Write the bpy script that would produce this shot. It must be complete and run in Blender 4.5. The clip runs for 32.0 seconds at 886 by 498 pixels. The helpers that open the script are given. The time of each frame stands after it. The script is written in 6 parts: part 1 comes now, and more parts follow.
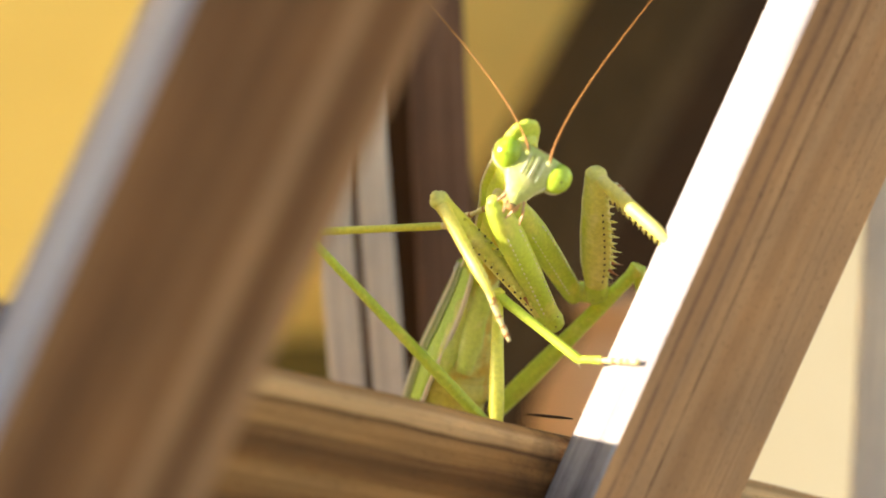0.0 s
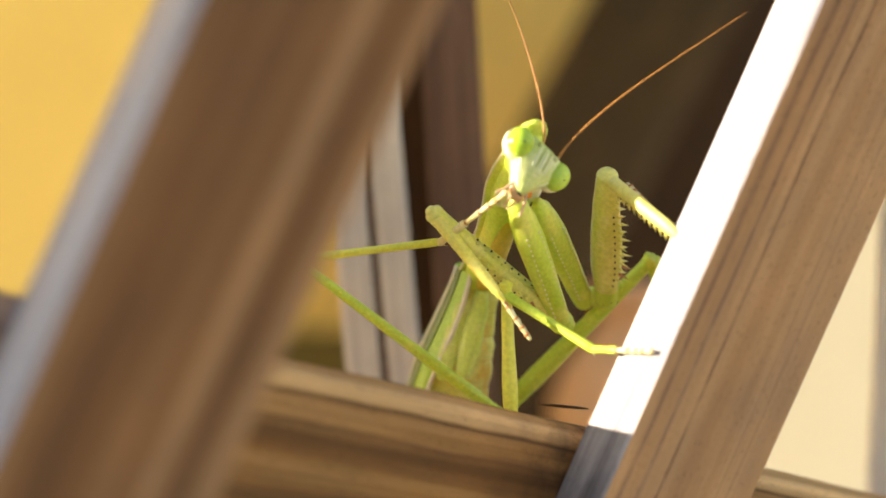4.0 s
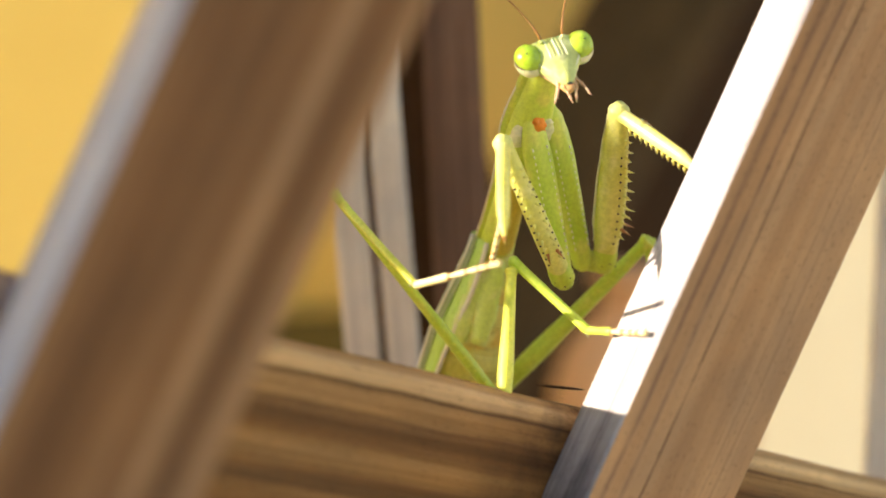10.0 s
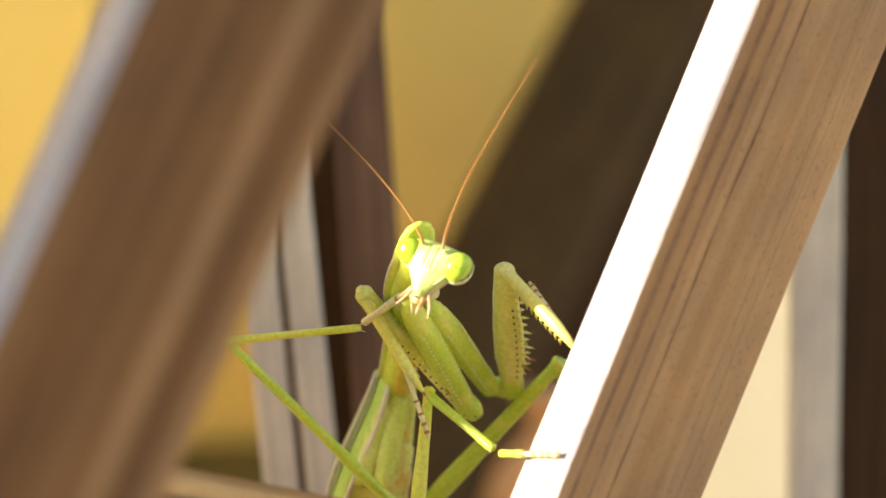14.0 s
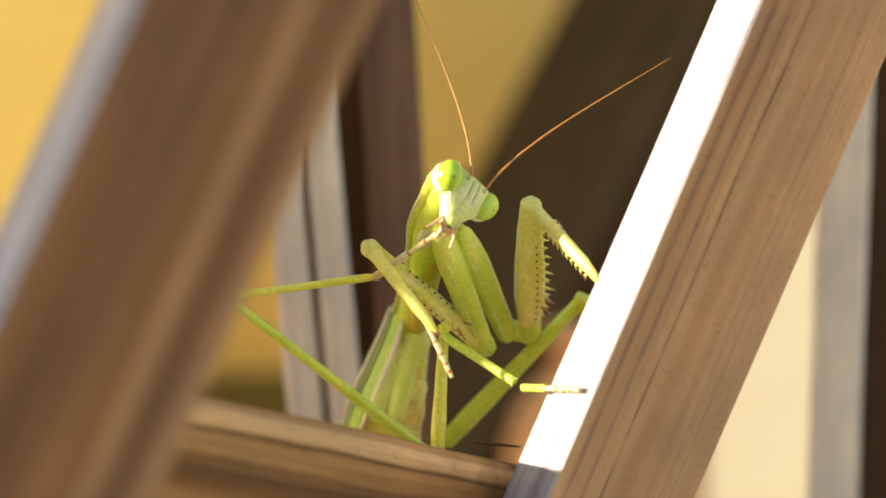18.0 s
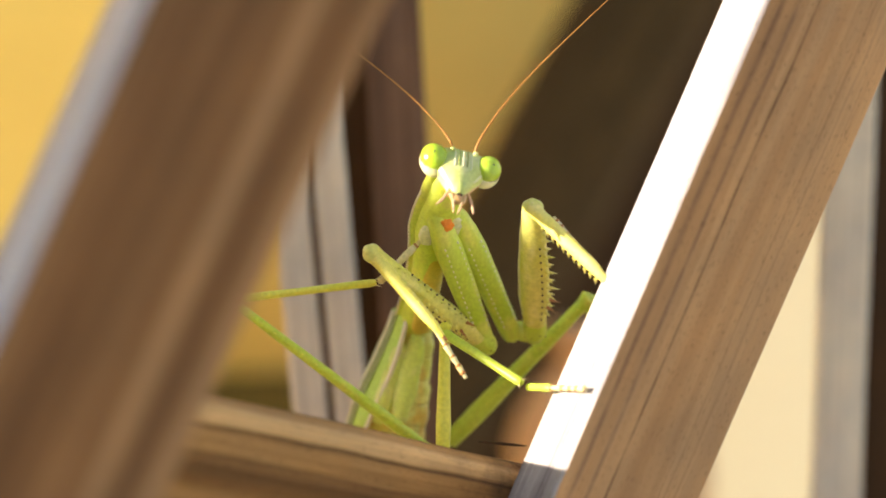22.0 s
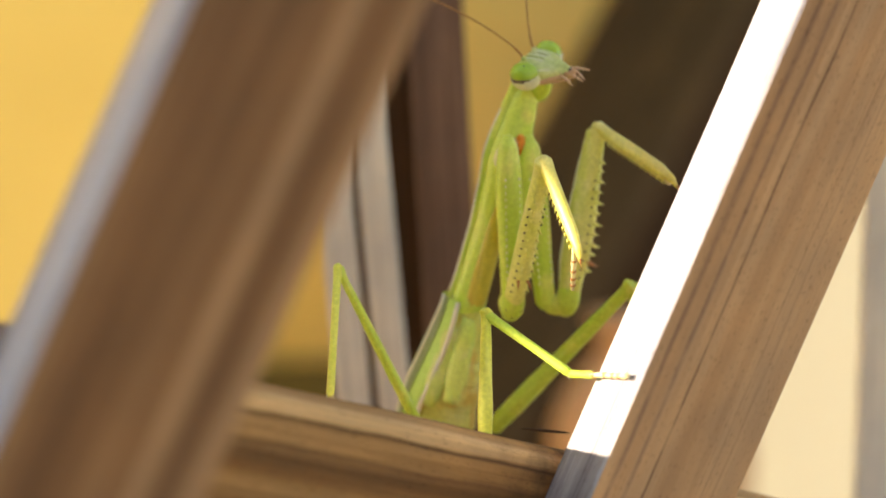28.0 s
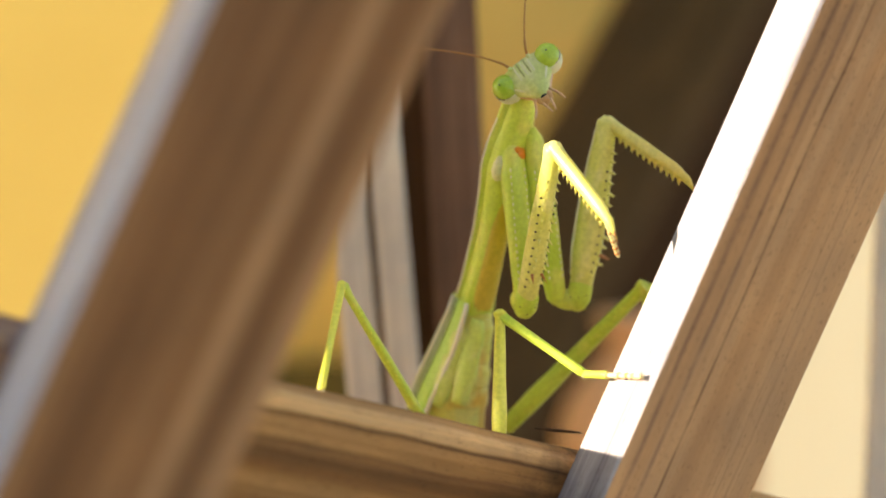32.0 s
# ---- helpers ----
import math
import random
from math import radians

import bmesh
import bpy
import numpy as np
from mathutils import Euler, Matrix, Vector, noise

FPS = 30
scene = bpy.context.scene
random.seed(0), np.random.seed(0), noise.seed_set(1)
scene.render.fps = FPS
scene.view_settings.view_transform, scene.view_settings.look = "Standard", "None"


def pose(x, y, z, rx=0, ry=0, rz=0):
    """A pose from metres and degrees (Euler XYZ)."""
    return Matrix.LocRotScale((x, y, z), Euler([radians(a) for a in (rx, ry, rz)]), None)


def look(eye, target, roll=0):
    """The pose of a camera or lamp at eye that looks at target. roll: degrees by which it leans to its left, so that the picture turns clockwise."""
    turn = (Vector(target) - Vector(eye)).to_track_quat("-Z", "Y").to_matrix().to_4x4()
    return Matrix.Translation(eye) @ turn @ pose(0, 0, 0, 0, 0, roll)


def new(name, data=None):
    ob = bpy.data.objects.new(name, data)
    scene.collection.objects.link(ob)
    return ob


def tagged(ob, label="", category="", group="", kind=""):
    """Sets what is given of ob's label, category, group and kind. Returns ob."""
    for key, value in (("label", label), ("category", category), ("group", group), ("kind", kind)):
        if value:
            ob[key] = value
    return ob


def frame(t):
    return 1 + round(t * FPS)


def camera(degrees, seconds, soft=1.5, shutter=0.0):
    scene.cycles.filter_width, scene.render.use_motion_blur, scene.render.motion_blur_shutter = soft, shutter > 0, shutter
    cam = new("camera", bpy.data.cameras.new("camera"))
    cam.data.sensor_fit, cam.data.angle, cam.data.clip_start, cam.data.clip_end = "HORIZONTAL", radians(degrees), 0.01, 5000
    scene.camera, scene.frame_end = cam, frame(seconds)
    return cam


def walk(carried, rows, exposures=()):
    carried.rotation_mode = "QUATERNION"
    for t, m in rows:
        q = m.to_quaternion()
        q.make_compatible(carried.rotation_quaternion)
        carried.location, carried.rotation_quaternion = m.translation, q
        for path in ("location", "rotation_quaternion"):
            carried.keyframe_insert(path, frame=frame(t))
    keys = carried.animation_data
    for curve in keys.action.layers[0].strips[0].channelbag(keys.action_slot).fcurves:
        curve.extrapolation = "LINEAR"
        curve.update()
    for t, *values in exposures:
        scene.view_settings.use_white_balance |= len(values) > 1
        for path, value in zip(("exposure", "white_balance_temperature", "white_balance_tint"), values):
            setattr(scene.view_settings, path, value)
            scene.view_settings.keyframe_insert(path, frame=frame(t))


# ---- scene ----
cam = camera(30, 32.0, 1.7)
cam.data.dof.use_dof = True
cam.data.dof.focus_distance = 0.1445
cam.data.dof.aperture_fstop = 16.5
walk(cam, [(t, pose(x, -0.146 + y, 0.600, rx, ry, rz)) for t, x, y, rx, ry, rz in (
    (0, -0.00017, 0.00035, 88.223, -0.421, -0.616), (0.5, -0.00014, 0.00030, 88.084, -0.189, -0.291), (1, -0.00010, 0.00017, 88.049, -0.000, -0.159),
    (1.5, -0.00009, 0.00003, 88.032, -0.028, -0.139), (2, -0.00006, 0.00001, 87.991, 0.041, -0.070), (2.5, 0.00003, 0.00008, 87.892, -0.555, -0.016),
    (3, 0.00013, 0.00011, 87.893, -0.408, -0.024), (3.5, 0.00018, 0.00008, 87.941, 0.069, -0.006), (5.5, 0.00014, 0.00008, 87.764, -0.047, 0.006),
    (6, 0.00010, 0.00007, 87.706, -0.102, -0.001), (6.5, 0.00014, 0.00000, 87.606, -0.260, 0.038), (7, 0.00028, -0.00025, 87.525, -0.441, 0.113),
    (7.5, 0.00050, -0.00070, 87.448, -0.375, 0.168), (8, 0.00071, -0.00111, 87.159, -0.301, 0.200), (8.5, 0.00085, -0.00126, 86.972, -0.466, 0.396),
    (9, 0.00093, -0.00118, 86.944, -0.331, 0.493), (9.5, 0.00096, -0.00104, 87.302, -0.149, 0.344), (10, 0.00096, -0.00086, 87.285, -0.258, 0.210),
    (10.5, 0.00109, -0.00058, 87.344, -0.302, 0.243), (11, 0.00145, -0.00033, 87.357, -0.413, 0.562), (11.1, 0.00145, -0.00033, 88.117, -0.413, 0.552),
    (11.5, 0.00178, -0.00036, 90.503, -0.311, 0.122), (12, 0.00192, -0.00068, 92.038, 0.561, -2.303), (12.5, 0.00199, -0.00109, 92.112, 0.627, -2.452),
    (13, 0.00213, -0.00142, 92.264, 0.717, -2.529), (13.5, 0.00231, -0.00162, 91.752, 0.951, -2.423), (15.5, 0.00326, -0.00182, 91.517, 0.644, -1.672),
    (16, 0.00327, -0.00183, 91.452, 0.363, -1.560), (16.5, 0.00329, -0.00182, 91.418, 0.235, -1.361), (17, 0.00325, -0.00184, 91.303, 0.217, -1.280),
    (17.5, 0.00309, -0.00194, 90.201, 0.409, -1.255), (18, 0.00285, -0.00209, 89.352, 0.325, -1.283), (18.5, 0.00266, -0.00228, 89.345, 0.186, -1.333),
    (19, 0.00257, -0.00247, 89.368, 0.302, -1.382), (19.5, 0.00255, -0.00258, 89.311, 0.097, -1.358), (20, 0.00257, -0.00253, 89.338, 0.277, -1.273),
    (20.5, 0.00261, -0.00237, 89.332, 0.292, -1.206), (21, 0.00263, -0.00226, 89.334, 0.159, -1.205), (21.5, 0.00257, -0.00232, 89.337, 0.351, -1.211),
    (22, 0.00251, -0.00250, 89.341, 0.211, -1.212), (22.5, 0.00252, -0.00266, 89.367, 0.360, -1.184), (23, 0.00258, -0.00276, 89.344, 0.140, -1.084),
    (23.5, 0.00263, -0.00283, 89.555, 0.375, -0.978), (24, 0.00265, -0.00292, 89.536, 0.363, -0.706), (24.5, 0.00264, -0.00305, 89.526, 0.393, -0.334),
    (25, 0.00259, -0.00323, 89.480, 0.278, -0.037), (25.5, 0.00256, -0.00341, 89.501, 0.362, 0.163), (26, 0.00261, -0.00352, 89.208, 0.215, 0.273),
    (26.5, 0.00272, -0.00355, 88.920, 0.257, 0.369), (28.5, 0.00220, -0.00330, 88.935, 0.228, 0.149), (29, 0.00202, -0.00337, 88.855, 0.085, 0.089),
    (29.5, 0.00190, -0.00342, 88.814, 0.060, 0.069), (30, 0.00190, -0.00345, 88.870, 0.430, 0.320), (30.5, 0.00190, -0.00349, 88.863, 0.484, 0.498),
    (31, 0.00182, -0.00356, 88.898, 0.405, 0.517), (31.5, 0.00170, -0.00361, 88.896, 0.238, 0.477), (32, 0.00161, -0.00363, 88.917, -0.077, 0.439)
)], exposures=((0.0, 1.56, 7300, 14), (32.0, 1.56, 7300, 14)))

# ---- world, sun ----
SUN_WAY = Vector((-0.87, -0.24, 0.22)).normalized()
world = bpy.data.worlds.new("world")
scene.world = world
world.use_nodes = True
sky = world.node_tree.nodes.new("ShaderNodeTexSky")
sky.sky_type, sky.sun_disc = "NISHITA", False
sky.sun_elevation = math.asin(SUN_WAY.z)
sky.sun_rotation = math.atan2(SUN_WAY.x, SUN_WAY.y)
world.node_tree.links.new(sky.outputs[0], world.node_tree.nodes["Background"].inputs[0])
world.node_tree.nodes["Background"].inputs[1].default_value = 0.148
sun_data = bpy.data.lights.new("sun", "SUN")
sun_data.energy, sun_data.angle, sun_data.color = 5.0, radians(0.55), (1.0, 0.91, 0.76)
sun = new("sun", sun_data)
sun.matrix_world = look(SUN_WAY * 5, (0, 0, 0))


# ---- materials ----
def material(name):
    m = bpy.data.materials.new(name)
    m.use_nodes = True
    return m, m.node_tree, m.node_tree.nodes["Principled BSDF"]


def mapped(tree, scale, kind="Object"):
    co, mp = tree.nodes.new("ShaderNodeTexCoord"), tree.nodes.new("ShaderNodeMapping")
    mp.inputs["Scale"].default_value = scale
    tree.links.new(co.outputs[kind], mp.inputs["Vector"])
    return mp.outputs["Vector"]


def noise_of(tree, vec, scale=1.0, detail=4.0, rough=0.55, distort=0.0):
    n = tree.nodes.new("ShaderNodeTexNoise")
    n.inputs["Scale"].default_value, n.inputs["Detail"].default_value = scale, detail
    n.inputs["Roughness"].default_value, n.inputs["Distortion"].default_value = rough, distort
    tree.links.new(vec, n.inputs["Vector"])
    return n.outputs["Fac"]


def ramp_of(tree, fac, stops):
    r = tree.nodes.new("ShaderNodeValToRGB")
    while len(r.color_ramp.elements) < len(stops):
        r.color_ramp.elements.new(0.5)
    for e, (p, c) in zip(r.color_ramp.elements, stops):
        e.position, e.color = p, (*c, 1)
    tree.links.new(fac, r.inputs["Fac"])
    return r.outputs["Color"]


def mix_of(tree, a, b, fac, mode="MIX"):
    m = tree.nodes.new("ShaderNodeMix")
    m.data_type, m.blend_type = "RGBA", mode
    for sock, val in ((m.inputs[6], a), (m.inputs[7], b), (m.inputs[0], fac)):
        if isinstance(val, bpy.types.NodeSocket):
            tree.links.new(val, sock)
        elif isinstance(val, tuple):
            sock.default_value = (*val, 1)
        else:
            sock.default_value = val
    return m.outputs[2]


def bump_of(tree, bsdf, height, strength, dist):
    b = tree.nodes.new("ShaderNodeBump")
    b.inputs["Strength"].default_value, b.inputs["Distance"].default_value = strength, dist
    tree.links.new(height, b.inputs["Height"])
    tree.links.new(b.outputs["Normal"], bsdf.inputs["Normal"])


def wood(name, dark, mid, light, axis=2, wide=330.0, rough=0.72, lines=0.5, bands=0.0, band_mix=0.6, lit_worn_edge=False, cracks=(), shade_blots=()):
    """Weathered softwood with grain along the given axis of the object; lit_worn_edge: a rubbed upper edge with light
    from above painted in, over a crack;
    cracks: (place across, half width, depth of tone) of long dark checks; shade_blots: (axis, from, full, end, colour)
    of painted shade and dark blotches."""
    m, tree, bsdf = material(name)

    def grain(across, along):
        return mapped(tree, tuple(along if i == axis else across for i in range(3)))

    broad = noise_of(tree, grain(wide, wide * 0.02), 1.0, 2.0, 0.5, 0.6)
    late = noise_of(tree, grain(wide * 2.2, wide * 0.025), 1.0, 1.5, 0.5, 1.2)
    fine = noise_of(tree, grain(3000, 90), 1.0, 3.0, 0.6)
    pores = noise_of(tree, grain(5200, 1500), 1.0, 2.0, 0.6)
    blot = noise_of(tree, grain(110, 45), 1.0, 3.0, 0.6)
    col = ramp_of(tree, broad, [(0.30, dark), (0.44, mid), (0.58, light), (0.74, mid)])
    col = mix_of(tree, col, mix_of(tree, dark, light, fine), 0.24)
    streak = ramp_of(tree, late, [(0.40, (1, 1, 1)), (0.485, (0.42, 0.36, 0.33)), (0.50, (0.36, 0.30, 0.27)), (0.56, (1, 1, 1))])
    col = mix_of(tree, col, streak, lines, "MULTIPLY")
    if bands:
        w = tree.nodes.new("ShaderNodeTexWave")
        w.bands_direction = "X" if axis == 2 else "Z"
        w.inputs["Scale"].default_value, w.inputs["Distortion"].default_value = 1.0, 9.0
        w.inputs["Detail"].default_value, w.inputs["Detail Scale"].default_value = 2.0, 0.35
        tree.links.new(grain(bands, bands * 0.16), w.inputs["Vector"])
        ring = ramp_of(tree, w.outputs["Fac"], [(0.0, (0.30, 0.24, 0.20)), (0.16, (0.55, 0.48, 0.42)), (0.45, (1, 1, 1)), (1.0, (1.12, 1.10, 1.06))])
        col = mix_of(tree, col, ring, band_mix, "MULTIPLY")
    col = mix_of(tree, col, ramp_of(tree, pores, [(0.30, (0.55, 0.50, 0.46)), (0.42, (1, 1, 1))]), 0.6, "MULTIPLY")
    col = mix_of(tree, col, ramp_of(tree, blot, [(0.3, (0.64, 0.63, 0.66)), (0.7, (1.24, 1.13, 0.98))]), 0.75, "MULTIPLY")
    def reach(axis_name, wobble, amount, scale=1.0):
        """A place along one axis of the object in metres, shaken by noise."""
        sep = tree.nodes.new("ShaderNodeSeparateXYZ")
        tree.links.new(mapped(tree, (1, 1, 1)), sep.inputs[0])
        shake = tree.nodes.new("ShaderNodeMath")
        shake.operation = "MULTIPLY_ADD"
        tree.links.new(noise_of(tree, mapped(tree, wobble), 1.0, 3.0), shake.inputs[0])
        shake.inputs[1].default_value = amount
        tree.links.new(sep.outputs[axis_name], shake.inputs[2])
        out = tree.nodes.new("ShaderNodeMath")
        out.operation = "MULTIPLY_ADD"
        tree.links.new(shake.outputs[0], out.inputs[0])
        out.inputs[1].default_value, out.inputs[2].default_value = scale, -0.5 * amount * scale
        return out.outputs[0]

    for at, half, tone in cracks:
        place = reach("X", (30, 30, 35), 0.0012, 1 / (8 * half))
        off = tree.nodes.new("ShaderNodeMath")
        off.operation = "ADD"
        tree.links.new(place, off.inputs[0])
        off.inputs[1].default_value = 0.5 - at / (8 * half)
        line = ramp_of(tree, off.outputs[0], [(0.36, (1, 1, 1)), (0.47, tone), (0.53, tone), (0.64, (1, 1, 1))])
        col = mix_of(tree, col, line, ramp_of(tree, noise_of(tree, mapped(tree, (300, 300, 220)), 1.0, 3.0), [(0.3, (0.25, 0.25, 0.25)), (0.55, (1, 1, 1))]), "MULTIPLY")
    # rubbed upper edge, brightened as if lit from above, over a dark crack
    if lit_worn_edge:
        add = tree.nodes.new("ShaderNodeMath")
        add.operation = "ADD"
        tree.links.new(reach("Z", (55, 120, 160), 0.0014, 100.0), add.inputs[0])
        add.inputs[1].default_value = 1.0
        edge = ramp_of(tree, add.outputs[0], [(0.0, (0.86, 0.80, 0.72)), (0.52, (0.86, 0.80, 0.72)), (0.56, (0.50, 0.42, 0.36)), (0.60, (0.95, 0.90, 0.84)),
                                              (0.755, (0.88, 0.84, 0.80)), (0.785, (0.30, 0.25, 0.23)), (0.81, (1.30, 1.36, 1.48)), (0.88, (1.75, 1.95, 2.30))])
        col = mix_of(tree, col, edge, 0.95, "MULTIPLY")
    # painted shade and dark blotches, laid over the wood towards an end
    for letter, lo, full, hi, tint in shade_blots:
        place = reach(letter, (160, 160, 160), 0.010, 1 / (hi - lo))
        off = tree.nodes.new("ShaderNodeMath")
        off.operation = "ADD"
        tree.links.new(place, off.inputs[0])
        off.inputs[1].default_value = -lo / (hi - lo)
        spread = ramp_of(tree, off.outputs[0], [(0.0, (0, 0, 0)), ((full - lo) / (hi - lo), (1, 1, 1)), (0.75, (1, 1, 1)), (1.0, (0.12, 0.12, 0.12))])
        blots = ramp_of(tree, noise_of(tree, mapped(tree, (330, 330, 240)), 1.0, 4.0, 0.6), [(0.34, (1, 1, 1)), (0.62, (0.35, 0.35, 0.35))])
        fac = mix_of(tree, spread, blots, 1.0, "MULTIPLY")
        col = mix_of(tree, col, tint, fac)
    tree.links.new(col, bsdf.inputs["Base Color"])
    bsdf.inputs["Roughness"].default_value = rough
    bsdf.inputs["Specular IOR Level"].default_value = 0.22
    bump_of(tree, bsdf, fine, 0.4, 0.0004)
    return m


def plaster(name, col, dark, rough=0.9):
    m, tree, bsdf = material(name)
    fac = noise_of(tree, mapped(tree, (6, 6, 6)), 1.0, 5.0, 0.6)
    tree.links.new(ramp_of(tree, fac, [(0.3, dark), (0.7, col)]), bsdf.inputs["Base Color"])
    bsdf.inputs["Roughness"].default_value = rough
    bsdf.inputs["Specular IOR Level"].default_value = 0.15
    bump_of(tree, bsdf, noise_of(tree, mapped(tree, (300, 300, 300)), 1.0, 3.0), 0.4, 0.002)
    return m


def skin(name, base, light, spots=None, rough=0.42, sss=0.25, grain=900, flush=None):
    """Insect cuticle: fine granules, slight translucence, uneven tint."""
    m, tree, bsdf = material(name)
    big = noise_of(tree, mapped(tree, (260, 260, 140)), 1.0, 3.0, 0.55)
    col = ramp_of(tree, big, [(0.32, base), (0.66, light)])
    if flush:
        patch = noise_of(tree, mapped(tree, (420, 420, 300)), 1.0, 2.0, 0.5)
        col = mix_of(tree, col, flush, ramp_of(tree, patch, [(0.52, (0, 0, 0)), (0.68, (0.85, 0.85, 0.85))]))
    fine = noise_of(tree, mapped(tree, (grain * 3, grain * 3, grain * 3)), 1.0, 3.0, 0.6)
    col = mix_of(tree, col, ramp_of(tree, fine, [(0.35, (0.80, 0.82, 0.72)), (0.65, (1.12, 1.1, 1.05))]), 0.6, "MULTIPLY")
    if spots:
        v = tree.nodes.new("ShaderNodeTexVoronoi")
        v.inputs["Scale"].default_value = 1.0
        tree.links.new(mapped(tree, (850, 850, 850)), v.inputs["Vector"])
        col = mix_of(tree, spots, col, ramp_of(tree, v.outputs["Distance"], [(0.10, (0, 0, 0)), (0.17, (1, 1, 1))]))
    tree.links.new(col, bsdf.inputs["Base Color"])
    bsdf.inputs["Roughness"].default_value = rough
    bsdf.inputs["Subsurface Weight"].default_value = sss
    bsdf.inputs["Subsurface Radius"].default_value = (0.9, 1.0, 0.35)
    bsdf.inputs["Subsurface Scale"].default_value = 0.0012
    bump_of(tree, bsdf, fine, 0.30, 0.00012)
    return m


def plain(name, col, rough=0.5, sss=0.0):
    m, tree, bsdf = material(name)
    fac = noise_of(tree, mapped(tree, (1500, 1500, 1500)), 1.0, 3.0)
    tree.links.new(mix_of(tree, tuple(c * 0.78 for c in col), tuple(min(1, c * 1.15) for c in col), fac), bsdf.inputs["Base Color"])
    bsdf.inputs["Roughness"].default_value = rough
    bsdf.inputs["Subsurface Weight"].default_value = sss
    bsdf.inputs["Subsurface Scale"].default_value = 0.0005
    return m


WOOD = wood("weathered_wood", (0.48, 0.246, 0.114), (0.63, 0.338, 0.162), (0.71, 0.410, 0.212), lines=0.10, bands=40.0, band_mix=0.10,
            cracks=((0.0014, 0.00030, (0.62, 0.60, 0.68)), (0.0029, 0.00028, (0.60, 0.58, 0.64)), (0.0046, 0.00012, (0.30, 0.25, 0.25)), (0.0098, 0.00012, (0.80, 0.77, 0.77)), (0.0108, 0.00012, (0.84, 0.81, 0.81))))
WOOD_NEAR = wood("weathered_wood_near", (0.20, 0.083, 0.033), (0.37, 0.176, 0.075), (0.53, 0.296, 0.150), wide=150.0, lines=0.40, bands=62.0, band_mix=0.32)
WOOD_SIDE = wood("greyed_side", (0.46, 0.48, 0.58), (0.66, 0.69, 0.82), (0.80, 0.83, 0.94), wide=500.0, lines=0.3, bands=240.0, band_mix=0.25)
# far post's side wood is toned darker for its shaded foot, plus dark blotches
WOOD_SIDE_DARK = wood("blue_grey_side", (0.22, 0.22, 0.26), (0.38, 0.38, 0.43), (0.52, 0.52, 0.58), wide=420.0, lines=0.35, bands=240.0, band_mix=0.1, shade_blots=(("Z", -0.036, -0.046, -0.200, (0.030, 0.028, 0.038)),))
# shade painted in: dark right end by the post, blue-grey left end
WOOD_BOARD = wood("board_wood", (0.25, 0.112, 0.038), (0.44, 0.222, 0.074), (0.56, 0.325, 0.135), axis=0, wide=190.0, lines=0.35, bands=70.0, band_mix=0.60, lit_worn_edge=True, shade_blots=(("X", 0.018, 0.032, 0.043, (0.016, 0.010, 0.008)), ("X", -0.010, -0.022, -0.080, (0.115, 0.105, 0.15))))
WOOD_GREY = wood("greyed_wood", (0.66, 0.56, 0.46), (0.82, 0.72, 0.60), (0.90, 0.82, 0.70), lines=0.2)
WOOD_DARK = wood("dark_stained_wood", (0.038, 0.016, 0.005), (0.066, 0.029, 0.009), (0.095, 0.046, 0.016))
WOOD_BROWN = wood("brown_stained_wood", (0.125, 0.068, 0.042), (0.20, 0.114, 0.072), (0.26, 0.154, 0.102))
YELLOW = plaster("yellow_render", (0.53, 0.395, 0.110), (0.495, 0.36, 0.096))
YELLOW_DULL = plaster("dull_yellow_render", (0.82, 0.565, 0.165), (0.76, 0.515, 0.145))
FOOT_STRIP = plaster("olive_foot_strip", (0.15, 0.115, 0.035), (0.11, 0.085, 0.026))
POLE = wood("round_pole_wood", (0.076, 0.046, 0.019), (0.106, 0.065, 0.027), (0.134, 0.083, 0.035), rough=1.0)
CREAM = plaster("cream_render", (0.88, 0.76, 0.52), (0.83, 0.70, 0.46))
CLAY = plaster("terracotta", (0.84, 0.49, 0.26), (0.76, 0.42, 0.21))
SOIL = plaster("gravel_ground", (0.58, 0.46, 0.32), (0.42, 0.32, 0.21))
GREEN = skin("green_cuticle", (0.54, 0.70, 0.065), (0.71, 0.82, 0.15), flush=(0.76, 0.76, 0.16))
GREEN_COXA = skin("coxa_cuticle", (0.48, 0.65, 0.055), (0.65, 0.77, 0.130), flush=(0.74, 0.76, 0.17))
YELLOWISH = skin("yellow_green_cuticle", (0.70, 0.72, 0.08), (0.82, 0.80, 0.16))
FEMUR_SKIN = skin("foreleg_cuticle", (0.66, 0.68, 0.13), (0.82, 0.80, 0.30), flush=(0.88, 0.84, 0.42))
TIBIA_SKIN = skin("pale_tibia_cuticle", (0.76, 0.70, 0.15), (0.86, 0.80, 0.32))
TIBIA_YELLOW = skin("yellow_tibia_cuticle", (0.77, 0.70, 0.12), (0.87, 0.80, 0.27))
BELLY = skin("belly_cuticle", (0.62, 0.63, 0.09), (0.80, 0.78, 0.27), flush=(0.74, 0.50, 0.09))
TARSUS_SKIN = skin("tarsus_cuticle", (0.66, 0.56, 0.28), (0.80, 0.72, 0.44))
HIP_SKIN = skin("hip_cuticle", (0.60, 0.75, 0.13), (0.76, 0.84, 0.26), flush=(0.80, 0.80, 0.36))
WING_STRIP = skin("wing_front_strip", (0.40, 0.47, 0.20), (0.54, 0.60, 0.32), sss=0.15)
WING_SKIN = skin("wing_cuticle", (0.42, 0.70, 0.07), (0.55, 0.80, 0.15), sss=0.2)
CREAM_EDGE = plain("cream_edge", (0.85, 0.80, 0.60), 0.45)
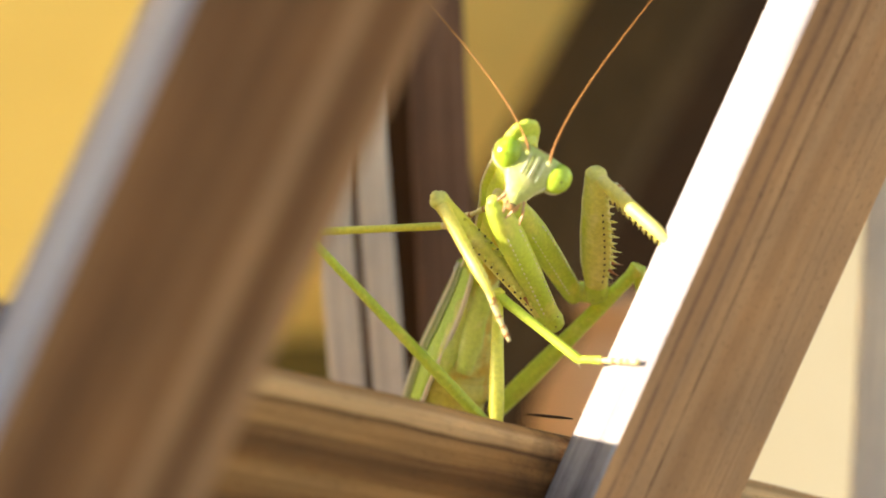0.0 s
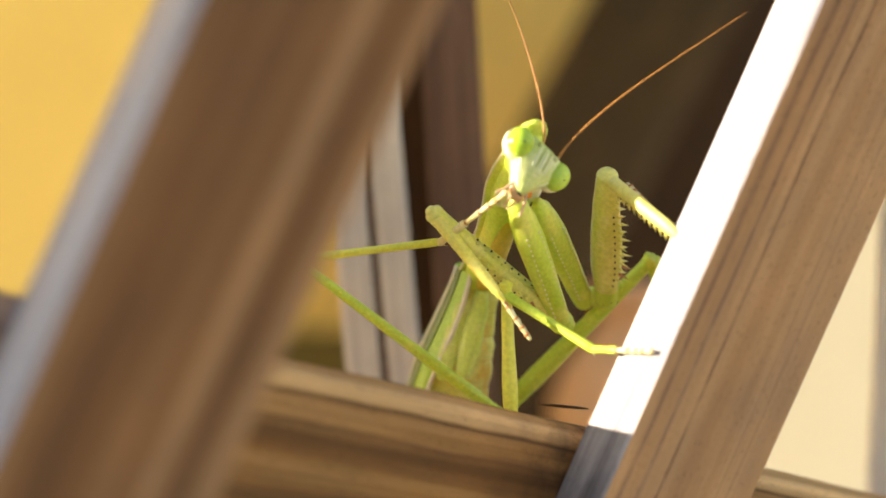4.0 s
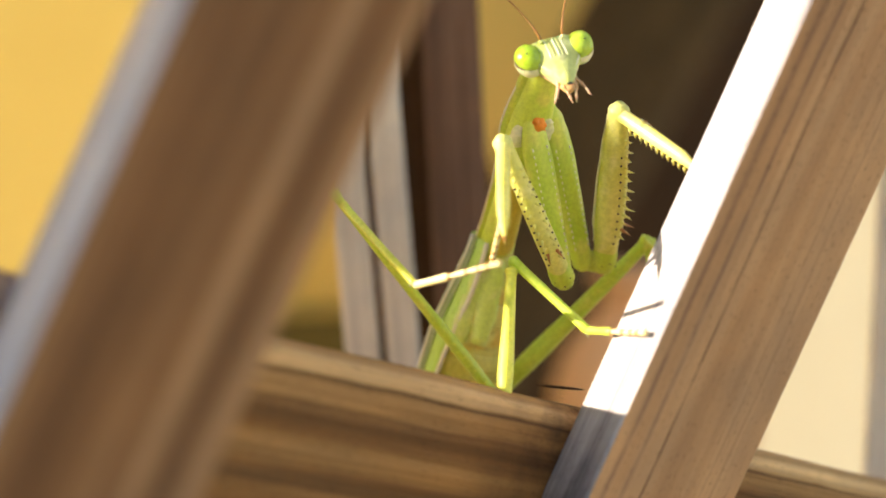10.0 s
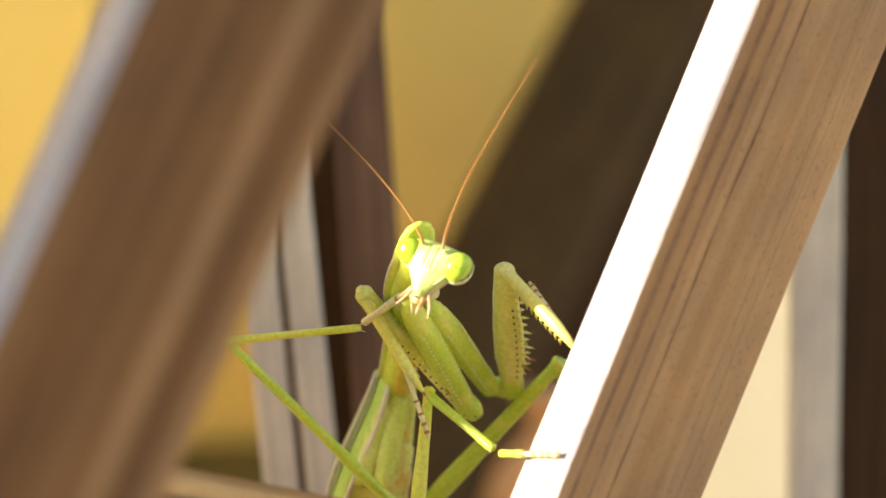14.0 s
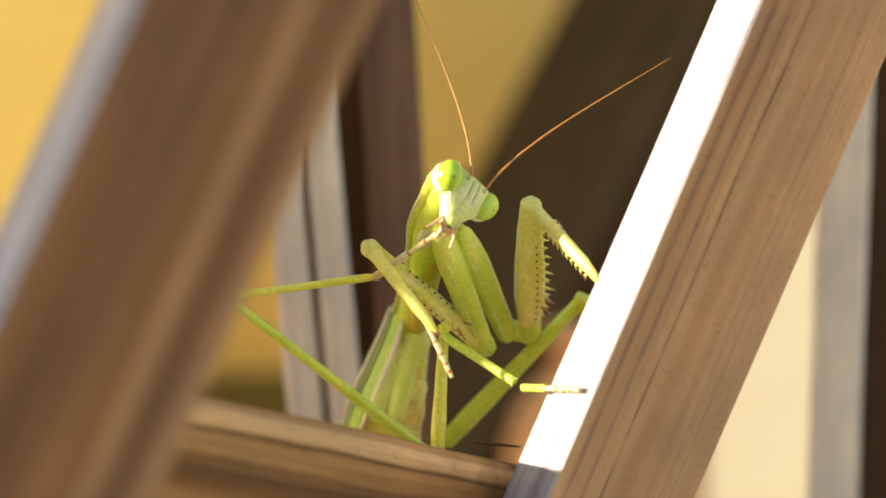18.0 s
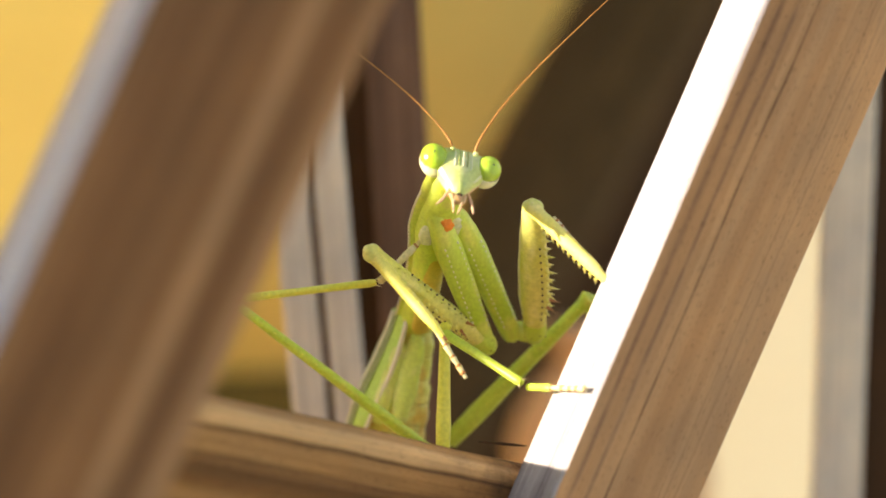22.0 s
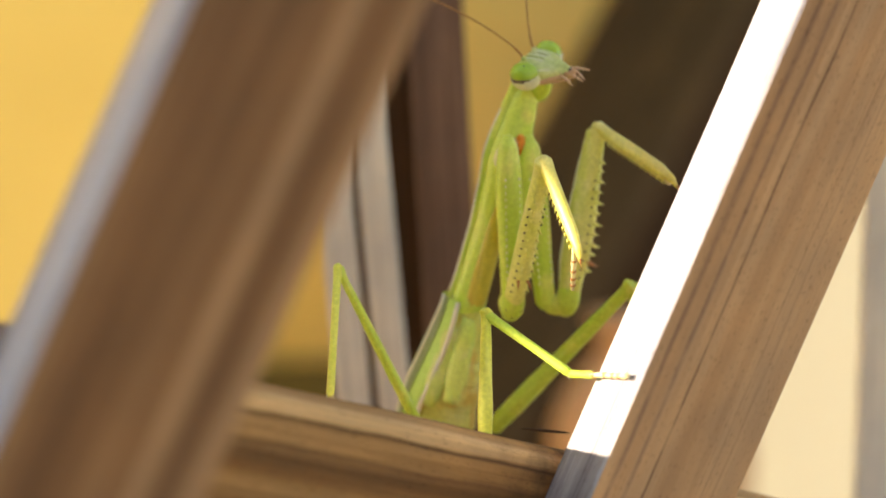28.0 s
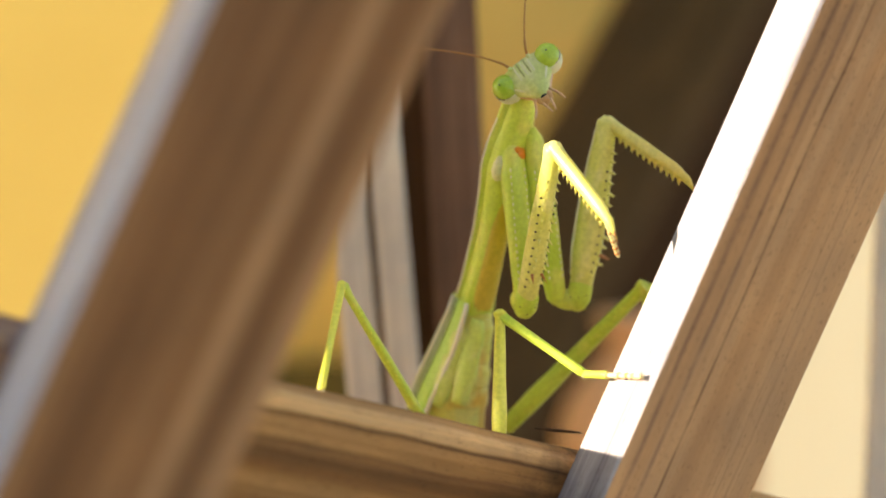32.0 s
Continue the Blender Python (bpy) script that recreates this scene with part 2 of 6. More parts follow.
EYE_SKIN = skin("eye_green", (0.34, 0.54, 0.04), (0.48, 0.66, 0.08), rough=0.18, sss=0.4)
HEAD_SKIN = skin("head_cuticle", (0.46, 0.59, 0.12), (0.62, 0.70, 0.27), flush=(0.74, 0.76, 0.42))
FACE_PALE = plain("pale_face", (0.74, 0.76, 0.46), 0.45, 0.2)
BROWN_TIP = plain("brown_spine", (0.42, 0.18, 0.05), 0.4)
CROWN = plain("brown_crown", (0.36, 0.21, 0.11), 0.4)
MOUTH_PINK = plain("pinkish_mouthparts", (0.68, 0.46, 0.28), 0.45, 0.2)
BLACK = plain("black_mark", (0.015, 0.013, 0.012), 0.4)
MEMBRANE = skin("pale_membrane", (0.66, 0.70, 0.34), (0.84, 0.82, 0.58), sss=0.4)
JAW_SKIN = plain("ochre_mouthparts", (0.60, 0.36, 0.15), 0.45, 0.2)
ORANGE = plain("orange_spot", (0.88, 0.28, 0.02), 0.5, 0.2)
ANT_SKIN = plain("antenna_brown", (0.44, 0.195, 0.040), 0.5)
STRIPE = plain("face_stripe", (0.32, 0.37, 0.09), 0.45, 0.2)
BREAST = skin("breast_cuticle", (0.62, 0.50, 0.05), (0.74, 0.58, 0.10))
VEIN = plain("dark_vein", (0.20, 0.27, 0.08), 0.5)
EYE_DARK = plain("dark_eye_band", (0.11, 0.065, 0.04), 0.3)
WHITE_DOT = plain("white_tubercle", (0.78, 0.78, 0.55), 0.4)


# ---- building helpers ----
def part(name, bm, mat, parent=None, label="", smooth=True):
    me = bpy.data.meshes.new(name)
    bm.to_mesh(me)
    bm.free()
    for p in me.polygons:
        p.use_smooth = smooth
    for m in (mat if isinstance(mat, (list, tuple)) else [mat]):
        me.materials.append(m)
    ob = new(name, me)
    ob.parent = parent
    if label:
        ob["label"] = label
    return ob


def loft(bm, rings, cap=True, mat=0):
    """Joins rings of points into one skin."""
    vs = [[bm.verts.new(p) for p in ring] for ring in rings]
    n = len(vs[0])
    for a, b in zip(vs, vs[1:]):
        for i in range(n):
            bm.faces.new((a[i], a[(i + 1) % n], b[(i + 1) % n], b[i])).material_index = mat
    if cap:
        bm.faces.new(list(reversed(vs[0]))).material_index = mat
        bm.faces.new(vs[-1]).material_index = mat
    return vs


def limb(bm, stations, n=14, mat=0):
    """A skin along z in mm: stations (z, half width x, half width y, shift x, shift y), blended smoothly."""
    st = [tuple(s) + (0,) * (5 - len(s)) for s in stations]
    fine = []
    for k in range(len(st) - 1):
        for j in range(4):
            a = j / 4
            s = a * a * (3 - 2 * a)
            fine.append([st[k][i] + (st[k + 1][i] - st[k][i]) * (a if i == 0 else s) for i in range(5)])
    fine.append(list(st[-1]))
    rings = []
    for z, rx, ry, sx, sy in fine:
        rings.append([Vector((sx + rx * math.cos(2 * math.pi * i / n), sy + ry * math.sin(2 * math.pi * i / n), z)) * 0.001 for i in range(n)])
    return loft(bm, rings, True, mat)


def ball(bm, centre, radii, seg=16, rings=10, turn=None, mat=0):
    """An ellipsoid in mm."""
    m = Matrix.Translation(Vector(centre) * 0.001)
    if turn:
        m = m @ turn
    m = m @ Matrix.Diagonal((*[r * 0.001 for r in radii], 1))
    before = len(bm.faces)
    bmesh.ops.create_uvsphere(bm, u_segments=seg, v_segments=rings, radius=1.0, matrix=m)
    bm.faces.ensure_lookup_table()
    for f in bm.faces[before:]:
        f.material_index = mat


def spike(bm, base, tip, r, n=6, mat=0):
    """A thorn in mm."""
    b, e = Vector(base), Vector(tip)
    q = (e - b).to_track_quat("Z", "Y")
    ring = [(b + q @ Vector((r * math.cos(2 * math.pi * i / n), r * math.sin(2 * math.pi * i / n), 0))) * 0.001 for i in range(n)]
    vs = [bm.verts.new(p) for p in ring]
    top = bm.verts.new(e * 0.001)
    for i in range(n):
        bm.faces.new((vs[i], vs[(i + 1) % n], top)).material_index = mat


def stick(name, corner, along, wide, deep, down, up, mat, chamfer=0.0007, parent=None):
    """A squared stick; corner is on its front edge, wide and deep its sides; local z runs along it."""
    z = Vector(along).normalized()
    x = (Vector(wide) - z * Vector(wide).dot(z))
    w = x.length
    x.normalize()
    y = z.cross(x)
    d = Vector(deep).dot(y)
    bm = bmesh.new()
    c = chamfer
    sgn = 1 if d > 0 else -1
    dd = abs(d)
    prof = [(c, 0), (w - c, 0), (w, c), (w, dd - c), (w - c, dd), (c, dd), (0, dd - c), (0, c)]
    if sgn < 0:
        prof = [(px, -py) for px, py in reversed(prof)]
    steps = 26
    rings = []
    for k in range(steps + 1):
        h = -down + (down + up) * k / steps
        rings.append([Vector((px + 0.00025 * noise.noise((h * 40, px * 300, 1.0)), py + 0.00025 * noise.noise((h * 40, py * 300, 7.0)), h)) for px, py in prof])
    loft(bm, rings)
    bmesh.ops.recalc_face_normals(bm, faces=bm.faces)
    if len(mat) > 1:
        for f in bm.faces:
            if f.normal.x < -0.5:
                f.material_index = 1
    ob = part(name, bm, mat, parent, smooth=False)
    m = Matrix((x, y, z)).transposed().to_4x4()
    m.translation = corner
    ob.matrix_world = m
    return ob


def slab(name, lo, hi, mat, m=None):
    bm = bmesh.new()
    lo, hi = Vector(lo), Vector(hi)
    bmesh.ops.create_cube(bm, size=1.0, matrix=Matrix.Translation((lo + hi) / 2) @ Matrix.Diagonal((*(hi - lo), 1)))
    ob = part(name, bm, mat, smooth=False)
    if m:
        ob.matrix_world = m
    return ob


# ---- setting ----
bm = bmesh.new()
bmesh.ops.create_grid(bm, x_segments=8, y_segments=8, size=400)
tagged(part("ground", bm, SOIL, smooth=False), "pale gravel ground around the wooden stand", "ground", kind="structure")

tagged(slab("wall_north", (0, 0, 0), (2.6, 0.2, 2.5), YELLOW_DULL, pose(-0.28, 1.24, 0, 0, 0, 11)), "unseen yellow wall added to keep sun off the near post in shade", "wall", kind="structure")
tagged(slab("wall_northwest", (-3.0, 0, 0), (0, 0.3, 2.9), YELLOW, pose(-0.20, 1.08, 0, 0, 0, 6)), "sunlit unseen yellow wall added to keep sun off the near post", "wall", kind="structure")
# dark olive strips set against the lower part of both yellow walls
tagged(slab("wall_foot_strip", (-3.0, -0.02, 0), (0, 0, 0.497), FOOT_STRIP, pose(-0.20, 1.08, 0, 0, 0, 6)), "dark olive strip along the foot of the yellow wall", "plinth", kind="structure")
tagged(slab("wall_foot_strip", (0.0, -0.02, 0), (0.40, 0, 0.479), FOOT_STRIP, pose(-0.28, 1.24, 0, 0, 0, 11)), "dark olive strip along the foot of the yellow wall", "plinth", kind="structure")
# added out of view: blocks the sun from the near post
tagged(slab("shade_wall_west", (-0.2, -4.0, 0), (0, 0, 2.6), YELLOW, pose(-1.917, -0.617, 0)), "unseen yellow wall added to keep sun off the near post", "wall", kind="structure")
tagged(slab("wall_east", (0, 0, 0), (0.8, 0.12, 0.84), CREAM, pose(0.189, 0.888, 0, 0, 0, 9)), "low cream rendered garden wall", "wall", kind="structure")

# added out of view: its edge sets where sun reaches the mantis
tagged(slab("shade_pier", (-0.06, -0.1052, 0), (0, -0.015, 0.88), YELLOW, pose(-0.35, 0, 0)), "narrow unseen yellow pier added to shade the mantis and uprights", "wall", kind="structure")
# another unseen blocker, keeping pole, plank and jar out of the sun
tagged(slab("shade_wall_side", (-0.06, 0.20, 0), (0, 0.655, 1.08), YELLOW, pose(-0.35, 0, 0)), "unseen yellow wall added to shade the pole, plank and jar", "wall", kind="structure")

# leaning lattice of squared sticks
UP = Vector((0.413, 0.0, 0.911))
ACROSS = Vector((0.911, 0.0, -0.413))
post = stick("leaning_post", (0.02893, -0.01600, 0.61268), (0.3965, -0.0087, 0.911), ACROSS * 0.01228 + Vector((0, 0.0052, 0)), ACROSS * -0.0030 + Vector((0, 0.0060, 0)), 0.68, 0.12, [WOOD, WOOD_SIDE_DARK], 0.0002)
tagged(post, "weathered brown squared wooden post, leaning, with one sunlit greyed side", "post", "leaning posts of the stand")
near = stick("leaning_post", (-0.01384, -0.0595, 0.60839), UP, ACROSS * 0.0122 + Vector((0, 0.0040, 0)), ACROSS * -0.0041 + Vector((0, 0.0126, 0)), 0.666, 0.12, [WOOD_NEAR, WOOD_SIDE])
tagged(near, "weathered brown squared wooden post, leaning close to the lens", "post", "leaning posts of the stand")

P1, P2 = Vector((-0.01105, -0.02400, 0.58745)), Vector((0.01248, -0.00700, 0.57989))
run = (P2 - P1).normalized()
tall = Vector((run.z * -run.x, run.z * -run.y, run.x ** 2 + run.y ** 2)).normalized()
back = tall.cross(run).normalized()
bm = bmesh.new()
HB, TB, c = 0.045, 0.0070, 0.0018
prof = [(-c, 0), (-0.6 * c, 0.08 * c), (-0.3 * c, 0.3 * c), (-0.08 * c, 0.6 * c), (0, c), (0, TB - c), (-c, TB), (-HB, TB), (-HB, 0)]
rings = []
for k in range(81):
    h = -0.16 + 0.32 * k / 80
    rings.append([Vector((h, py + 0.0002 * noise.noise((h * 90, 5.0, pz * 300)), pz + 0.0003 * noise.noise((h * 60, 3.0, py * 90)))) for pz, py in prof])
loft(bm, rings)
bmesh.ops.recalc_face_normals(bm, faces=bm.faces)
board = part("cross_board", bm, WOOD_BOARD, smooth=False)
m = Matrix((run, back, tall)).transposed().to_4x4()
m.translation = P1
board.matrix_world = m
tagged(board, "weathered brown cross board with dark grain between the posts", "board")
bm = bmesh.new()
ball(bm, (0, 0, 0), (2.9, 0.35, 0.14), 14, 6)
chip = part("splinter", bm, WOOD_DARK)
chip.matrix_world = Matrix.Translation((0.01085, -0.00150, 0.58092)) @ Matrix((run, back, tall)).transposed().to_4x4() @ pose(0, 0, 0, 0, -6, 0)
tagged(chip, "thin dark splinter lifting from the top of the board", "splinter")


# uprights behind
def upright(x0, x1, y, depth, mat, label, lean=0.05):
    ob = stick("upright", (x0, y, 0.592), (-lean, 0.0, 1.0), (x1 - x0, 0, 0), (0, depth, 0), 0.593, 0.16, [mat, mat], 0.0003)
    return tagged(ob, label, "post", "uprights behind the lattice")


upright(-0.0122, -0.0082, 0.044, 0.004, WOOD_GREY, "narrow greyed wooden upright behind the stand", 0.085)
upright(-0.0084, -0.0071, 0.0452, 0.002, WOOD_BROWN, "thin brown fillet between two greyed uprights", 0.085)
upright(-0.0073, -0.0035, 0.044, 0.004, WOOD_GREY, "narrow greyed wooden upright behind the stand", 0.085)
upright(-0.0082, 0.0030, 0.0605, 0.008, WOOD_DARK, "dark stained wooden upright behind the stand", 0.075)
upright(-0.0012, 0.0060, 0.0580, 0.0022, WOOD_BROWN, "brown stained wooden upright behind the stand", 0.052)
upright(0.0546, 0.0611, 0.060, 0.0015, WOOD_GREY, "greyed wooden upright beside the cream wall", -0.038)
upright(0.0614, 0.0830, 0.068, 0.010, WOOD_DARK, "dark stained wooden upright beside the cream wall", -0.038)

# thick round pole leaning far behind
bm = bmesh.new()
rings = []
for k in range(31):
    h = -0.76 + 1.3 * k / 30
    rings.append([Vector((0.031 * (1 + 0.05 * noise.noise((h * 9, i * 0.4, 2))) * math.cos(2 * math.pi * i / 28), 0.031 * math.sin(2 * math.pi * i / 28), h)) for i in range(28)])
loft(bm, rings)
pole = part("leaning_pole", bm, POLE)
way = Vector((0.0272, 0.0, 0.0499)).normalized()
side = Vector((way.z, 0, -way.x))
m = Matrix((side, Vector((0, 1, 0)), way)).transposed().to_4x4()
m.translation = Vector((0.0615, 0.60, 0.6727)) + side * 0.0284
pole.matrix_world = m
tagged(pole, "thick round brown pole leaning behind the stand", "pole")

plank = stick("leaning_plank", (0.1084, 0.75, 0.6873), way, side * 0.098 + Vector((0, 0.038, 0)), Vector((-0.004, 0.012, 0)), 0.77, 0.4, [WOOD_DARK, WOOD_DARK])
tagged(plank, "dark stained plank leaning behind the round pole", "plank")

# clay jar
JAR = (0.0641, 0.36, 0.4966)
bm = bmesh.new()
limb(bm, [(0, 18, 18), (1.5, 20, 20), (8, 26.5, 26.5), (17, 30.5, 30.5), (26, 32, 32), (36, 31.5, 31.5), (46, 28.5, 28.5), (54, 23.5, 23.5), (59, 18.5, 18.5), (62, 16.5, 16.5), (70, 16, 16)], 40)
jar = part("clay_jar", bm, CLAY)
jar.matrix_world = pose(*JAR)
tagged(jar, "round pale terracotta jar on a wooden block", "jar")
bm = bmesh.new()
limb(bm, [(68, 16.5, 16.5), (69, 19, 19), (73, 19.5, 19.5), (74, 18, 18), (73, 15, 15), (69, 14.5, 14.5)], 40)
part("rim", bm, CLAY, jar, "thick rolled rim")
blk = slab("wooden_block", (-0.03, -0.03, 0), (0.03, 0.03, JAR[2]), WOOD_BROWN, pose(JAR[0], JAR[1], 0))
tagged(blk, "brown wooden block under the round jar", "block")

# ---- mantis ----
ROOT = Vector((4.6, 10, 578.5)) * 0.001
mantis = new("praying_mantis")
mantis.location = ROOT
tagged(mantis, "green praying mantis cleaning a leg, standing behind the board", "mantis")


def leg_part(name, stations, mat, label="", n=14, extra=None):
    bm = bmesh.new()
    limb(bm, stations, n)
    mats = [mat]
    if extra:
        mats += extra(bm)
    bmesh.ops.recalc_face_normals(bm, faces=bm.faces)
    return part(name, bm, mats, mantis, label)


# prothorax: z from wing base to neck, +y is the belly side
LP = 20.6
prothorax = leg_part("prothorax", [(-1.5, 1.3, 1.2), (0, 1.75, 1.6), (3, 1.55, 1.55), (8, 1.45, 1.5), (12, 1.7, 1.6), (14.6, 2.0, 1.7), (16.5, 1.9, 1.55), (19, 1.5, 1.35), (LP, 1.3, 1.2), (LP + 1.0, 1.0, 0.95), (LP + 1.6, 0.4, 0.4)], GREEN, n=18)
bm = bmesh.new()
limb(bm, [(0.5, 1.95, 0.5, 0, -1.0), (3, 1.7, 0.5, 0, -1.0), (8, 1.65, 0.5, 0, -0.95), (12, 1.95, 0.55, 0, -1.0), (14.8, 2.35, 0.8, 0, -0.95), (17, 2.25, 0.85, 0, -0.9), (19.6, 1.9, 0.8, 0, -0.75), (21.6, 1.65, 0.65, 0, -0.6), (22.8, 1.2, 0.5, 0, -0.55), (23.4, 0.5, 0.25, 0, -0.5)], 20)
for sx in (-1, 1):
    for k in range(34):
        z = 1.5 + k * 0.53
        w = np.interp(z, (0.5, 3, 8, 12, 14.8, 17, 19.4, 20.6), (1.95, 1.7, 1.65, 1.95, 2.35, 2.25, 1.8, 1.2))
        spike(bm, (sx * (w - 0.08), -0.85, z), (sx * (w + 0.14), -0.85, z + 0.03), 0.07, 5)
part("pronotum", bm, GREEN, prothorax, "green shield with a toothed pale rim")
for sx in (-1, 1):
    bm = bmesh.new()
    rings = []
    for k in range(27):
        z = 1.2 + k * 0.74
        w = np.interp(z, (0.5, 3, 8, 12, 14.8, 17, 19.6, 21.2), (1.95, 1.7, 1.65, 1.95, 2.35, 2.25, 1.8, 0.9))
        y0 = np.interp(z, (0.5, 14.8, 17, 19.6, 21.2), (-1.0, -0.95, -0.9, -0.75, -0.6))
        rings.append([Vector((sx * (w - 0.02) + 0.13 * math.cos(q), y0 + 0.13 * math.sin(q), z)) * 0.001 for q in (0, 1.05, 2.09, 3.14, 4.19, 5.24)])
    loft(bm, rings)
    bmesh.ops.recalc_face_normals(bm, faces=bm.faces)
    part("shield_rim", bm, CREAM_EDGE, prothorax, "pale rim of the shield")
bm = bmesh.new()
limb(bm, [(-0.6, 0.9, 0.5, 0, 1.0), (2, 1.15, 0.55, 0, 1.12), (7, 1.05, 0.5, 0, 1.12), (11, 0.9, 0.45, 0, 1.2), (13.2, 0.4, 0.3, 0, 1.2)], 14)
part("breast_plate", bm, BREAST, prothorax, "yellow-orange underside")
for z in (17.4, 17.7):
    bm = bmesh.new()
    for k in range(5):
        ball(bm, (-0.8 + 0.4 * k, 1.33 - 0.10 * abs(k - 2), z + 0.07 * (k % 2)), (0.05, 0.06, 0.04), 6, 5)
    part("dotted_line", bm, VEIN, prothorax)


def lumpy(bm, amount, grain):
    """Shakes a smooth skin into soft folds; mm."""
    for v in bm.verts:
        k = v.co * 1000.0
        v.co += (noise.noise_vector(k * grain) * amount) * 0.001


bm = bmesh.new()
ball(bm, (0, 1.05, 15.9), (1.55, 0.62, 1.7), 24, 16)
lumpy(bm, 0.22, 1.3)
part("throat_patch", bm, MEMBRANE, prothorax, "whitish folded skin round the orange spot")
bm = bmesh.new()
ball(bm, (0.05, 1.60, 16.45), (0.62, 0.46, 0.90), 18, 14)
ball(bm, (-0.30, 1.55, 16.0), (0.36, 0.40, 0.55), 12, 10)
ball(bm, (0.42, 1.50, 17.1), (0.34, 0.34, 0.46), 12, 10)
lumpy(bm, 0.20, 2.6)
part("orange_spot", bm, ORANGE, prothorax, "orange spot between the forelegs")
for sx in (-1, 1):
    bm = bmesh.new()
    ball(bm, (sx * 1.05, 0.80, 15.0), (1.1, 0.72, 1.4), 20, 14)
    lumpy(bm, 0.16, 1.6)
    part("coxa_socket", bm, MEMBRANE, prothorax, "pale folded socket of a foreleg")

# head: face towards -y, eyes along x
bm = bmesh.new()
rings = []
for z, w, d, sy in ((1.62, 0.9, 0.3, 0.3), (1.50, 2.2, 0.74, 0.24), (1.1, 2.72, 1.00, 0.12), (0.4, 2.74, 1.12, 0.02), (-0.4, 2.45, 1.14, -0.04), (-1.2, 1.92, 1.04, -0.12),
                    (-2.0, 1.22, 0.84, -0.26), (-2.7, 0.78, 0.62, -0.42), (-3.2, 0.45, 0.4, -0.52), (-3.4, 0.15, 0.15, -0.55)):
    rings.append([Vector((w * math.cos(2 * math.pi * i / 24), sy + d * math.sin(2 * math.pi * i / 24), z)) * 0.001 for i in range(24)])
loft(bm, rings)
bmesh.ops.recalc_face_normals(bm, faces=bm.faces)
head = part("head", bm, HEAD_SKIN, mantis, "triangular green head")
bm = bmesh.new()
rings = []
for z, w, d, sy in ((0.9, 1.6, 0.5, 0.80), (0.2, 2.45, 0.85, 0.50), (-0.5, 2.35, 0.95, 0.40), (-1.3, 1.78, 0.95, 0.28), (-2.1, 1.20, 0.80, 0.12), (-2.9, 0.80, 0.62, -0.08), (-3.5, 0.45, 0.42, -0.20)):
    rings.append([Vector((w * math.cos(2 * math.pi * i / 24), sy + d * math.sin(2 * math.pi * i / 24), z)) * 0.001 for i in range(24)])
loft(bm, rings)
bmesh.ops.recalc_face_normals(bm, faces=bm.faces)
part("head_back", bm, MOUTH_PINK, head, "pinkish cream underside of the head")
bm = bmesh.new()
ball(bm, (0, 1.9, -0.3), (1.15, 1.9, 1.15), 18, 12)
part("neck", bm, GREEN, head, "green neck")
for sx in (-1, 1):
    bm = bmesh.new()
    ball(bm, (sx * 2.30, -0.16, 0.25), (1.20, 1.12, 1.34), 32, 20, Matrix.Rotation(sx * radians(24), 4, "Y"))
    eye = part("eye", bm, EYE_SKIN, head, "large glossy green compound eye")
    bm = bmesh.new()
    ball(bm, (sx * 2.60, -1.24, 0.22), (0.075, 0.05, 0.10), 10, 8)
    part("pupil", bm, BLACK, eye, "small dark spot")
    bm = bmesh.new()
    ball(bm, (sx * 2.28, 0.20, 0.10), (1.23, 1.10, 1.40), 24, 16, Matrix.Rotation(sx * radians(24), 4, "Y"))
    part("eye_rim", bm, FACE_PALE, eye, "cream rim behind the eye")
    bm = bmesh.new()
    ball(bm, (sx * 2.31, 0.06, 0.18), (1.21, 1.11, 1.36), 24, 16, Matrix.Rotation(sx * radians(24), 4, "Y"))
    part("eye_band", bm, EYE_DARK, eye, "dark band along the back of the eye")
    bm = bmesh.new()
    limb(bm, [(0, 0.14, 0.14), (0.6, 0.11, 0.11), (0.66, 0.15, 0.15, 0.02), (1.2, 0.10, 0.10, 0.0), (1.28, 0.14, 0.14, -0.03), (2.0, 0.06, 0.06, -0.16)], 8)
    pl = part("palp", bm, MOUTH_PINK, head, "pale feeler beside the mouth")
    pl.matrix_local = pose(sx * 0.00080, -0.0004, -0.0027, 180, sx * -24, 0)
    bm = bmesh.new()
    limb(bm, [(0, 0.12, 0.12), (0.5, 0.10, 0.10), (0.56, 0.13, 0.13), (1.2, 0.05, 0.05)], 8)
    pl = part("palp", bm, MOUTH_PINK, head, "short pale feeler at the lip")
    pl.matrix_local = pose(sx * 0.0004, -0.0006, -0.0037, 205, sx * 12, 0)
    bm = bmesh.new()
    ball(bm, (sx * 1.0, -0.90, 1.12), (0.24, 0.24, 0.24), 12, 8)
    part("antenna_socket", bm, HEAD_SKIN, head)
    bm = bmesh.new()
    ball(bm, (sx * 1.36, -0.50, -1.35), (0.15, 0.34, 1.00), 12, 10, Matrix.Rotation(sx * radians(36), 4, "Y"))
    part("cheek", bm, FACE_PALE, head, "pale cheek stripe")
bm = bmesh.new()
ball(bm, (0, -1.02, -0.75), (0.78, 0.20, 0.55), 18, 12)
part("face_shield", bm, HEAD_SKIN, head, "green ridged face plate")
for k in range(5):
    bm = bmesh.new()
    ball(bm, ((k - 2) * 0.36, -1.01 + abs(k - 2) * 0.035, 0.25), (0.12, 0.17, 1.05), 10, 10, Matrix.Rotation(radians(-10), 4, "X"))
    part("forehead_stripe", bm, STRIPE if k % 2 else FACE_PALE, head)
bm = bmesh.new()
ball(bm, (0, -0.82, -2.40), (0.52, 0.30, 0.80), 18, 12)
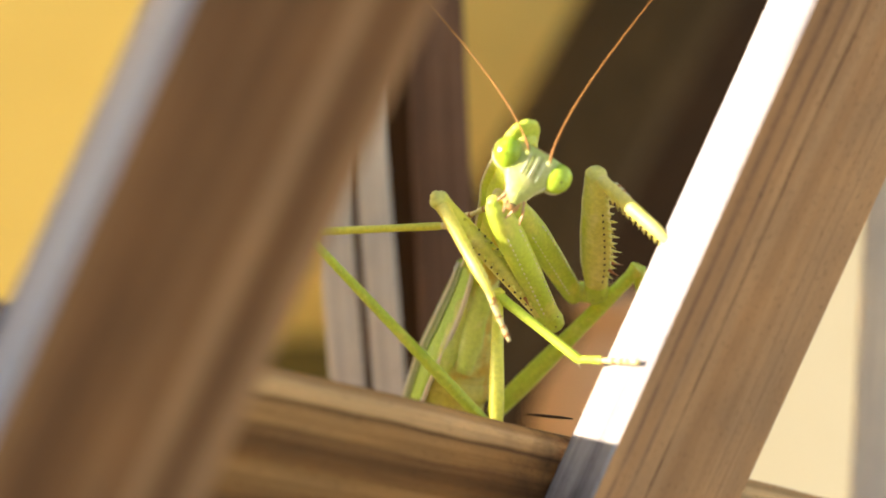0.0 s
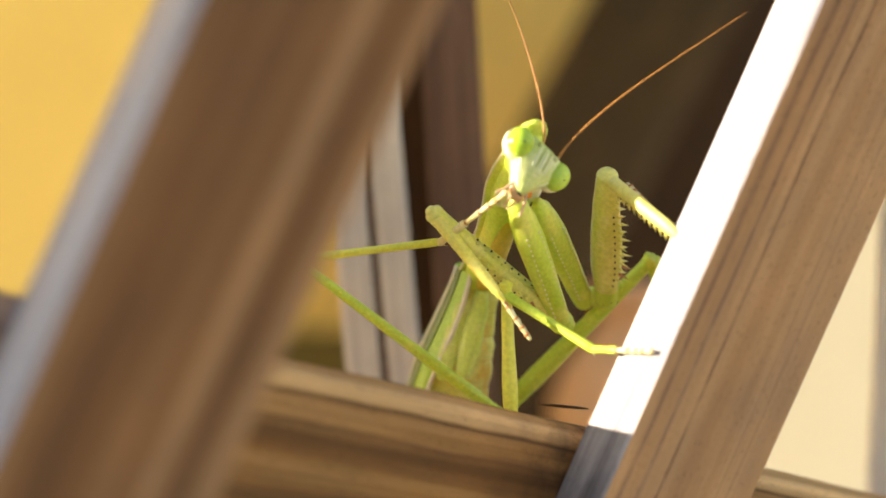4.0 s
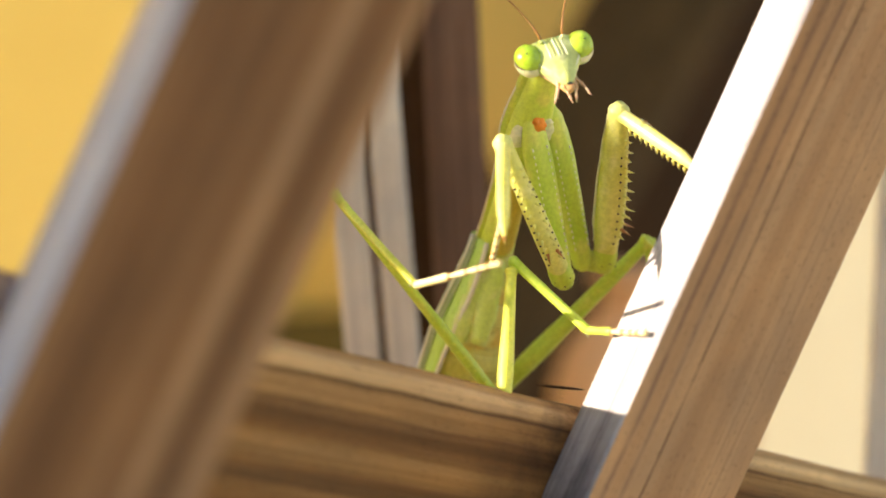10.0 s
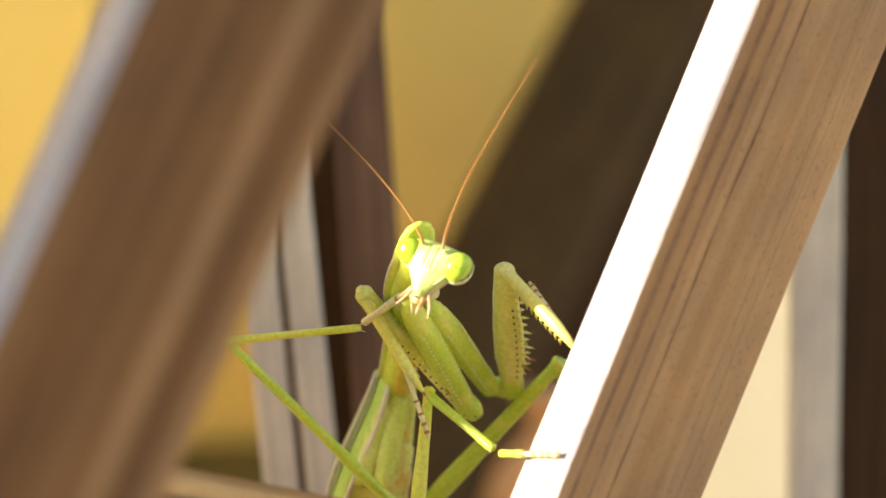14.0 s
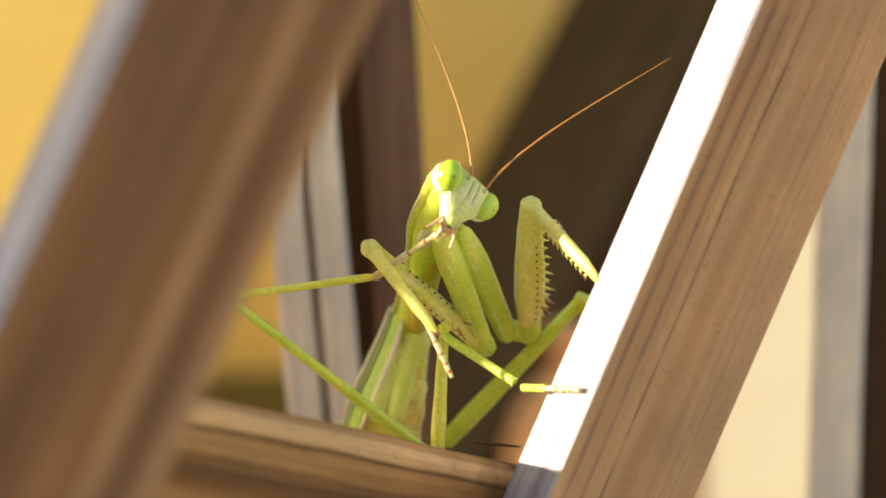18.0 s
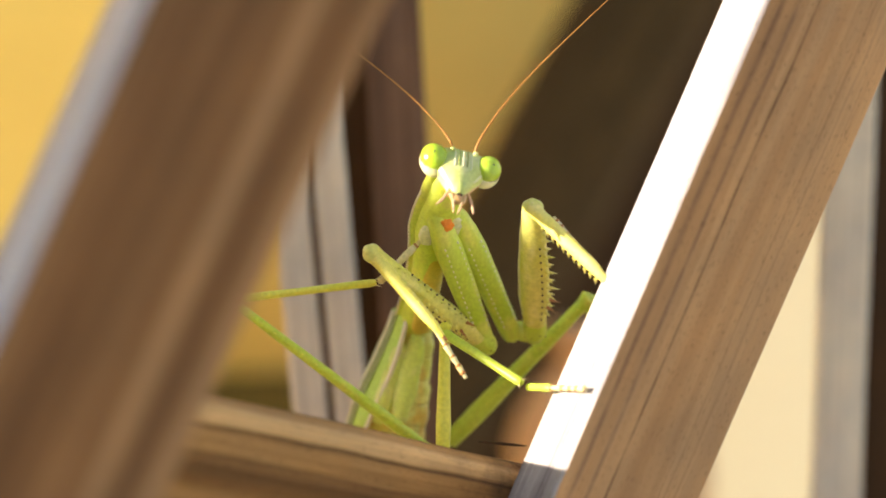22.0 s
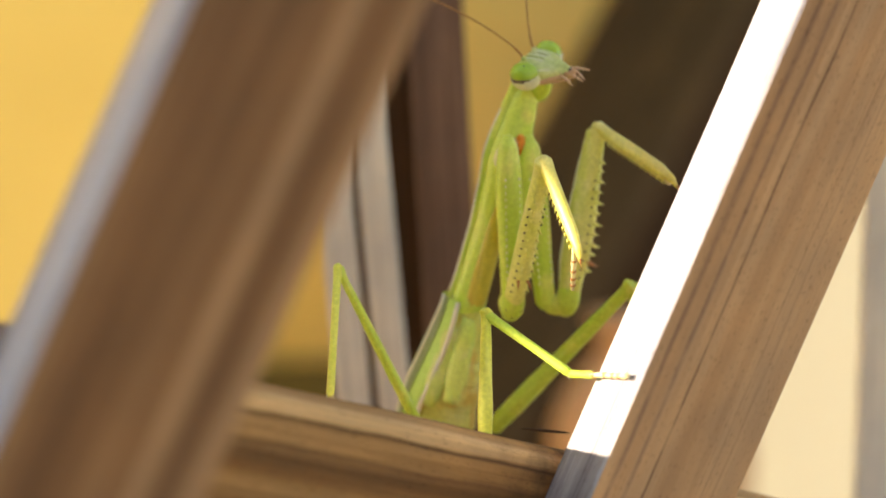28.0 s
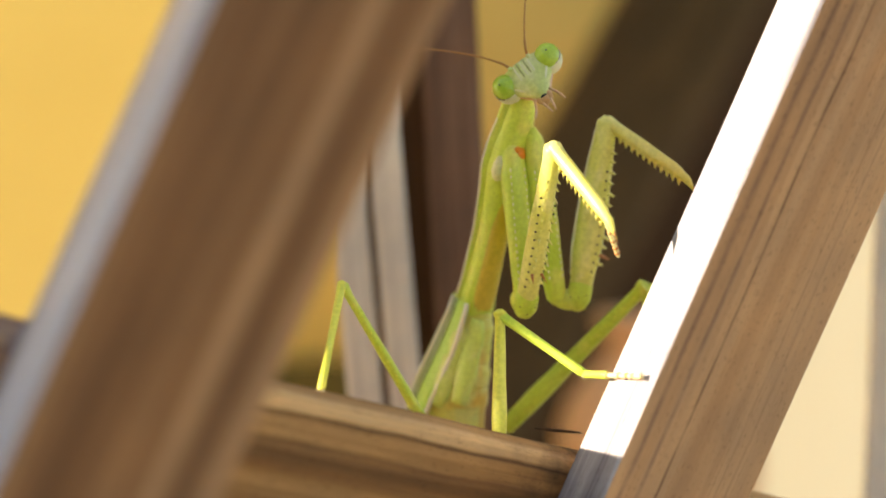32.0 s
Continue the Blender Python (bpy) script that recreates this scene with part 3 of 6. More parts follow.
part("upper_lip", bm, HEAD_SKIN, head, "pale rounded upper lip")
bm = bmesh.new()
ball(bm, (0, -0.32, -3.30), (0.55, 0.52, 0.62), 18, 12)
for sx in (-1, 1):
    ball(bm, (sx * 0.50, -0.48, -3.25), (0.24, 0.28, 0.55), 12, 8)
lumpy(bm, 0.15, 2.2)
part("jaws", bm, JAW_SKIN, head, "ochre brown jaws")
bm = bmesh.new()
ball(bm, (0, -0.70, -3.22), (0.34, 0.24, 0.13), 14, 10)
part("mouth", bm, BLACK, head, "dark mouth slit")
bm = bmesh.new()
ball(bm, (0, 0.52, 1.22), (1.9, 0.6, 0.46), 20, 12)
part("crown", bm, CROWN, head, "brownish back of the crown")
for sx in (-1, 1):
    bm = bmesh.new()
    ball(bm, (sx * 0.28, -1.08, -0.62), (0.2, 0.1, 0.26), 10, 8)
    part("face_spot", bm, STRIPE, head, "darker green spot on the face")


def antenna(sx):
    bm = bmesh.new()
    rings = []
    for k in range(41):
        s = k / 40
        z, bow = s * 20.0, 1.0 * math.sin(math.pi * s ** 0.7) * (1 - 0.35 * s)
        r = 0.070 * (1 - s) ** 0.6 + 0.016 if k > 2 else 0.12
        rings.append([Vector((r * math.cos(2 * math.pi * i / 7), bow + r * math.sin(2 * math.pi * i / 7), z)) * 0.001 for i in range(7)])
    loft(bm, rings)
    return part("antenna", bm, ANT_SKIN, mantis, "thin brown thread antenna")


antennae = [antenna(-1), antenna(1)]


# raptorial forelegs: +y is the inner, spined side
def foreleg(tibia_skin):
    coxa = leg_part("fore_coxa", [(-2.4, 0.45, 0.45), (-1.2, 0.95, 0.95), (0.5, 1.18, 1.15), (2.5, 1.3, 1.25), (6, 1.22, 1.2), (10, 1.08, 1.05), (12.6, 1.0, 1.0), (13.6, 0.9, 0.9), (14.2, 0.45, 0.45)], GREEN_COXA)
    for row in (0.45, -0.45):
        bm = bmesh.new()
        for k in range(17):
            z = 1.6 + k * 0.62
            ball(bm, (row * 1.5, -1.02 + 0.013 * k, z), (0.09, 0.09, 0.17), 6, 5)
        part("knobbed_ridge", bm, WHITE_DOT, coxa, "fine white knobbed ridge")
    femur = leg_part("fore_femur", [(-0.9, 0.6, 0.6), (0, 0.95, 0.95), (1.6, 0.95, 1.1), (4.5, 0.95, 1.34, 0, 0.05), (8, 0.92, 1.36, 0, 0.05), (12, 0.80, 1.18, 0, 0.0), (15.2, 0.76, 0.98), (16.4, 0.85, 0.95), (17.0, 0.4, 0.45)], FEMUR_SKIN, n=18)
    for k, (z, ln) in enumerate([(3.4, 0.45), (4.2, 0.95), (5.0, 0.4), (5.9, 0.8), (6.9, 0.35), (7.9, 0.6), (8.9, 0.3), (9.9, 0.5), (10.9, 0.25), (11.9, 0.4), (12.9, 0.25), (13.7, 0.3)]):
        base_y = np.interp(z, (0, 1.6, 4.5, 8, 12, 15.2), (0.95, 1.1, 1.46, 1.46, 1.19, 0.96))
        for sx in (-0.45, 0.45):
            bm = bmesh.new()
            spike(bm, (sx, base_y - 0.15, z), (sx * 1.5, base_y + ln, z - 0.35 * ln), 0.17, 7)
            part("spine", bm, BROWN_TIP if ln > 0.9 else FEMUR_SKIN, femur)
    bm = bmesh.new()
    for sx in (-1, 1):
        for k in range(12):
            z = 2.6 + k * 0.85
            by = np.interp(z, (0, 1.6, 4.5, 8, 12, 15.2), (0.95, 1.1, 1.46, 1.46, 1.19, 0.96))
            ball(bm, (sx * 0.72, by * 0.66, z), (0.11, 0.10, 0.10), 6, 5)
    part("dotted_line", bm, BLACK, femur, "dark dotted line")
    bm = bmesh.new()
    limb(bm, [(-1.35, 0.35, 0.35, 0, -0.1), (-1.0, 0.82, 0.85, 0, -0.1), (-0.2, 1.12, 1.16, 0, -0.05), (0.8, 1.10, 1.14, 0, 0.0), (1.9, 0.86, 0.95), (2.4, 0.5, 0.6)], 18)
    ball(bm, (0, -1.05, -0.40), (0.96, 1.55, 1.0), 18, 12)
    hinge = part("trochanter", bm, GREEN_COXA, femur, "smooth rounded green hinge of the foreleg")
    bm = bmesh.new()
    for k in range(9):
        q = 0.7 * k
        ball(bm, (1.10 * math.cos(q), 1.12 * math.sin(q), 0.1 + 0.35 * math.sin(2.3 * k)), (0.07, 0.07, 0.07), 6, 5)
    part("dots", bm, BLACK, hinge, "tiny black dots")
    bm = bmesh.new()
    limb(bm, [(2.0, 0.12, 0.16, 0.0, -1.06), (4.5, 0.14, 0.16, 0.0, -1.34), (8, 0.14, 0.16, 0.0, -1.34), (12, 0.12, 0.15, 0.0, -1.17), (15.6, 0.08, 0.1, 0.0, -0.95)], 8)
    part("keel", bm, CREAM_EDGE, femur, "pale keel along the femur")
    tibia = leg_part("fore_tibia", [(-0.5, 0.4, 0.4), (0, 0.72, 0.72), (1.2, 0.6, 0.62), (4, 0.55, 0.66), (7.5, 0.5, 0.6), (9.0, 0.36, 0.4, 0, 0.1), (10.6, 0.05, 0.05, 0, 0.6)], tibia_skin)
    for k in range(11):
        z = 1.9 + k * 0.66
        for sx in (-0.3, 0.3):
            bm = bmesh.new()
            spike(bm, (sx, 0.5, z), (sx * 1.2, 1.02, z + 0.3), 0.2, 6)
            part("tooth", bm, tibia_skin, tibia)
    bm = bmesh.new()
    spike(bm, (0, 0.38, 10.0), (0, 0.85, 11.0), 0.16, 7)
    part("claw", bm, BROWN_TIP, tibia, "dark brown claw tip")
    tarsus = leg_part("fore_tarsus", [(0, 0.26, 0.26), (2.6, 0.2, 0.2), (2.8, 0.27, 0.27), (3.8, 0.2, 0.2), (3.9, 0.26, 0.26), (4.7, 0.18, 0.18), (4.8, 0.26, 0.26), (5.4, 0.2, 0.2), (6.0, 0.16, 0.16)], TARSUS_SKIN, "jointed pale tarsus", 9)
    for z in (2.7, 3.85, 4.75, 5.45):
        bm = bmesh.new()
        ball(bm, (0, 0, z), (0.29, 0.29, 0.2), 10, 6)
        part("joint", bm, BROWN_TIP, tarsus, "brown joint")
    return coxa, femur, tibia, tarsus


def walking_leg(kind, fl, tl, sl, fr, fmat, tmat):
    fem = leg_part(kind + "_femur", [(-0.4, fr * 0.6, fr * 0.6), (0, fr * 0.9, fr * 0.95), (fl * 0.2, fr, fr * 1.1), (fl * 0.6, fr * 0.8, fr * 0.85), (fl * 0.95, fr * 0.66, fr * 0.7), (fl, fr * 0.9, fr * 0.95), (fl + 0.35, fr * 0.4, fr * 0.4)], fmat)
    bm = bmesh.new()
    for k in range(14):
        z = fl * (0.08 + 0.065 * k)
        ball(bm, (0.0, fr * np.interp(z / fl, (0, 0.2, 0.6, 1), (0.95, 1.1, 0.85, 0.75)), z), (0.05, 0.05, 0.16), 6, 4)
    part("ridge", bm, YELLOWISH, fem, "fine pale ridge")
    tib = leg_part(kind + "_tibia", [(-0.3, 0.2, 0.2), (0, fr * 0.76, fr * 0.76), (tl * 0.12, fr * 0.64, fr * 0.64), (tl * 0.6, fr * 0.58, fr * 0.58), (tl * 0.95, fr * 0.62, fr * 0.62), (tl, fr * 0.5, fr * 0.5)], tmat, n=10)
    for sx in (-1, 1):
        bm = bmesh.new()
        spike(bm, (sx * fr * 0.3, 0.1, tl - 0.2), (sx * fr * 0.9, 0.35, tl + 0.55), 0.09, 5)
        part("spur", bm, TARSUS_SKIN, tib)
    st, z = [(0, 0.24, 0.24)], 0.0
    for frac in (0.42, 0.2, 0.14, 0.10, 0.14):
        z2 = z + sl * frac
        st += [(z + 0.1, 0.2, 0.2), (z2 - 0.12, 0.27, 0.27), (z2, 0.17, 0.17)]
        z = z2
    tar = leg_part(kind + "_tarsus", st, TARSUS_SKIN, "jointed pale tarsus", 9)
    bm = bmesh.new()
    limb(bm, [(-0.15, 0.16, 0.16), (0.1, 0.36, 0.36), (sl * 0.2, 0.32, 0.32), (sl * 0.38, 0.36, 0.36), (sl * 0.41, 0.2, 0.2)], 10)
    part("first_joint", bm, TARSUS_SKIN if sl > 10 else tmat, tar, "thicker first joint")
    z = 0.0
    for frac in (0.42, 0.2, 0.14, 0.10):
        z += sl * frac
        bm = bmesh.new()
        ball(bm, (0, 0, z - 0.05), (0.29, 0.29, 0.2), 10, 6)
        part("joint", bm, BROWN_TIP, tar, "brown joint")
    for sx in (-1, 1):
        bm = bmesh.new()
        spike(bm, (sx * 0.1, 0, sl - 0.1), (sx * 0.35, 0.45, sl + 0.35), 0.07, 5)
        part("claw", bm, BROWN_TIP, tar)
    return fem, tib, tar


coxa_a, femur_a, tibia_a, tarsus_a = foreleg(TIBIA_YELLOW)
coxa_b, femur_b, tibia_b, tarsus_b = foreleg(TIBIA_SKIN)
femur_l, tibia_l, tarsus_l = walking_leg("middle", 24.7, 13.0, 11.0, 0.58, GREEN_COXA, YELLOWISH)
femur_m, tibia_m, tarsus_m = walking_leg("middle", 11.4, 9.4, 8.4, 0.68, YELLOWISH, GREEN_COXA)
femur_h, tibia_h, tarsus_h = walking_leg("hind", 19.5, 17.0, 7.0, 0.95, GREEN_COXA, GREEN_COXA)

# abdomen and folded wings: z from the wing base downwards is negative; +y faces the belly side, +x the side seen
ABX = ((0, 1.6), (4, 2.1), (9, 2.7), (16, 2.9), (24, 2.6), (32, 1.8))
ABY = ((0, 1.75), (4, 2.5), (9, 3.4), (16, 3.6), (24, 3.0), (32, 1.9))


def ab_at(table, z):
    return float(np.interp(-z, [a for a, b in table], [b for a, b in table]))


abdomen = leg_part("abdomen", [(1.0, 0.9, 0.9)] + [(-z, w, ab_at(ABY, -z)) for z, w in ABX] + [(-37, 0.6, 0.6)], BELLY, "plump yellow-green abdomen with pale plates", 22)
for k in range(9):
    z = -1.6 - k * 2.2
    w, d = ab_at(ABX, z), ab_at(ABY, z)
    bm = bmesh.new()
    limb(bm, [(z + 1.3, w * 0.84, d * 0.88, 0.1, 0.12), (z + 0.2, w * 0.95, d * 0.99, 0.1, 0.15), (z - 0.9, w * 1.02, d * 1.04, 0.1, 0.15), (z - 1.15, w * 0.7, d * 0.8, 0.0, 0.1)], 22)
    lumpy(bm, 0.18, 0.9)
    part("belly_plate", bm, BELLY, abdomen)
for y0, z0, x0, y1, z1, x1, r in ((1.0, -0.5, 1.6, 1.6, -8.5, 2.9, 0.95), (-0.3, -1.5, 1.8, -0.5, -9.5, 3.0, 0.8)):
    bm = bmesh.new()
    rings = []
    for k in range(13):
        s = k / 12
        rr = r * (0.45 + 0.75 * math.sin(math.pi * (0.12 + 0.72 * s)))
        c0 = Vector((x0 + (x1 - x0) * s, y0 + (y1 - y0) * s, z0 + (z1 - z0) * s))
        rings.append([(c0 + Vector((0.55 * rr * math.cos(2 * math.pi * i / 12), rr * math.sin(2 * math.pi * i / 12), 0))) * 0.001 for i in range(12)])
    loft(bm, rings)
    bmesh.ops.recalc_face_normals(bm, faces=bm.faces)
    lumpy(bm, 0.18, 0.8)
    part("hip", bm, HIP_SKIN, abdomen, "smooth green hip joint of a walking leg")


def wing_at(s, a):
    """A place on the folded wing: s from root to tip, a from back line to edge."""
    z = 0.9 - s * 34
    top, low = -100, np.interp(s, (0, 0.12, 0.35, 1), (-8, -5, -20, -42))
    ang = radians(top + (low - top) * a)
    return Vector(((ab_at(ABX, z) + 0.45) * math.cos(ang), (ab_at(ABY, z) + 0.45 + 0.4 * (1 - a)) * math.sin(ang), z))


for sx in (1, -1):
    bm = bmesh.new()
    grid = []
    for off in (0.0, 0.14):
        grid.append([[bm.verts.new(((p := wing_at(i / 20, j / 8) - Vector((off, 0, 0))) and Vector((p.x * sx, p.y, p.z)) * 0.001)) for j in range(9)] for i in range(21)])
    for g in grid:
        for i in range(20):
            for j in range(8):
                bm.faces.new((g[i][j], g[i][j + 1], g[i + 1][j + 1], g[i + 1][j])).material_index = int(j in (3, 4))
    for i in range(20):
        for j in (0, 8):
            bm.faces.new((grid[0][i][j], grid[0][i + 1][j], grid[1][i + 1][j], grid[1][i][j]))
    bmesh.ops.recalc_face_normals(bm, faces=bm.faces)
    wing = part("wing", bm, [WING_SKIN, WING_STRIP], abdomen, "folded bright green wing with a cream edge")
    for name, a, r, mat, lab in (("wing_edge", 1.0, 0.25, CREAM_EDGE, "cream leading edge"), ("wing_vein", 0.63, 0.07, VEIN, "dark green vein"), ("wing_vein", 0.50, 0.05, VEIN, "dark green vein"), ("back_margin", 0.36, 0.18, CREAM_EDGE, "pale back margin")):
        bm = bmesh.new()
        rings = []
        for i in range(21):
            p = wing_at(i / 20, a) + Vector((0.10, 0, 0))
            p.x *= sx
            rings.append([(p + Vector((r * math.cos(q), r * math.sin(q), 0))) * 0.001 for q in (0, 1.05, 2.09, 3.14, 4.19, 5.24)])
        loft(bm, rings)
        bmesh.ops.recalc_face_normals(bm, faces=bm.faces)
        part(name, bm, mat, wing, lab)


def bone(base, tip, side):
    """The pose with z from base to tip and y towards side, all in mm."""
    b, z = Vector(base), (Vector(tip) - Vector(base)).normalized()
    y = Vector(side) - b
    y = (y - z * y.dot(z)).normalized()
    m = Matrix((y.cross(z), y, z)).transposed().to_4x4()
    m.translation = b * 0.001 - ROOT
    return m


def bones(*rows):
    return [(r[0], bone(r[1:4], r[4:7], r[7:10])) for r in rows]


def turns(*rows):
    return [(r[0], pose(r[1] * 0.001 - ROOT.x, r[2] * 0.001 - ROOT.y, r[3] * 0.001 - ROOT.z, *r[4:7])) for r in rows]


def motions():
    walk(prothorax, bones(
        (0, 5.14, 9.00, 592.58, 7.92, -7.70, 604.30, 24.14, -28.50, 567.58),
        (1, 4.62, 9.00, 592.34, 7.40, -7.69, 604.07, 23.62, -28.50, 567.34),
        (2, 3.73, 9.00, 591.64, 6.78, -7.41, 603.70, 22.73, -28.50, 566.64),
        (3, 3.61, 9.00, 591.40, 7.56, -7.01, 603.76, 22.61, -28.50, 566.40),
        (6, 3.57, 9.00, 591.41, 6.74, -8.04, 602.54, 22.57, -28.50, 566.41),
        (7, 3.49, 9.00, 591.35, 6.39, -8.19, 602.38, 22.49, -28.50, 566.35),
        (8, 3.69, 9.00, 591.37, 6.66, -7.88, 602.92, 22.69, -28.50, 566.37),
        (9, 3.54, 9.00, 591.31, 6.41, -7.91, 602.88, 22.54, -28.50, 566.31),
        (9.5, 4.37, 9.00, 591.86, 8.37, -4.86, 606.70, 23.37, -28.50, 566.86),
        (10, 5.38, 9.00, 592.64, 8.93, -4.39, 608.00, 24.38, -28.50, 567.64),
        (10.5, 5.95, 9.00, 593.23, 10.21, -3.74, 608.95, 24.95, -28.50, 568.23),
        (11, 3.86, 9.00, 591.27, 8.79, 1.92, 610.04, 22.86, -28.50, 566.27),
        (11.5, 3.89, 9.00, 591.03, 9.66, 7.11, 610.77, 22.89, -28.50, 566.03),
        (12, 4.01, 9.00, 591.51, 9.67, 7.11, 611.31, 23.01, -28.50, 566.51),
        (12.5, 5.29, 9.00, 592.75, 10.04, 1.20, 611.36, 24.29, -28.50, 567.75),
        (13, 5.65, 9.00, 593.15, 8.77, -0.70, 606.92, 24.65, -28.50, 568.15),
        (13.5, 4.69, 9.00, 591.77, 6.45, -7.32, 604.37, 23.69, -28.50, 566.77),
        (16, 3.90, 9.00, 591.15, 6.20, -7.23, 603.86, 22.90, -28.50, 566.15),
        (17.5, 3.25, 9.00, 591.19, 6.50, -7.08, 603.91, 22.25, -28.50, 566.19),
        (18, 3.37, 9.00, 591.15, 6.32, -7.23, 603.75, 22.37, -28.50, 566.15),
        (19, 3.36, 9.00, 591.01, 6.05, -7.14, 603.81, 22.36, -28.50, 566.01),
        (21, 3.22, 9.00, 590.92, 5.90, -6.82, 604.11, 22.22, -28.50, 565.92),
        (23, 3.28, 9.00, 590.92, 5.82, -6.56, 604.49, 22.28, -28.50, 565.92),
        (23.5, 4.08, 9.00, 591.93, 6.91, -4.36, 606.82, 23.08, -28.50, 566.93),
        (24, 4.00, 9.00, 591.87, 7.60, -1.42, 608.41, 23.00, -28.50, 566.87),
        (24.5, 4.32, 9.00, 591.94, 8.67, -1.30, 609.65, 23.32, -28.50, 566.94),
        (25, 4.16, 9.00, 590.98, 8.68, 0.94, 609.85, 23.16, -28.50, 565.98),
        (26, 4.16, 9.00, 591.02, 9.46, 3.78, 610.72, 23.16, -28.50, 566.02),
        (28.5, 3.97, 9.00, 591.36, 9.56, 7.13, 611.55, 22.97, -28.50, 566.36),
        (29, 4.09, 9.00, 591.14, 9.56, 7.17, 611.38, 23.09, -28.50, 566.14),
        (30, 3.46, 9.00, 591.07, 8.86, 7.12, 611.35, 22.46, -28.50, 566.07),
        (31, 3.46, 9.00, 591.07, 8.86, 7.12, 611.35, 22.46, -28.50, 566.07),
        (31.5, 3.49, 9.00, 591.12, 8.74, 7.12, 611.44, 22.49, -28.50, 566.12),
        (32, 3.55, 9.00, 591.20, 7.71, 1.28, 610.34, 22.55, -28.50, 566.20)
    ))
    walk(head, turns(
        (0, 8.53, -9.20, 602.50, 12.0, 27.5, 8.0),
        (1, 7.61, -9.19, 602.14, 5.7, 16.1, 47.8),
        (2, 7.87, -8.91, 601.64, 12.0, 27.0, 50.0),
        (3, 8.22, -8.51, 601.80, 15.0, 38.5, 46.0),
        (6, 6.63, -9.54, 603.61, -11.4, 21.4, 6.7),
        (7, 6.60, -9.69, 604.23, 10.6, 19.1, -4.7),
        (9, 7.01, -9.41, 604.39, 17.2, 27.4, -12.1),
        (9.5, 9.12, -6.36, 608.90, -11.2, -3.0, 3.2),
        (10, 9.90, -5.89, 609.79, -26.8, -15.5, 12.6),
        (10.5, 11.77, -5.24, 611.18, -43.2, -18.2, 40.3),
        (11, 9.99, 0.42, 612.50, -58.5, -25.1, 46.4),
        (11.5, 10.68, 5.61, 614.04, -73.0, -23.8, 59.1),
        (12, 10.74, 5.61, 614.66, -73.3, -32.0, 56.5),
        (12.5, 11.62, -0.30, 613.89, -61.4, -18.0, 42.9),
        (13, 10.07, -3.80, 610.50, 4.1, 2.1, -11.4),
        (13.5, 7.29, -8.82, 602.96, -5.9, 15.0, -32.8),
        (16, 7.51, -8.73, 602.77, 6.1, 26.0, 33.4),
        (17.5, 7.59, -8.58, 601.95, 19.5, 25.7, 43.5),
        (18, 7.79, -8.73, 603.08, 11.4, 32.5, 39.0),
        (19, 7.70, -8.64, 604.23, 7.3, 20.4, 11.3),
        (20, 7.14, -8.48, 604.76, -24.4, 14.2, 15.2),
        (21, 6.99, -8.32, 605.12, -26.2, 13.1, 10.8),
        (23, 6.92, -8.06, 605.91, -39.0, 11.0, 7.2),
        (23.5, 8.19, -5.86, 609.16, -44.5, -19.1, 10.2),
        (24, 8.73, -2.92, 610.37, -41.0, -19.1, 12.4),
        (24.5, 9.92, -2.80, 611.98, -64.6, -24.4, 52.8),
        (25, 9.93, -0.56, 612.84, -72.0, -25.1, 57.9),
        (26, 10.40, 2.28, 613.23, -70.9, -27.6, 59.0),
        (28.5, 10.76, 5.63, 614.27, -66.0, -30.5, 52.0),
        (29, 10.45, 5.67, 614.04, -66.0, -30.5, 52.0),
        (30, 9.94, 5.62, 614.59, -66.0, -30.5, 52.0),
        (31, 9.94, 5.62, 614.59, -66.0, -30.5, 52.0),
        (31.5, 9.78, 5.62, 614.66, -66.0, -30.5, 52.0),
        (32, 8.17, -0.22, 612.86, -27.5, -36.6, -6.9)
    ))
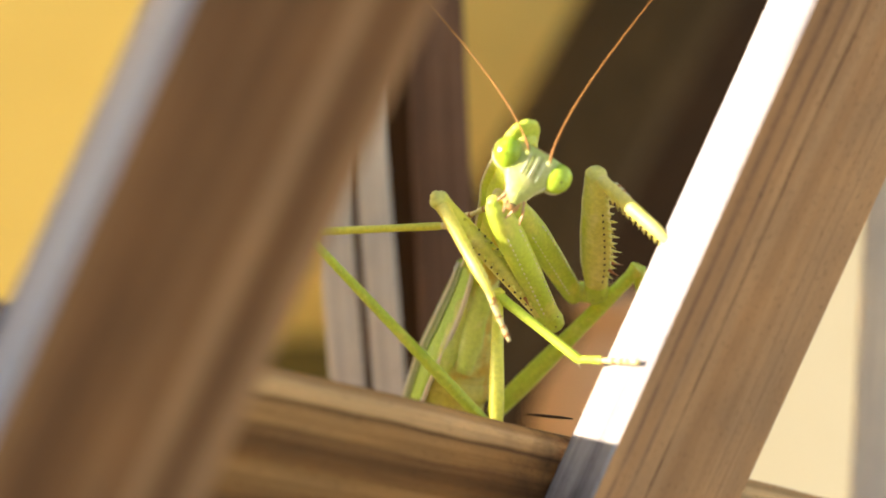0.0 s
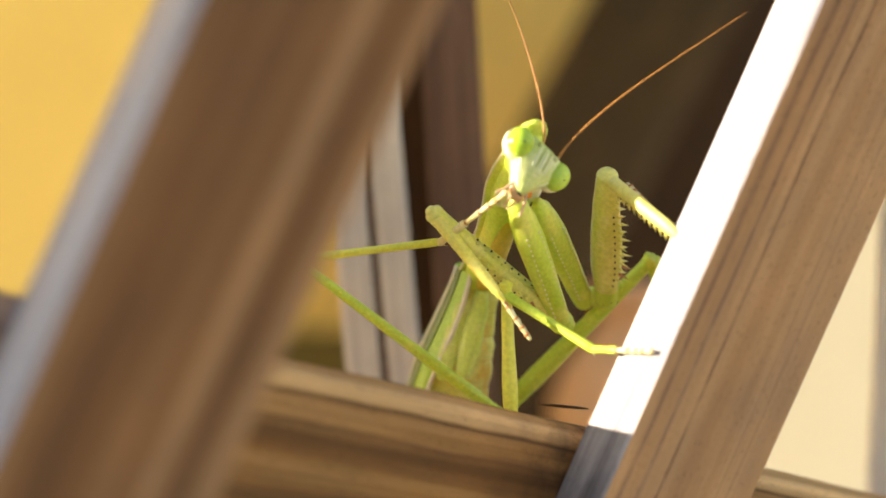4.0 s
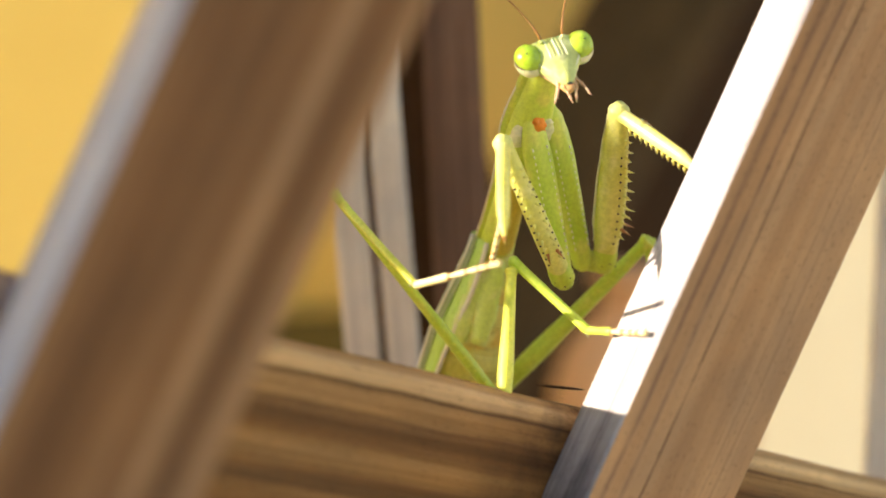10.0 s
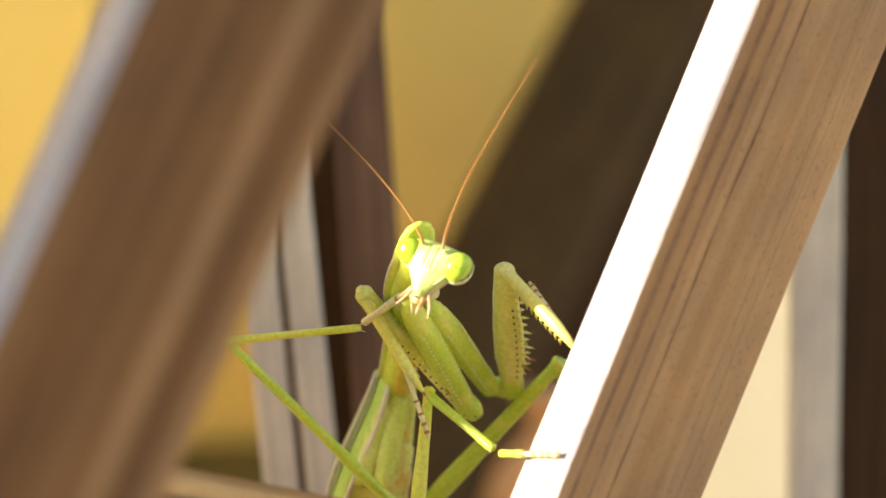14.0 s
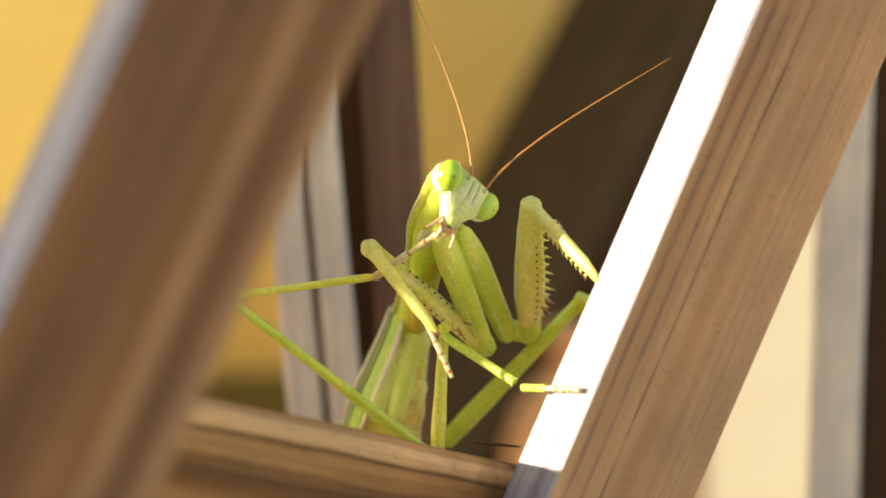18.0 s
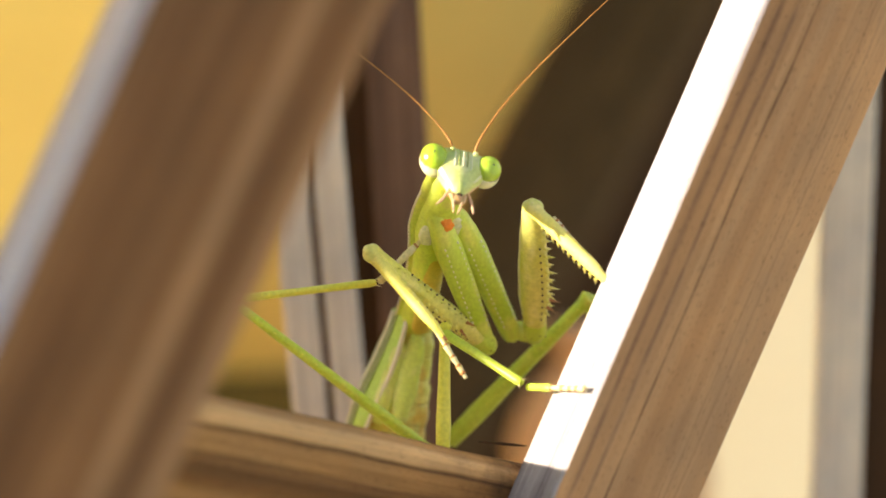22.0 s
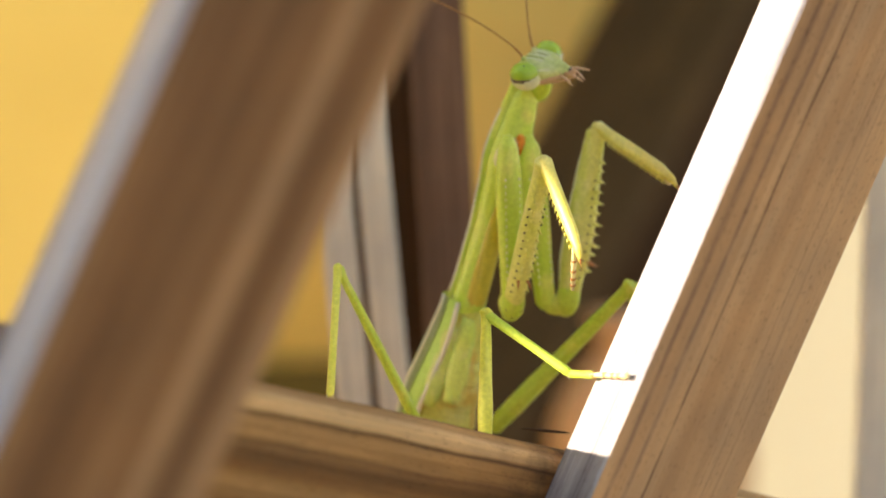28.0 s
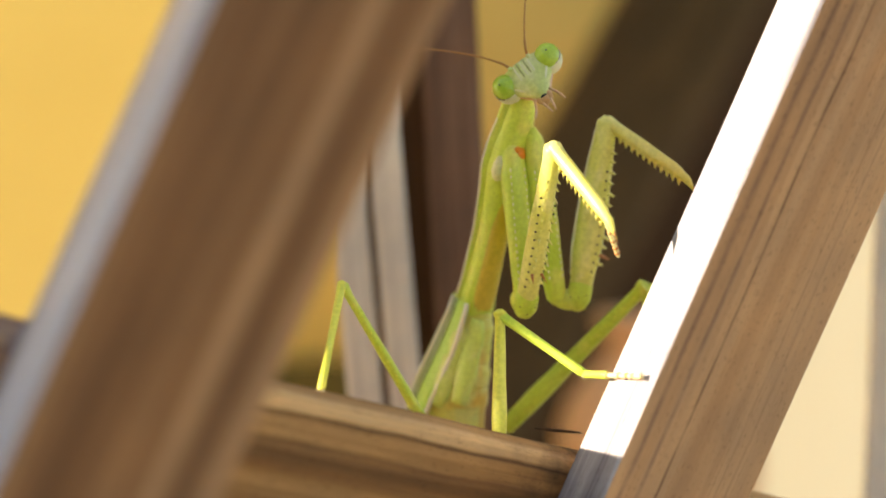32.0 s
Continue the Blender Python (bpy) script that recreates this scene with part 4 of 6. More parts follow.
    walk(antennae[0], bones(
        (0, 8.27, -10.48, 603.82, -2.85, -4.23, 619.97, 18.27, -10.48, 633.82),
        (1, 7.99, -10.42, 603.47, -4.47, -4.12, 619.02, 17.99, -10.42, 633.47),
        (2, 8.52, -10.05, 602.96, 1.84, -4.02, 621.50, 18.52, -10.05, 632.96),
        (3, 8.98, -9.56, 603.12, 5.79, -3.73, 622.52, 18.98, -9.56, 633.12),
        (6, 6.29, -10.33, 605.26, -4.94, -5.10, 620.43, 16.29, -10.33, 635.26),
        (7, 5.88, -10.84, 605.50, -6.42, -5.27, 620.17, 15.88, -10.84, 635.50),
        (9, 6.26, -10.59, 605.61, -3.87, -4.64, 622.23, 16.26, -10.59, 635.61),
        (9.5, 8.09, -7.17, 610.22, -8.36, -1.36, 619.72, 18.09, -7.17, 640.22),
        (10, 8.64, -6.53, 610.99, -5.59, -1.17, 623.72, 18.64, -6.53, 640.99),
        (10.5, 10.61, -6.10, 612.35, -0.51, -0.54, 627.88, 20.61, -6.10, 642.35),
        (11, 8.57, -0.35, 613.42, -6.27, 5.38, 625.35, 18.57, -0.35, 643.42),
        (11.5, 9.21, 4.81, 614.83, -5.00, 10.02, 627.81, 19.21, 4.81, 644.83),
        (12, 9.18, 4.80, 615.23, -5.66, 9.95, 627.71, 19.18, 4.80, 645.23),
        (12.5, 10.20, -0.83, 614.96, -7.15, 4.88, 623.01, 20.20, -0.83, 644.96),
        (13, 8.90, -4.67, 611.69, -7.41, 0.75, 622.72, 19.12, -4.67, 642.33),
        (13.5, 6.29, -9.21, 604.47, -6.48, -3.93, 618.93, 16.29, -9.21, 634.47),
        (16, 7.77, -9.90, 604.19, -4.01, -3.86, 621.02, 17.77, -9.90, 634.19),
        (17.5, 8.11, -9.94, 603.10, 0.32, -3.90, 622.73, 18.11, -9.94, 633.10),
        (18, 8.31, -9.88, 604.44, 2.52, -4.06, 623.29, 18.31, -9.88, 634.44),
        (19, 7.37, -9.87, 605.58, -3.07, -4.05, 622.52, 17.37, -9.87, 635.58),
        (21, 6.44, -8.80, 606.83, -7.66, -3.62, 619.97, 16.44, -8.80, 636.83),
        (23, 6.25, -8.17, 607.63, -8.42, -3.24, 620.03, 16.25, -8.17, 637.63),
        (23.5, 6.73, -5.99, 610.32, -11.16, -0.65, 618.38, 16.80, -5.99, 640.53),
        (24, 7.28, -3.20, 611.54, -10.30, 1.89, 620.53, 17.42, -3.20, 641.96),
        (24.5, 8.49, -3.60, 612.86, -8.67, 2.17, 622.07, 18.49, -3.60, 642.86),
        (25, 8.45, -1.36, 613.61, -8.54, 4.36, 623.26, 18.45, -1.36, 643.61),
        (26, 8.93, 1.40, 613.95, -8.07, 7.22, 623.58, 18.93, 1.40, 643.95),
        (28.5, 9.25, 4.81, 614.97, -7.40, 10.52, 624.87, 19.25, 4.81, 644.97),
        (29, 8.94, 4.85, 614.74, -7.80, 10.55, 624.49, 18.94, 4.85, 644.74),
        (30, 8.43, 4.80, 615.29, -8.48, 10.43, 624.80, 18.43, 4.80, 645.29),
        (31, 8.43, 4.80, 615.29, -8.48, 10.43, 624.80, 18.43, 4.80, 645.29),
        (31.5, 8.27, 4.80, 615.36, -9.01, 10.48, 624.09, 18.27, 4.80, 645.36),
        (32, 6.43, -0.34, 613.49, -12.69, 5.03, 616.24, 16.43, -0.34, 643.49)
    ))
    walk(antennae[1], bones(
        (0, 10.02, -10.23, 602.89, 20.76, -7.42, 619.46, 0.02, -10.23, 632.89),
        (1, 9.28, -9.00, 602.92, 18.93, -7.34, 619.37, -0.72, -9.00, 632.92),
        (2, 9.66, -8.68, 602.05, 22.58, -5.62, 615.82, -0.34, -8.68, 632.05),
        (3, 10.07, -8.43, 601.88, 23.85, -5.21, 615.35, 0.07, -8.43, 631.88),
        (6, 8.14, -10.11, 604.53, 24.97, -15.27, 612.52, -1.86, -10.11, 634.53),
        (7, 7.77, -10.99, 604.84, 23.90, -6.55, 615.10, -2.23, -10.99, 634.84),
        (9, 7.99, -10.96, 604.69, 24.62, -5.83, 614.73, -2.01, -10.96, 634.69),
        (9.5, 10.09, -7.05, 610.32, 24.63, -2.51, 622.91, 0.09, -7.05, 640.32),
        (10, 10.52, -6.11, 611.53, 16.29, -1.62, 630.18, 0.52, -6.11, 641.53),
        (10.5, 12.06, -4.87, 612.97, 12.97, -0.23, 632.19, 2.06, -4.87, 642.97),
        (11, 9.82, 0.97, 614.26, 10.39, 5.60, 633.46, -0.18, 0.97, 644.26),
        (11.5, 10.15, 6.38, 615.64, 8.95, 10.19, 635.03, 0.15, 6.38, 645.64),
        (12, 10.11, 6.22, 616.29, 14.03, 9.32, 635.75, 0.11, 6.22, 646.29),
        (12.5, 11.60, 0.46, 615.58, 10.66, 3.81, 635.20, 1.60, 0.46, 645.58),
        (13, 10.90, -5.07, 611.62, 17.87, -1.10, 630.84, 0.68, -5.07, 642.26),
        (13.5, 7.91, -10.26, 603.95, 15.99, -5.98, 621.73, -2.09, -10.26, 633.95),
        (16, 9.27, -8.91, 603.31, 23.35, -9.62, 616.40, -0.73, -8.91, 633.31),
        (17.5, 9.42, -8.70, 602.24, 24.07, -6.37, 614.74, -0.58, -8.70, 632.24),
        (18, 9.62, -8.81, 603.36, 24.48, -6.12, 613.86, -0.38, -8.81, 633.36),
        (19, 9.21, -9.51, 604.88, 25.39, -9.21, 615.19, -0.79, -9.51, 634.88),
        (21, 8.36, -8.43, 606.37, 21.18, -4.64, 621.87, -1.64, -8.43, 636.37),
        (23, 8.19, -7.92, 607.25, 22.01, -4.29, 621.69, -1.81, -7.92, 637.25),
        (23.5, 8.60, -5.66, 610.98, 17.68, -1.88, 628.61, -1.47, -5.66, 641.19),
        (24, 9.16, -2.79, 612.20, 18.60, 0.64, 629.94, -0.98, -2.79, 642.61),
        (24.5, 9.59, -2.15, 613.68, 11.02, 1.83, 633.39, -0.41, -2.15, 643.68),
        (25, 9.41, 0.17, 614.46, 11.74, 4.10, 634.11, -0.59, 0.17, 644.46),
        (26, 9.85, 2.92, 614.88, 11.52, 6.99, 634.59, -0.15, 2.92, 644.88),
        (28.5, 10.31, 6.17, 615.99, 10.68, 10.36, 635.70, 0.31, 6.17, 645.99),
        (29, 10.00, 6.21, 615.76, 10.82, 10.38, 635.45, -0.00, 6.21, 645.76),
        (30, 9.49, 6.16, 616.31, 8.65, 10.36, 636.06, -0.51, 6.16, 646.31),
        (31, 9.49, 6.16, 616.31, 8.65, 10.36, 636.06, -0.51, 6.16, 646.31),
        (31.5, 9.33, 6.16, 616.38, 8.83, 10.35, 636.15, -0.67, 6.16, 646.38),
        (32, 8.02, -0.54, 614.69, 10.61, 3.42, 634.38, -1.98, -0.54, 644.69)
    ))
    walk(coxa_a, bones(
        (0, 6.18, -7.56, 598.34, 11.10, 1.28, 589.26, -2.82, 22.44, 598.34),
        (1, 6.33, -7.55, 597.56, 10.49, 2.09, 588.93, -2.67, 22.45, 597.56),
        (2, 6.65, -7.35, 597.41, 10.57, 2.15, 588.50, -2.35, 22.65, 597.41),
        (3, 7.00, -7.05, 597.22, 10.74, 2.29, 588.07, -2.00, 22.95, 597.22),
        (6, 6.28, -4.81, 599.09, 10.83, 2.10, 588.30, -2.72, 25.19, 599.09),
        (7, 6.18, -4.92, 599.40, 10.79, 2.04, 588.64, -2.82, 25.08, 599.40),
        (8, 6.20, -4.69, 599.44, 11.03, 2.09, 588.62, -2.80, 25.31, 599.44),
        (9, 6.42, -4.71, 599.40, 11.00, 1.86, 588.33, -2.58, 25.29, 599.40),
        (9.5, 7.63, -2.46, 602.83, 11.00, 0.27, 589.86, -1.37, 27.54, 602.83),
        (10, 8.21, -2.11, 603.60, 11.13, 0.80, 590.57, -0.79, 27.89, 603.60),
        (10.5, 9.01, -1.63, 604.00, 11.70, 1.34, 590.97, 0.01, 28.37, 604.00),
        (11, 7.21, 2.56, 604.41, 9.15, 1.59, 590.96, -1.79, 32.56, 604.41),
        (11.5, 7.86, 6.40, 604.92, 9.05, 5.56, 591.39, -1.14, 36.40, 604.92),
        (12, 7.92, 6.40, 605.61, 9.18, 5.57, 592.04, -1.08, 36.40, 605.61),
        (12.5, 8.60, 2.03, 606.27, 10.58, 2.86, 592.75, -0.40, 32.03, 606.27),
        (13, 8.37, 0.22, 604.99, 10.91, 0.88, 591.97, -0.76, 27.22, 604.89),
        (13.5, 6.04, -4.27, 598.20, 11.00, 4.99, 589.58, -2.96, 25.73, 598.20),
        (16, 5.59, -4.21, 598.15, 9.88, 5.39, 589.53, -3.41, 25.79, 598.15),
        (17.5, 6.39, -4.10, 598.69, 10.09, 5.29, 589.56, -2.61, 25.90, 598.69),
        (18, 6.21, -4.21, 598.77, 9.94, 4.96, 589.39, -2.79, 25.79, 598.77),
        (19, 5.71, -4.15, 599.70, 9.91, 4.21, 589.72, -3.29, 25.85, 599.70),
        (21, 5.57, -3.91, 600.10, 9.76, 3.89, 589.68, -3.43, 26.09, 600.10),
        (23, 5.22, -3.71, 600.62, 9.38, 3.13, 589.46, -3.78, 26.29, 600.62),
        (23.5, 6.28, -2.82, 602.90, 9.54, 1.26, 590.13, -2.72, 27.18, 602.90),
        (24, 6.67, -1.39, 603.63, 8.87, 1.59, 590.31, -2.33, 28.61, 603.63),
        (24.5, 7.27, 0.18, 604.25, 9.29, 4.11, 591.15, -1.73, 30.18, 604.25),
        (25, 7.25, 1.83, 604.44, 8.52, 5.70, 591.20, -1.75, 31.83, 604.44),
        (26, 7.66, 3.94, 604.73, 8.31, 6.92, 591.17, -1.34, 33.94, 604.73),
        (28.5, 7.82, 3.42, 605.27, 8.17, 5.65, 591.58, -1.18, 33.42, 605.27),
        (29, 7.52, 3.44, 605.08, 8.21, 6.61, 591.59, -1.48, 33.44, 605.08),
        (30, 7.16, 3.41, 605.68, 7.78, 4.00, 591.79, -1.84, 33.41, 605.68),
        (31, 7.16, 3.41, 605.68, 7.78, 4.00, 591.79, -1.84, 33.41, 605.68),
        (31.5, 7.03, 3.41, 605.80, 7.74, 2.65, 591.92, -1.97, 33.41, 605.80),
        (32, 6.81, 2.09, 605.89, 8.01, 1.55, 592.04, -2.19, 32.09, 605.89)
    ))
    walk(femur_a, bones(
        (0, 11.10, 1.28, 589.26, 1.04, -5.82, 599.77, 9.25, -30.31, 592.18),
        (1, 10.49, 2.09, 588.93, 0.72, -5.66, 599.25, 9.47, -29.07, 591.40),
        (2, 10.57, 2.15, 588.50, 0.16, -5.54, 598.25, 9.26, -30.26, 591.32),
        (3, 10.74, 2.29, 588.07, -0.38, -4.07, 597.98, 9.28, -27.41, 590.73),
        (6, 10.83, 2.10, 588.30, -0.81, -4.35, 597.52, 9.08, -29.09, 591.29),
        (7, 10.79, 2.04, 588.64, -0.90, -4.79, 597.55, 9.02, -29.57, 591.38),
        (8, 11.03, 2.09, 588.62, -0.84, -4.76, 597.37, 9.24, -29.70, 591.39),
        (9, 11.00, 1.86, 588.33, -1.06, -4.35, 597.30, 9.51, -28.12, 591.00),
        (9.5, 11.00, 0.27, 589.86, -0.08, -6.45, 599.67, 8.43, -28.58, 591.17),
        (10, 11.13, 0.80, 590.57, 5.44, -8.93, 602.25, 9.16, -35.77, 595.19),
        (10.5, 11.70, 1.34, 590.97, 6.67, -8.45, 602.86, 10.21, -34.98, 595.55),
        (11, 9.15, 1.59, 590.96, 6.92, -8.59, 603.37, 13.07, -34.73, 596.03),
        (11.5, 9.05, 5.56, 591.39, 9.52, -4.33, 604.25, 16.36, -30.90, 597.52),
        (12, 9.18, 5.57, 592.04, 10.71, -3.60, 605.37, 17.48, -31.55, 600.39),
        (12.5, 10.58, 2.86, 592.75, 9.13, -5.75, 606.47, 13.70, -34.76, 602.59),
        (13, 10.91, 0.88, 591.97, 1.55, -8.86, 600.87, 4.87, -30.11, 591.09),
        (13.5, 11.00, 4.99, 589.58, 1.32, -2.29, 600.39, 9.71, -24.05, 591.72),
        (16, 9.88, 5.39, 589.53, 0.50, -3.96, 598.83, 9.33, -28.24, 591.45),
        (17.5, 10.09, 5.29, 589.56, 0.14, -3.68, 598.63, 9.14, -28.15, 591.47),
        (18, 9.94, 4.96, 589.39, -0.29, -3.78, 598.46, 9.00, -28.34, 591.53),
        (19, 9.91, 4.21, 589.72, -0.15, -5.25, 598.26, 9.20, -29.90, 591.41),
        (21, 9.76, 3.89, 589.68, -0.42, -5.47, 598.16, 9.08, -29.94, 591.35),
        (23, 9.38, 3.13, 589.46, -0.66, -6.51, 597.85, 9.21, -30.74, 591.15),
        (23.5, 9.54, 1.26, 590.13, 0.75, -9.13, 598.99, 10.10, -32.19, 591.27),
        (24, 8.87, 1.59, 590.31, 4.12, -8.43, 602.28, 7.45, -34.71, 594.55),
        (24.5, 9.29, 4.11, 591.15, 6.72, -6.30, 603.48, 11.30, -32.61, 595.79),
        (25, 8.52, 5.70, 591.20, 8.18, -4.67, 603.90, 14.18, -29.76, 595.55),
        (26, 8.31, 6.92, 591.17, 9.46, -3.61, 603.74, 15.30, -28.23, 595.06),
        (28.5, 8.17, 5.65, 591.58, 10.85, -3.48, 605.02, 17.51, -28.44, 596.77),
        (29, 8.21, 6.61, 591.59, 10.60, -2.83, 604.86, 17.63, -27.05, 596.31),
        (30, 7.78, 4.00, 591.79, 10.26, -4.25, 605.87, 19.08, -28.92, 598.51),
        (31, 7.78, 4.00, 591.79, 10.26, -4.25, 605.87, 19.08, -28.92, 598.51),
        (31.5, 7.74, 2.65, 591.92, 10.14, -5.92, 605.83, 18.89, -30.80, 598.55),
        (32, 8.01, 1.55, 592.04, 10.05, -6.96, 606.04, 18.56, -32.33, 598.88)
    ))
    walk(tibia_a, bones(
        (0, 1.04, -5.82, 599.77, 5.24, -10.31, 592.17, 11.07, -0.72, 585.21),
        (1, 0.72, -5.66, 599.25, 5.47, -9.07, 591.41, 10.53, 0.09, 584.94),
        (2, 0.16, -5.54, 598.25, 5.26, -10.26, 591.33, 10.59, 0.15, 584.53),
        (3, -0.38, -4.07, 597.98, 5.28, -7.41, 590.71, 10.71, 0.29, 584.02),
        (6, -0.81, -4.35, 597.52, 5.09, -9.09, 591.29, 10.84, 0.10, 584.30),
        (7, -0.90, -4.79, 597.55, 5.03, -9.57, 591.37, 10.75, 0.04, 584.60),
        (8, -0.84, -4.76, 597.37, 5.27, -9.70, 591.37, 10.94, 0.09, 584.61),
        (9, -1.06, -4.35, 597.30, 5.55, -8.12, 590.99, 10.91, -0.14, 584.33),
        (9.5, -0.08, -6.45, 599.67, 4.47, -8.58, 591.16, 10.96, -1.73, 585.90),
        (10, 5.44, -8.93, 602.25, 5.25, -15.77, 595.19, 11.14, -1.20, 586.62),
        (10.5, 6.67, -8.45, 602.86, 6.32, -14.98, 595.55, 11.72, -0.66, 586.99),
        (11, 6.92, -8.59, 603.37, 9.22, -14.73, 596.07, 9.17, -0.41, 586.98),
        (11.5, 9.52, -4.33, 604.25, 12.52, -10.90, 597.60, 9.05, 3.56, 587.43),
        (12, 10.71, -3.60, 605.37, 13.75, -11.55, 600.41, 9.33, 3.57, 588.09),
        (12.5, 9.13, -5.75, 606.47, 10.00, -14.76, 602.64, 10.74, 0.86, 588.84),
        (13, 1.55, -8.86, 600.87, 0.98, -10.11, 591.07, 11.02, -1.12, 588.05),
        (13.5, 1.32, -2.29, 600.39, 5.84, -4.05, 591.74, 11.10, 2.99, 585.72),
        (16, 0.50, -3.96, 598.83, 5.63, -8.24, 591.45, 9.98, 3.39, 585.60),
        (17.5, 0.14, -3.68, 598.63, 5.43, -8.15, 591.47, 10.19, 3.29, 585.65),
        (18, -0.29, -3.78, 598.46, 5.26, -8.34, 591.54, 10.00, 2.96, 585.49),
        (19, -0.15, -5.25, 598.26, 5.45, -9.90, 591.41, 9.95, 2.21, 585.83),
        (21, -0.42, -5.47, 598.16, 5.32, -9.94, 591.34, 9.79, 1.89, 585.75),
        (23, -0.66, -6.51, 597.85, 5.45, -10.74, 591.15, 9.38, 1.13, 585.55),
        (23.5, 0.75, -9.13, 598.99, 6.35, -12.19, 591.26, 9.60, -0.74, 586.27),
        (24, 4.12, -8.43, 602.28, 3.73, -14.71, 594.60, 9.00, -0.41, 586.53),
        (24.5, 6.72, -6.30, 603.48, 7.66, -12.61, 595.86, 9.47, 2.11, 587.38),
        (25, 8.18, -4.67, 603.90, 10.57, -9.76, 595.64, 8.71, 3.70, 587.46),
        (26, 9.46, -3.61, 603.74, 11.72, -8.23, 595.16, 8.53, 4.92, 587.46),
        (28.5, 10.85, -3.48, 605.02, 13.91, -8.44, 596.90, 8.37, 3.65, 587.87),
        (29, 10.60, -2.83, 604.86, 14.00, -7.05, 596.45, 8.36, 4.61, 587.89),
        (30, 10.26, -4.25, 605.87, 15.48, -8.92, 598.68, 7.96, 2.00, 588.12),
        (31, 10.26, -4.25, 605.87, 15.48, -8.92, 598.68, 7.96, 2.00, 588.12),
        (31.5, 10.14, -5.92, 605.83, 15.28, -10.80, 598.74, 7.89, 0.65, 588.26),
        (32, 10.05, -6.96, 606.04, 14.91, -12.33, 599.12, 8.08, -0.45, 588.40)
    ))
    walk(coxa_b, bones(
        (0, 8.38, -2.56, 598.30, 13.63, 7.33, 591.20, -0.62, 27.44, 598.30),
        (1, 8.53, -2.55, 597.47, 13.25, 7.81, 590.61, -0.47, 27.45, 597.47),
        (2, 8.85, -2.35, 597.31, 13.09, 8.06, 590.16, -0.15, 27.65, 597.31),
        (3, 9.22, -2.05, 597.13, 13.26, 8.28, 589.72, 0.22, 27.95, 597.13),
        (6, 8.33, -2.81, 599.08, 13.14, 5.72, 590.10, -0.67, 27.19, 599.08),
        (7, 8.22, -2.92, 599.40, 13.06, 5.40, 590.23, -0.78, 27.08, 599.40),
        (8, 8.25, -2.69, 599.44, 13.30, 5.17, 589.96, -0.75, 27.31, 599.44),
        (9, 8.47, -2.71, 599.40, 13.04, 5.47, 589.90, -0.53, 27.29, 599.40),
        (9.5, 9.72, -0.46, 602.87, 12.91, 5.64, 591.33, 0.72, 29.54, 602.87),
        (10, 10.31, -0.11, 603.66, 13.21, 5.12, 591.61, 1.31, 29.89, 603.66),
        (10.5, 11.11, 0.37, 604.07, 14.05, 5.54, 592.03, 2.11, 30.37, 604.07),
        (11, 9.24, 2.56, 604.42, 11.19, 5.13, 591.34, 0.24, 32.56, 604.42),
        (11.5, 9.95, 6.40, 604.94, 11.48, 6.69, 591.52, 0.95, 36.40, 604.94),
        (12, 10.01, 6.40, 605.59, 11.59, 5.51, 592.13, 1.01, 36.40, 605.59),
        (12.5, 10.64, 2.03, 606.25, 13.03, 1.07, 592.98, 1.64, 32.03, 606.25),
        (13, 10.50, 2.22, 605.04, 13.80, 5.32, 593.49, 1.33, 29.22, 604.94),
        (13.5, 8.08, -2.27, 598.14, 13.06, 7.99, 591.44, -0.92, 27.73, 598.14),
        (16, 7.62, -2.21, 598.12, 12.79, 7.43, 590.69, -1.38, 27.79, 598.12),
        (17.5, 8.42, -2.10, 598.65, 12.36, 7.83, 590.69, -0.58, 27.90, 598.65),
        (18, 8.25, -2.21, 598.73, 12.29, 7.27, 590.27, -0.75, 27.79, 598.73),
        (19, 7.75, -2.15, 599.68, 12.39, 6.21, 590.36, -1.25, 27.85, 599.68),
        (21, 7.61, -1.91, 600.09, 12.22, 5.93, 590.33, -1.39, 28.09, 600.09),
        (23, 7.27, -1.71, 600.62, 12.37, 5.19, 590.36, -1.73, 28.29, 600.62),
        (23.5, 8.36, -0.82, 602.93, 12.78, 3.62, 590.99, -0.64, 29.18, 602.93),
        (24, 8.76, 0.61, 603.66, 12.18, 5.17, 591.37, -0.24, 30.61, 603.66),
        (24.5, 9.31, 0.18, 604.23, 11.64, 4.16, 591.39, 0.31, 30.18, 604.23),
        (25, 9.32, 1.83, 604.43, 11.43, 5.63, 591.45, 0.32, 31.83, 604.43),
        (26, 9.77, 3.94, 604.71, 11.01, 7.28, 591.41, 0.77, 33.94, 604.71),
        (28.5, 10.06, 6.42, 605.37, 11.47, 7.85, 591.72, 1.06, 36.42, 605.37),
        (29, 9.77, 6.44, 605.17, 11.21, 7.86, 591.52, 0.77, 36.44, 605.17),
        (30, 9.39, 6.41, 605.78, 10.62, 7.83, 592.10, 0.39, 36.41, 605.78),
        (31, 9.39, 6.41, 605.78, 10.62, 7.83, 592.10, 0.39, 36.41, 605.78),
        (31.5, 9.27, 6.41, 605.90, 10.58, 6.94, 592.18, 0.27, 36.41, 605.90),
        (32, 8.89, 2.09, 605.90, 10.99, 4.01, 592.44, -0.11, 32.09, 605.90)
    ))
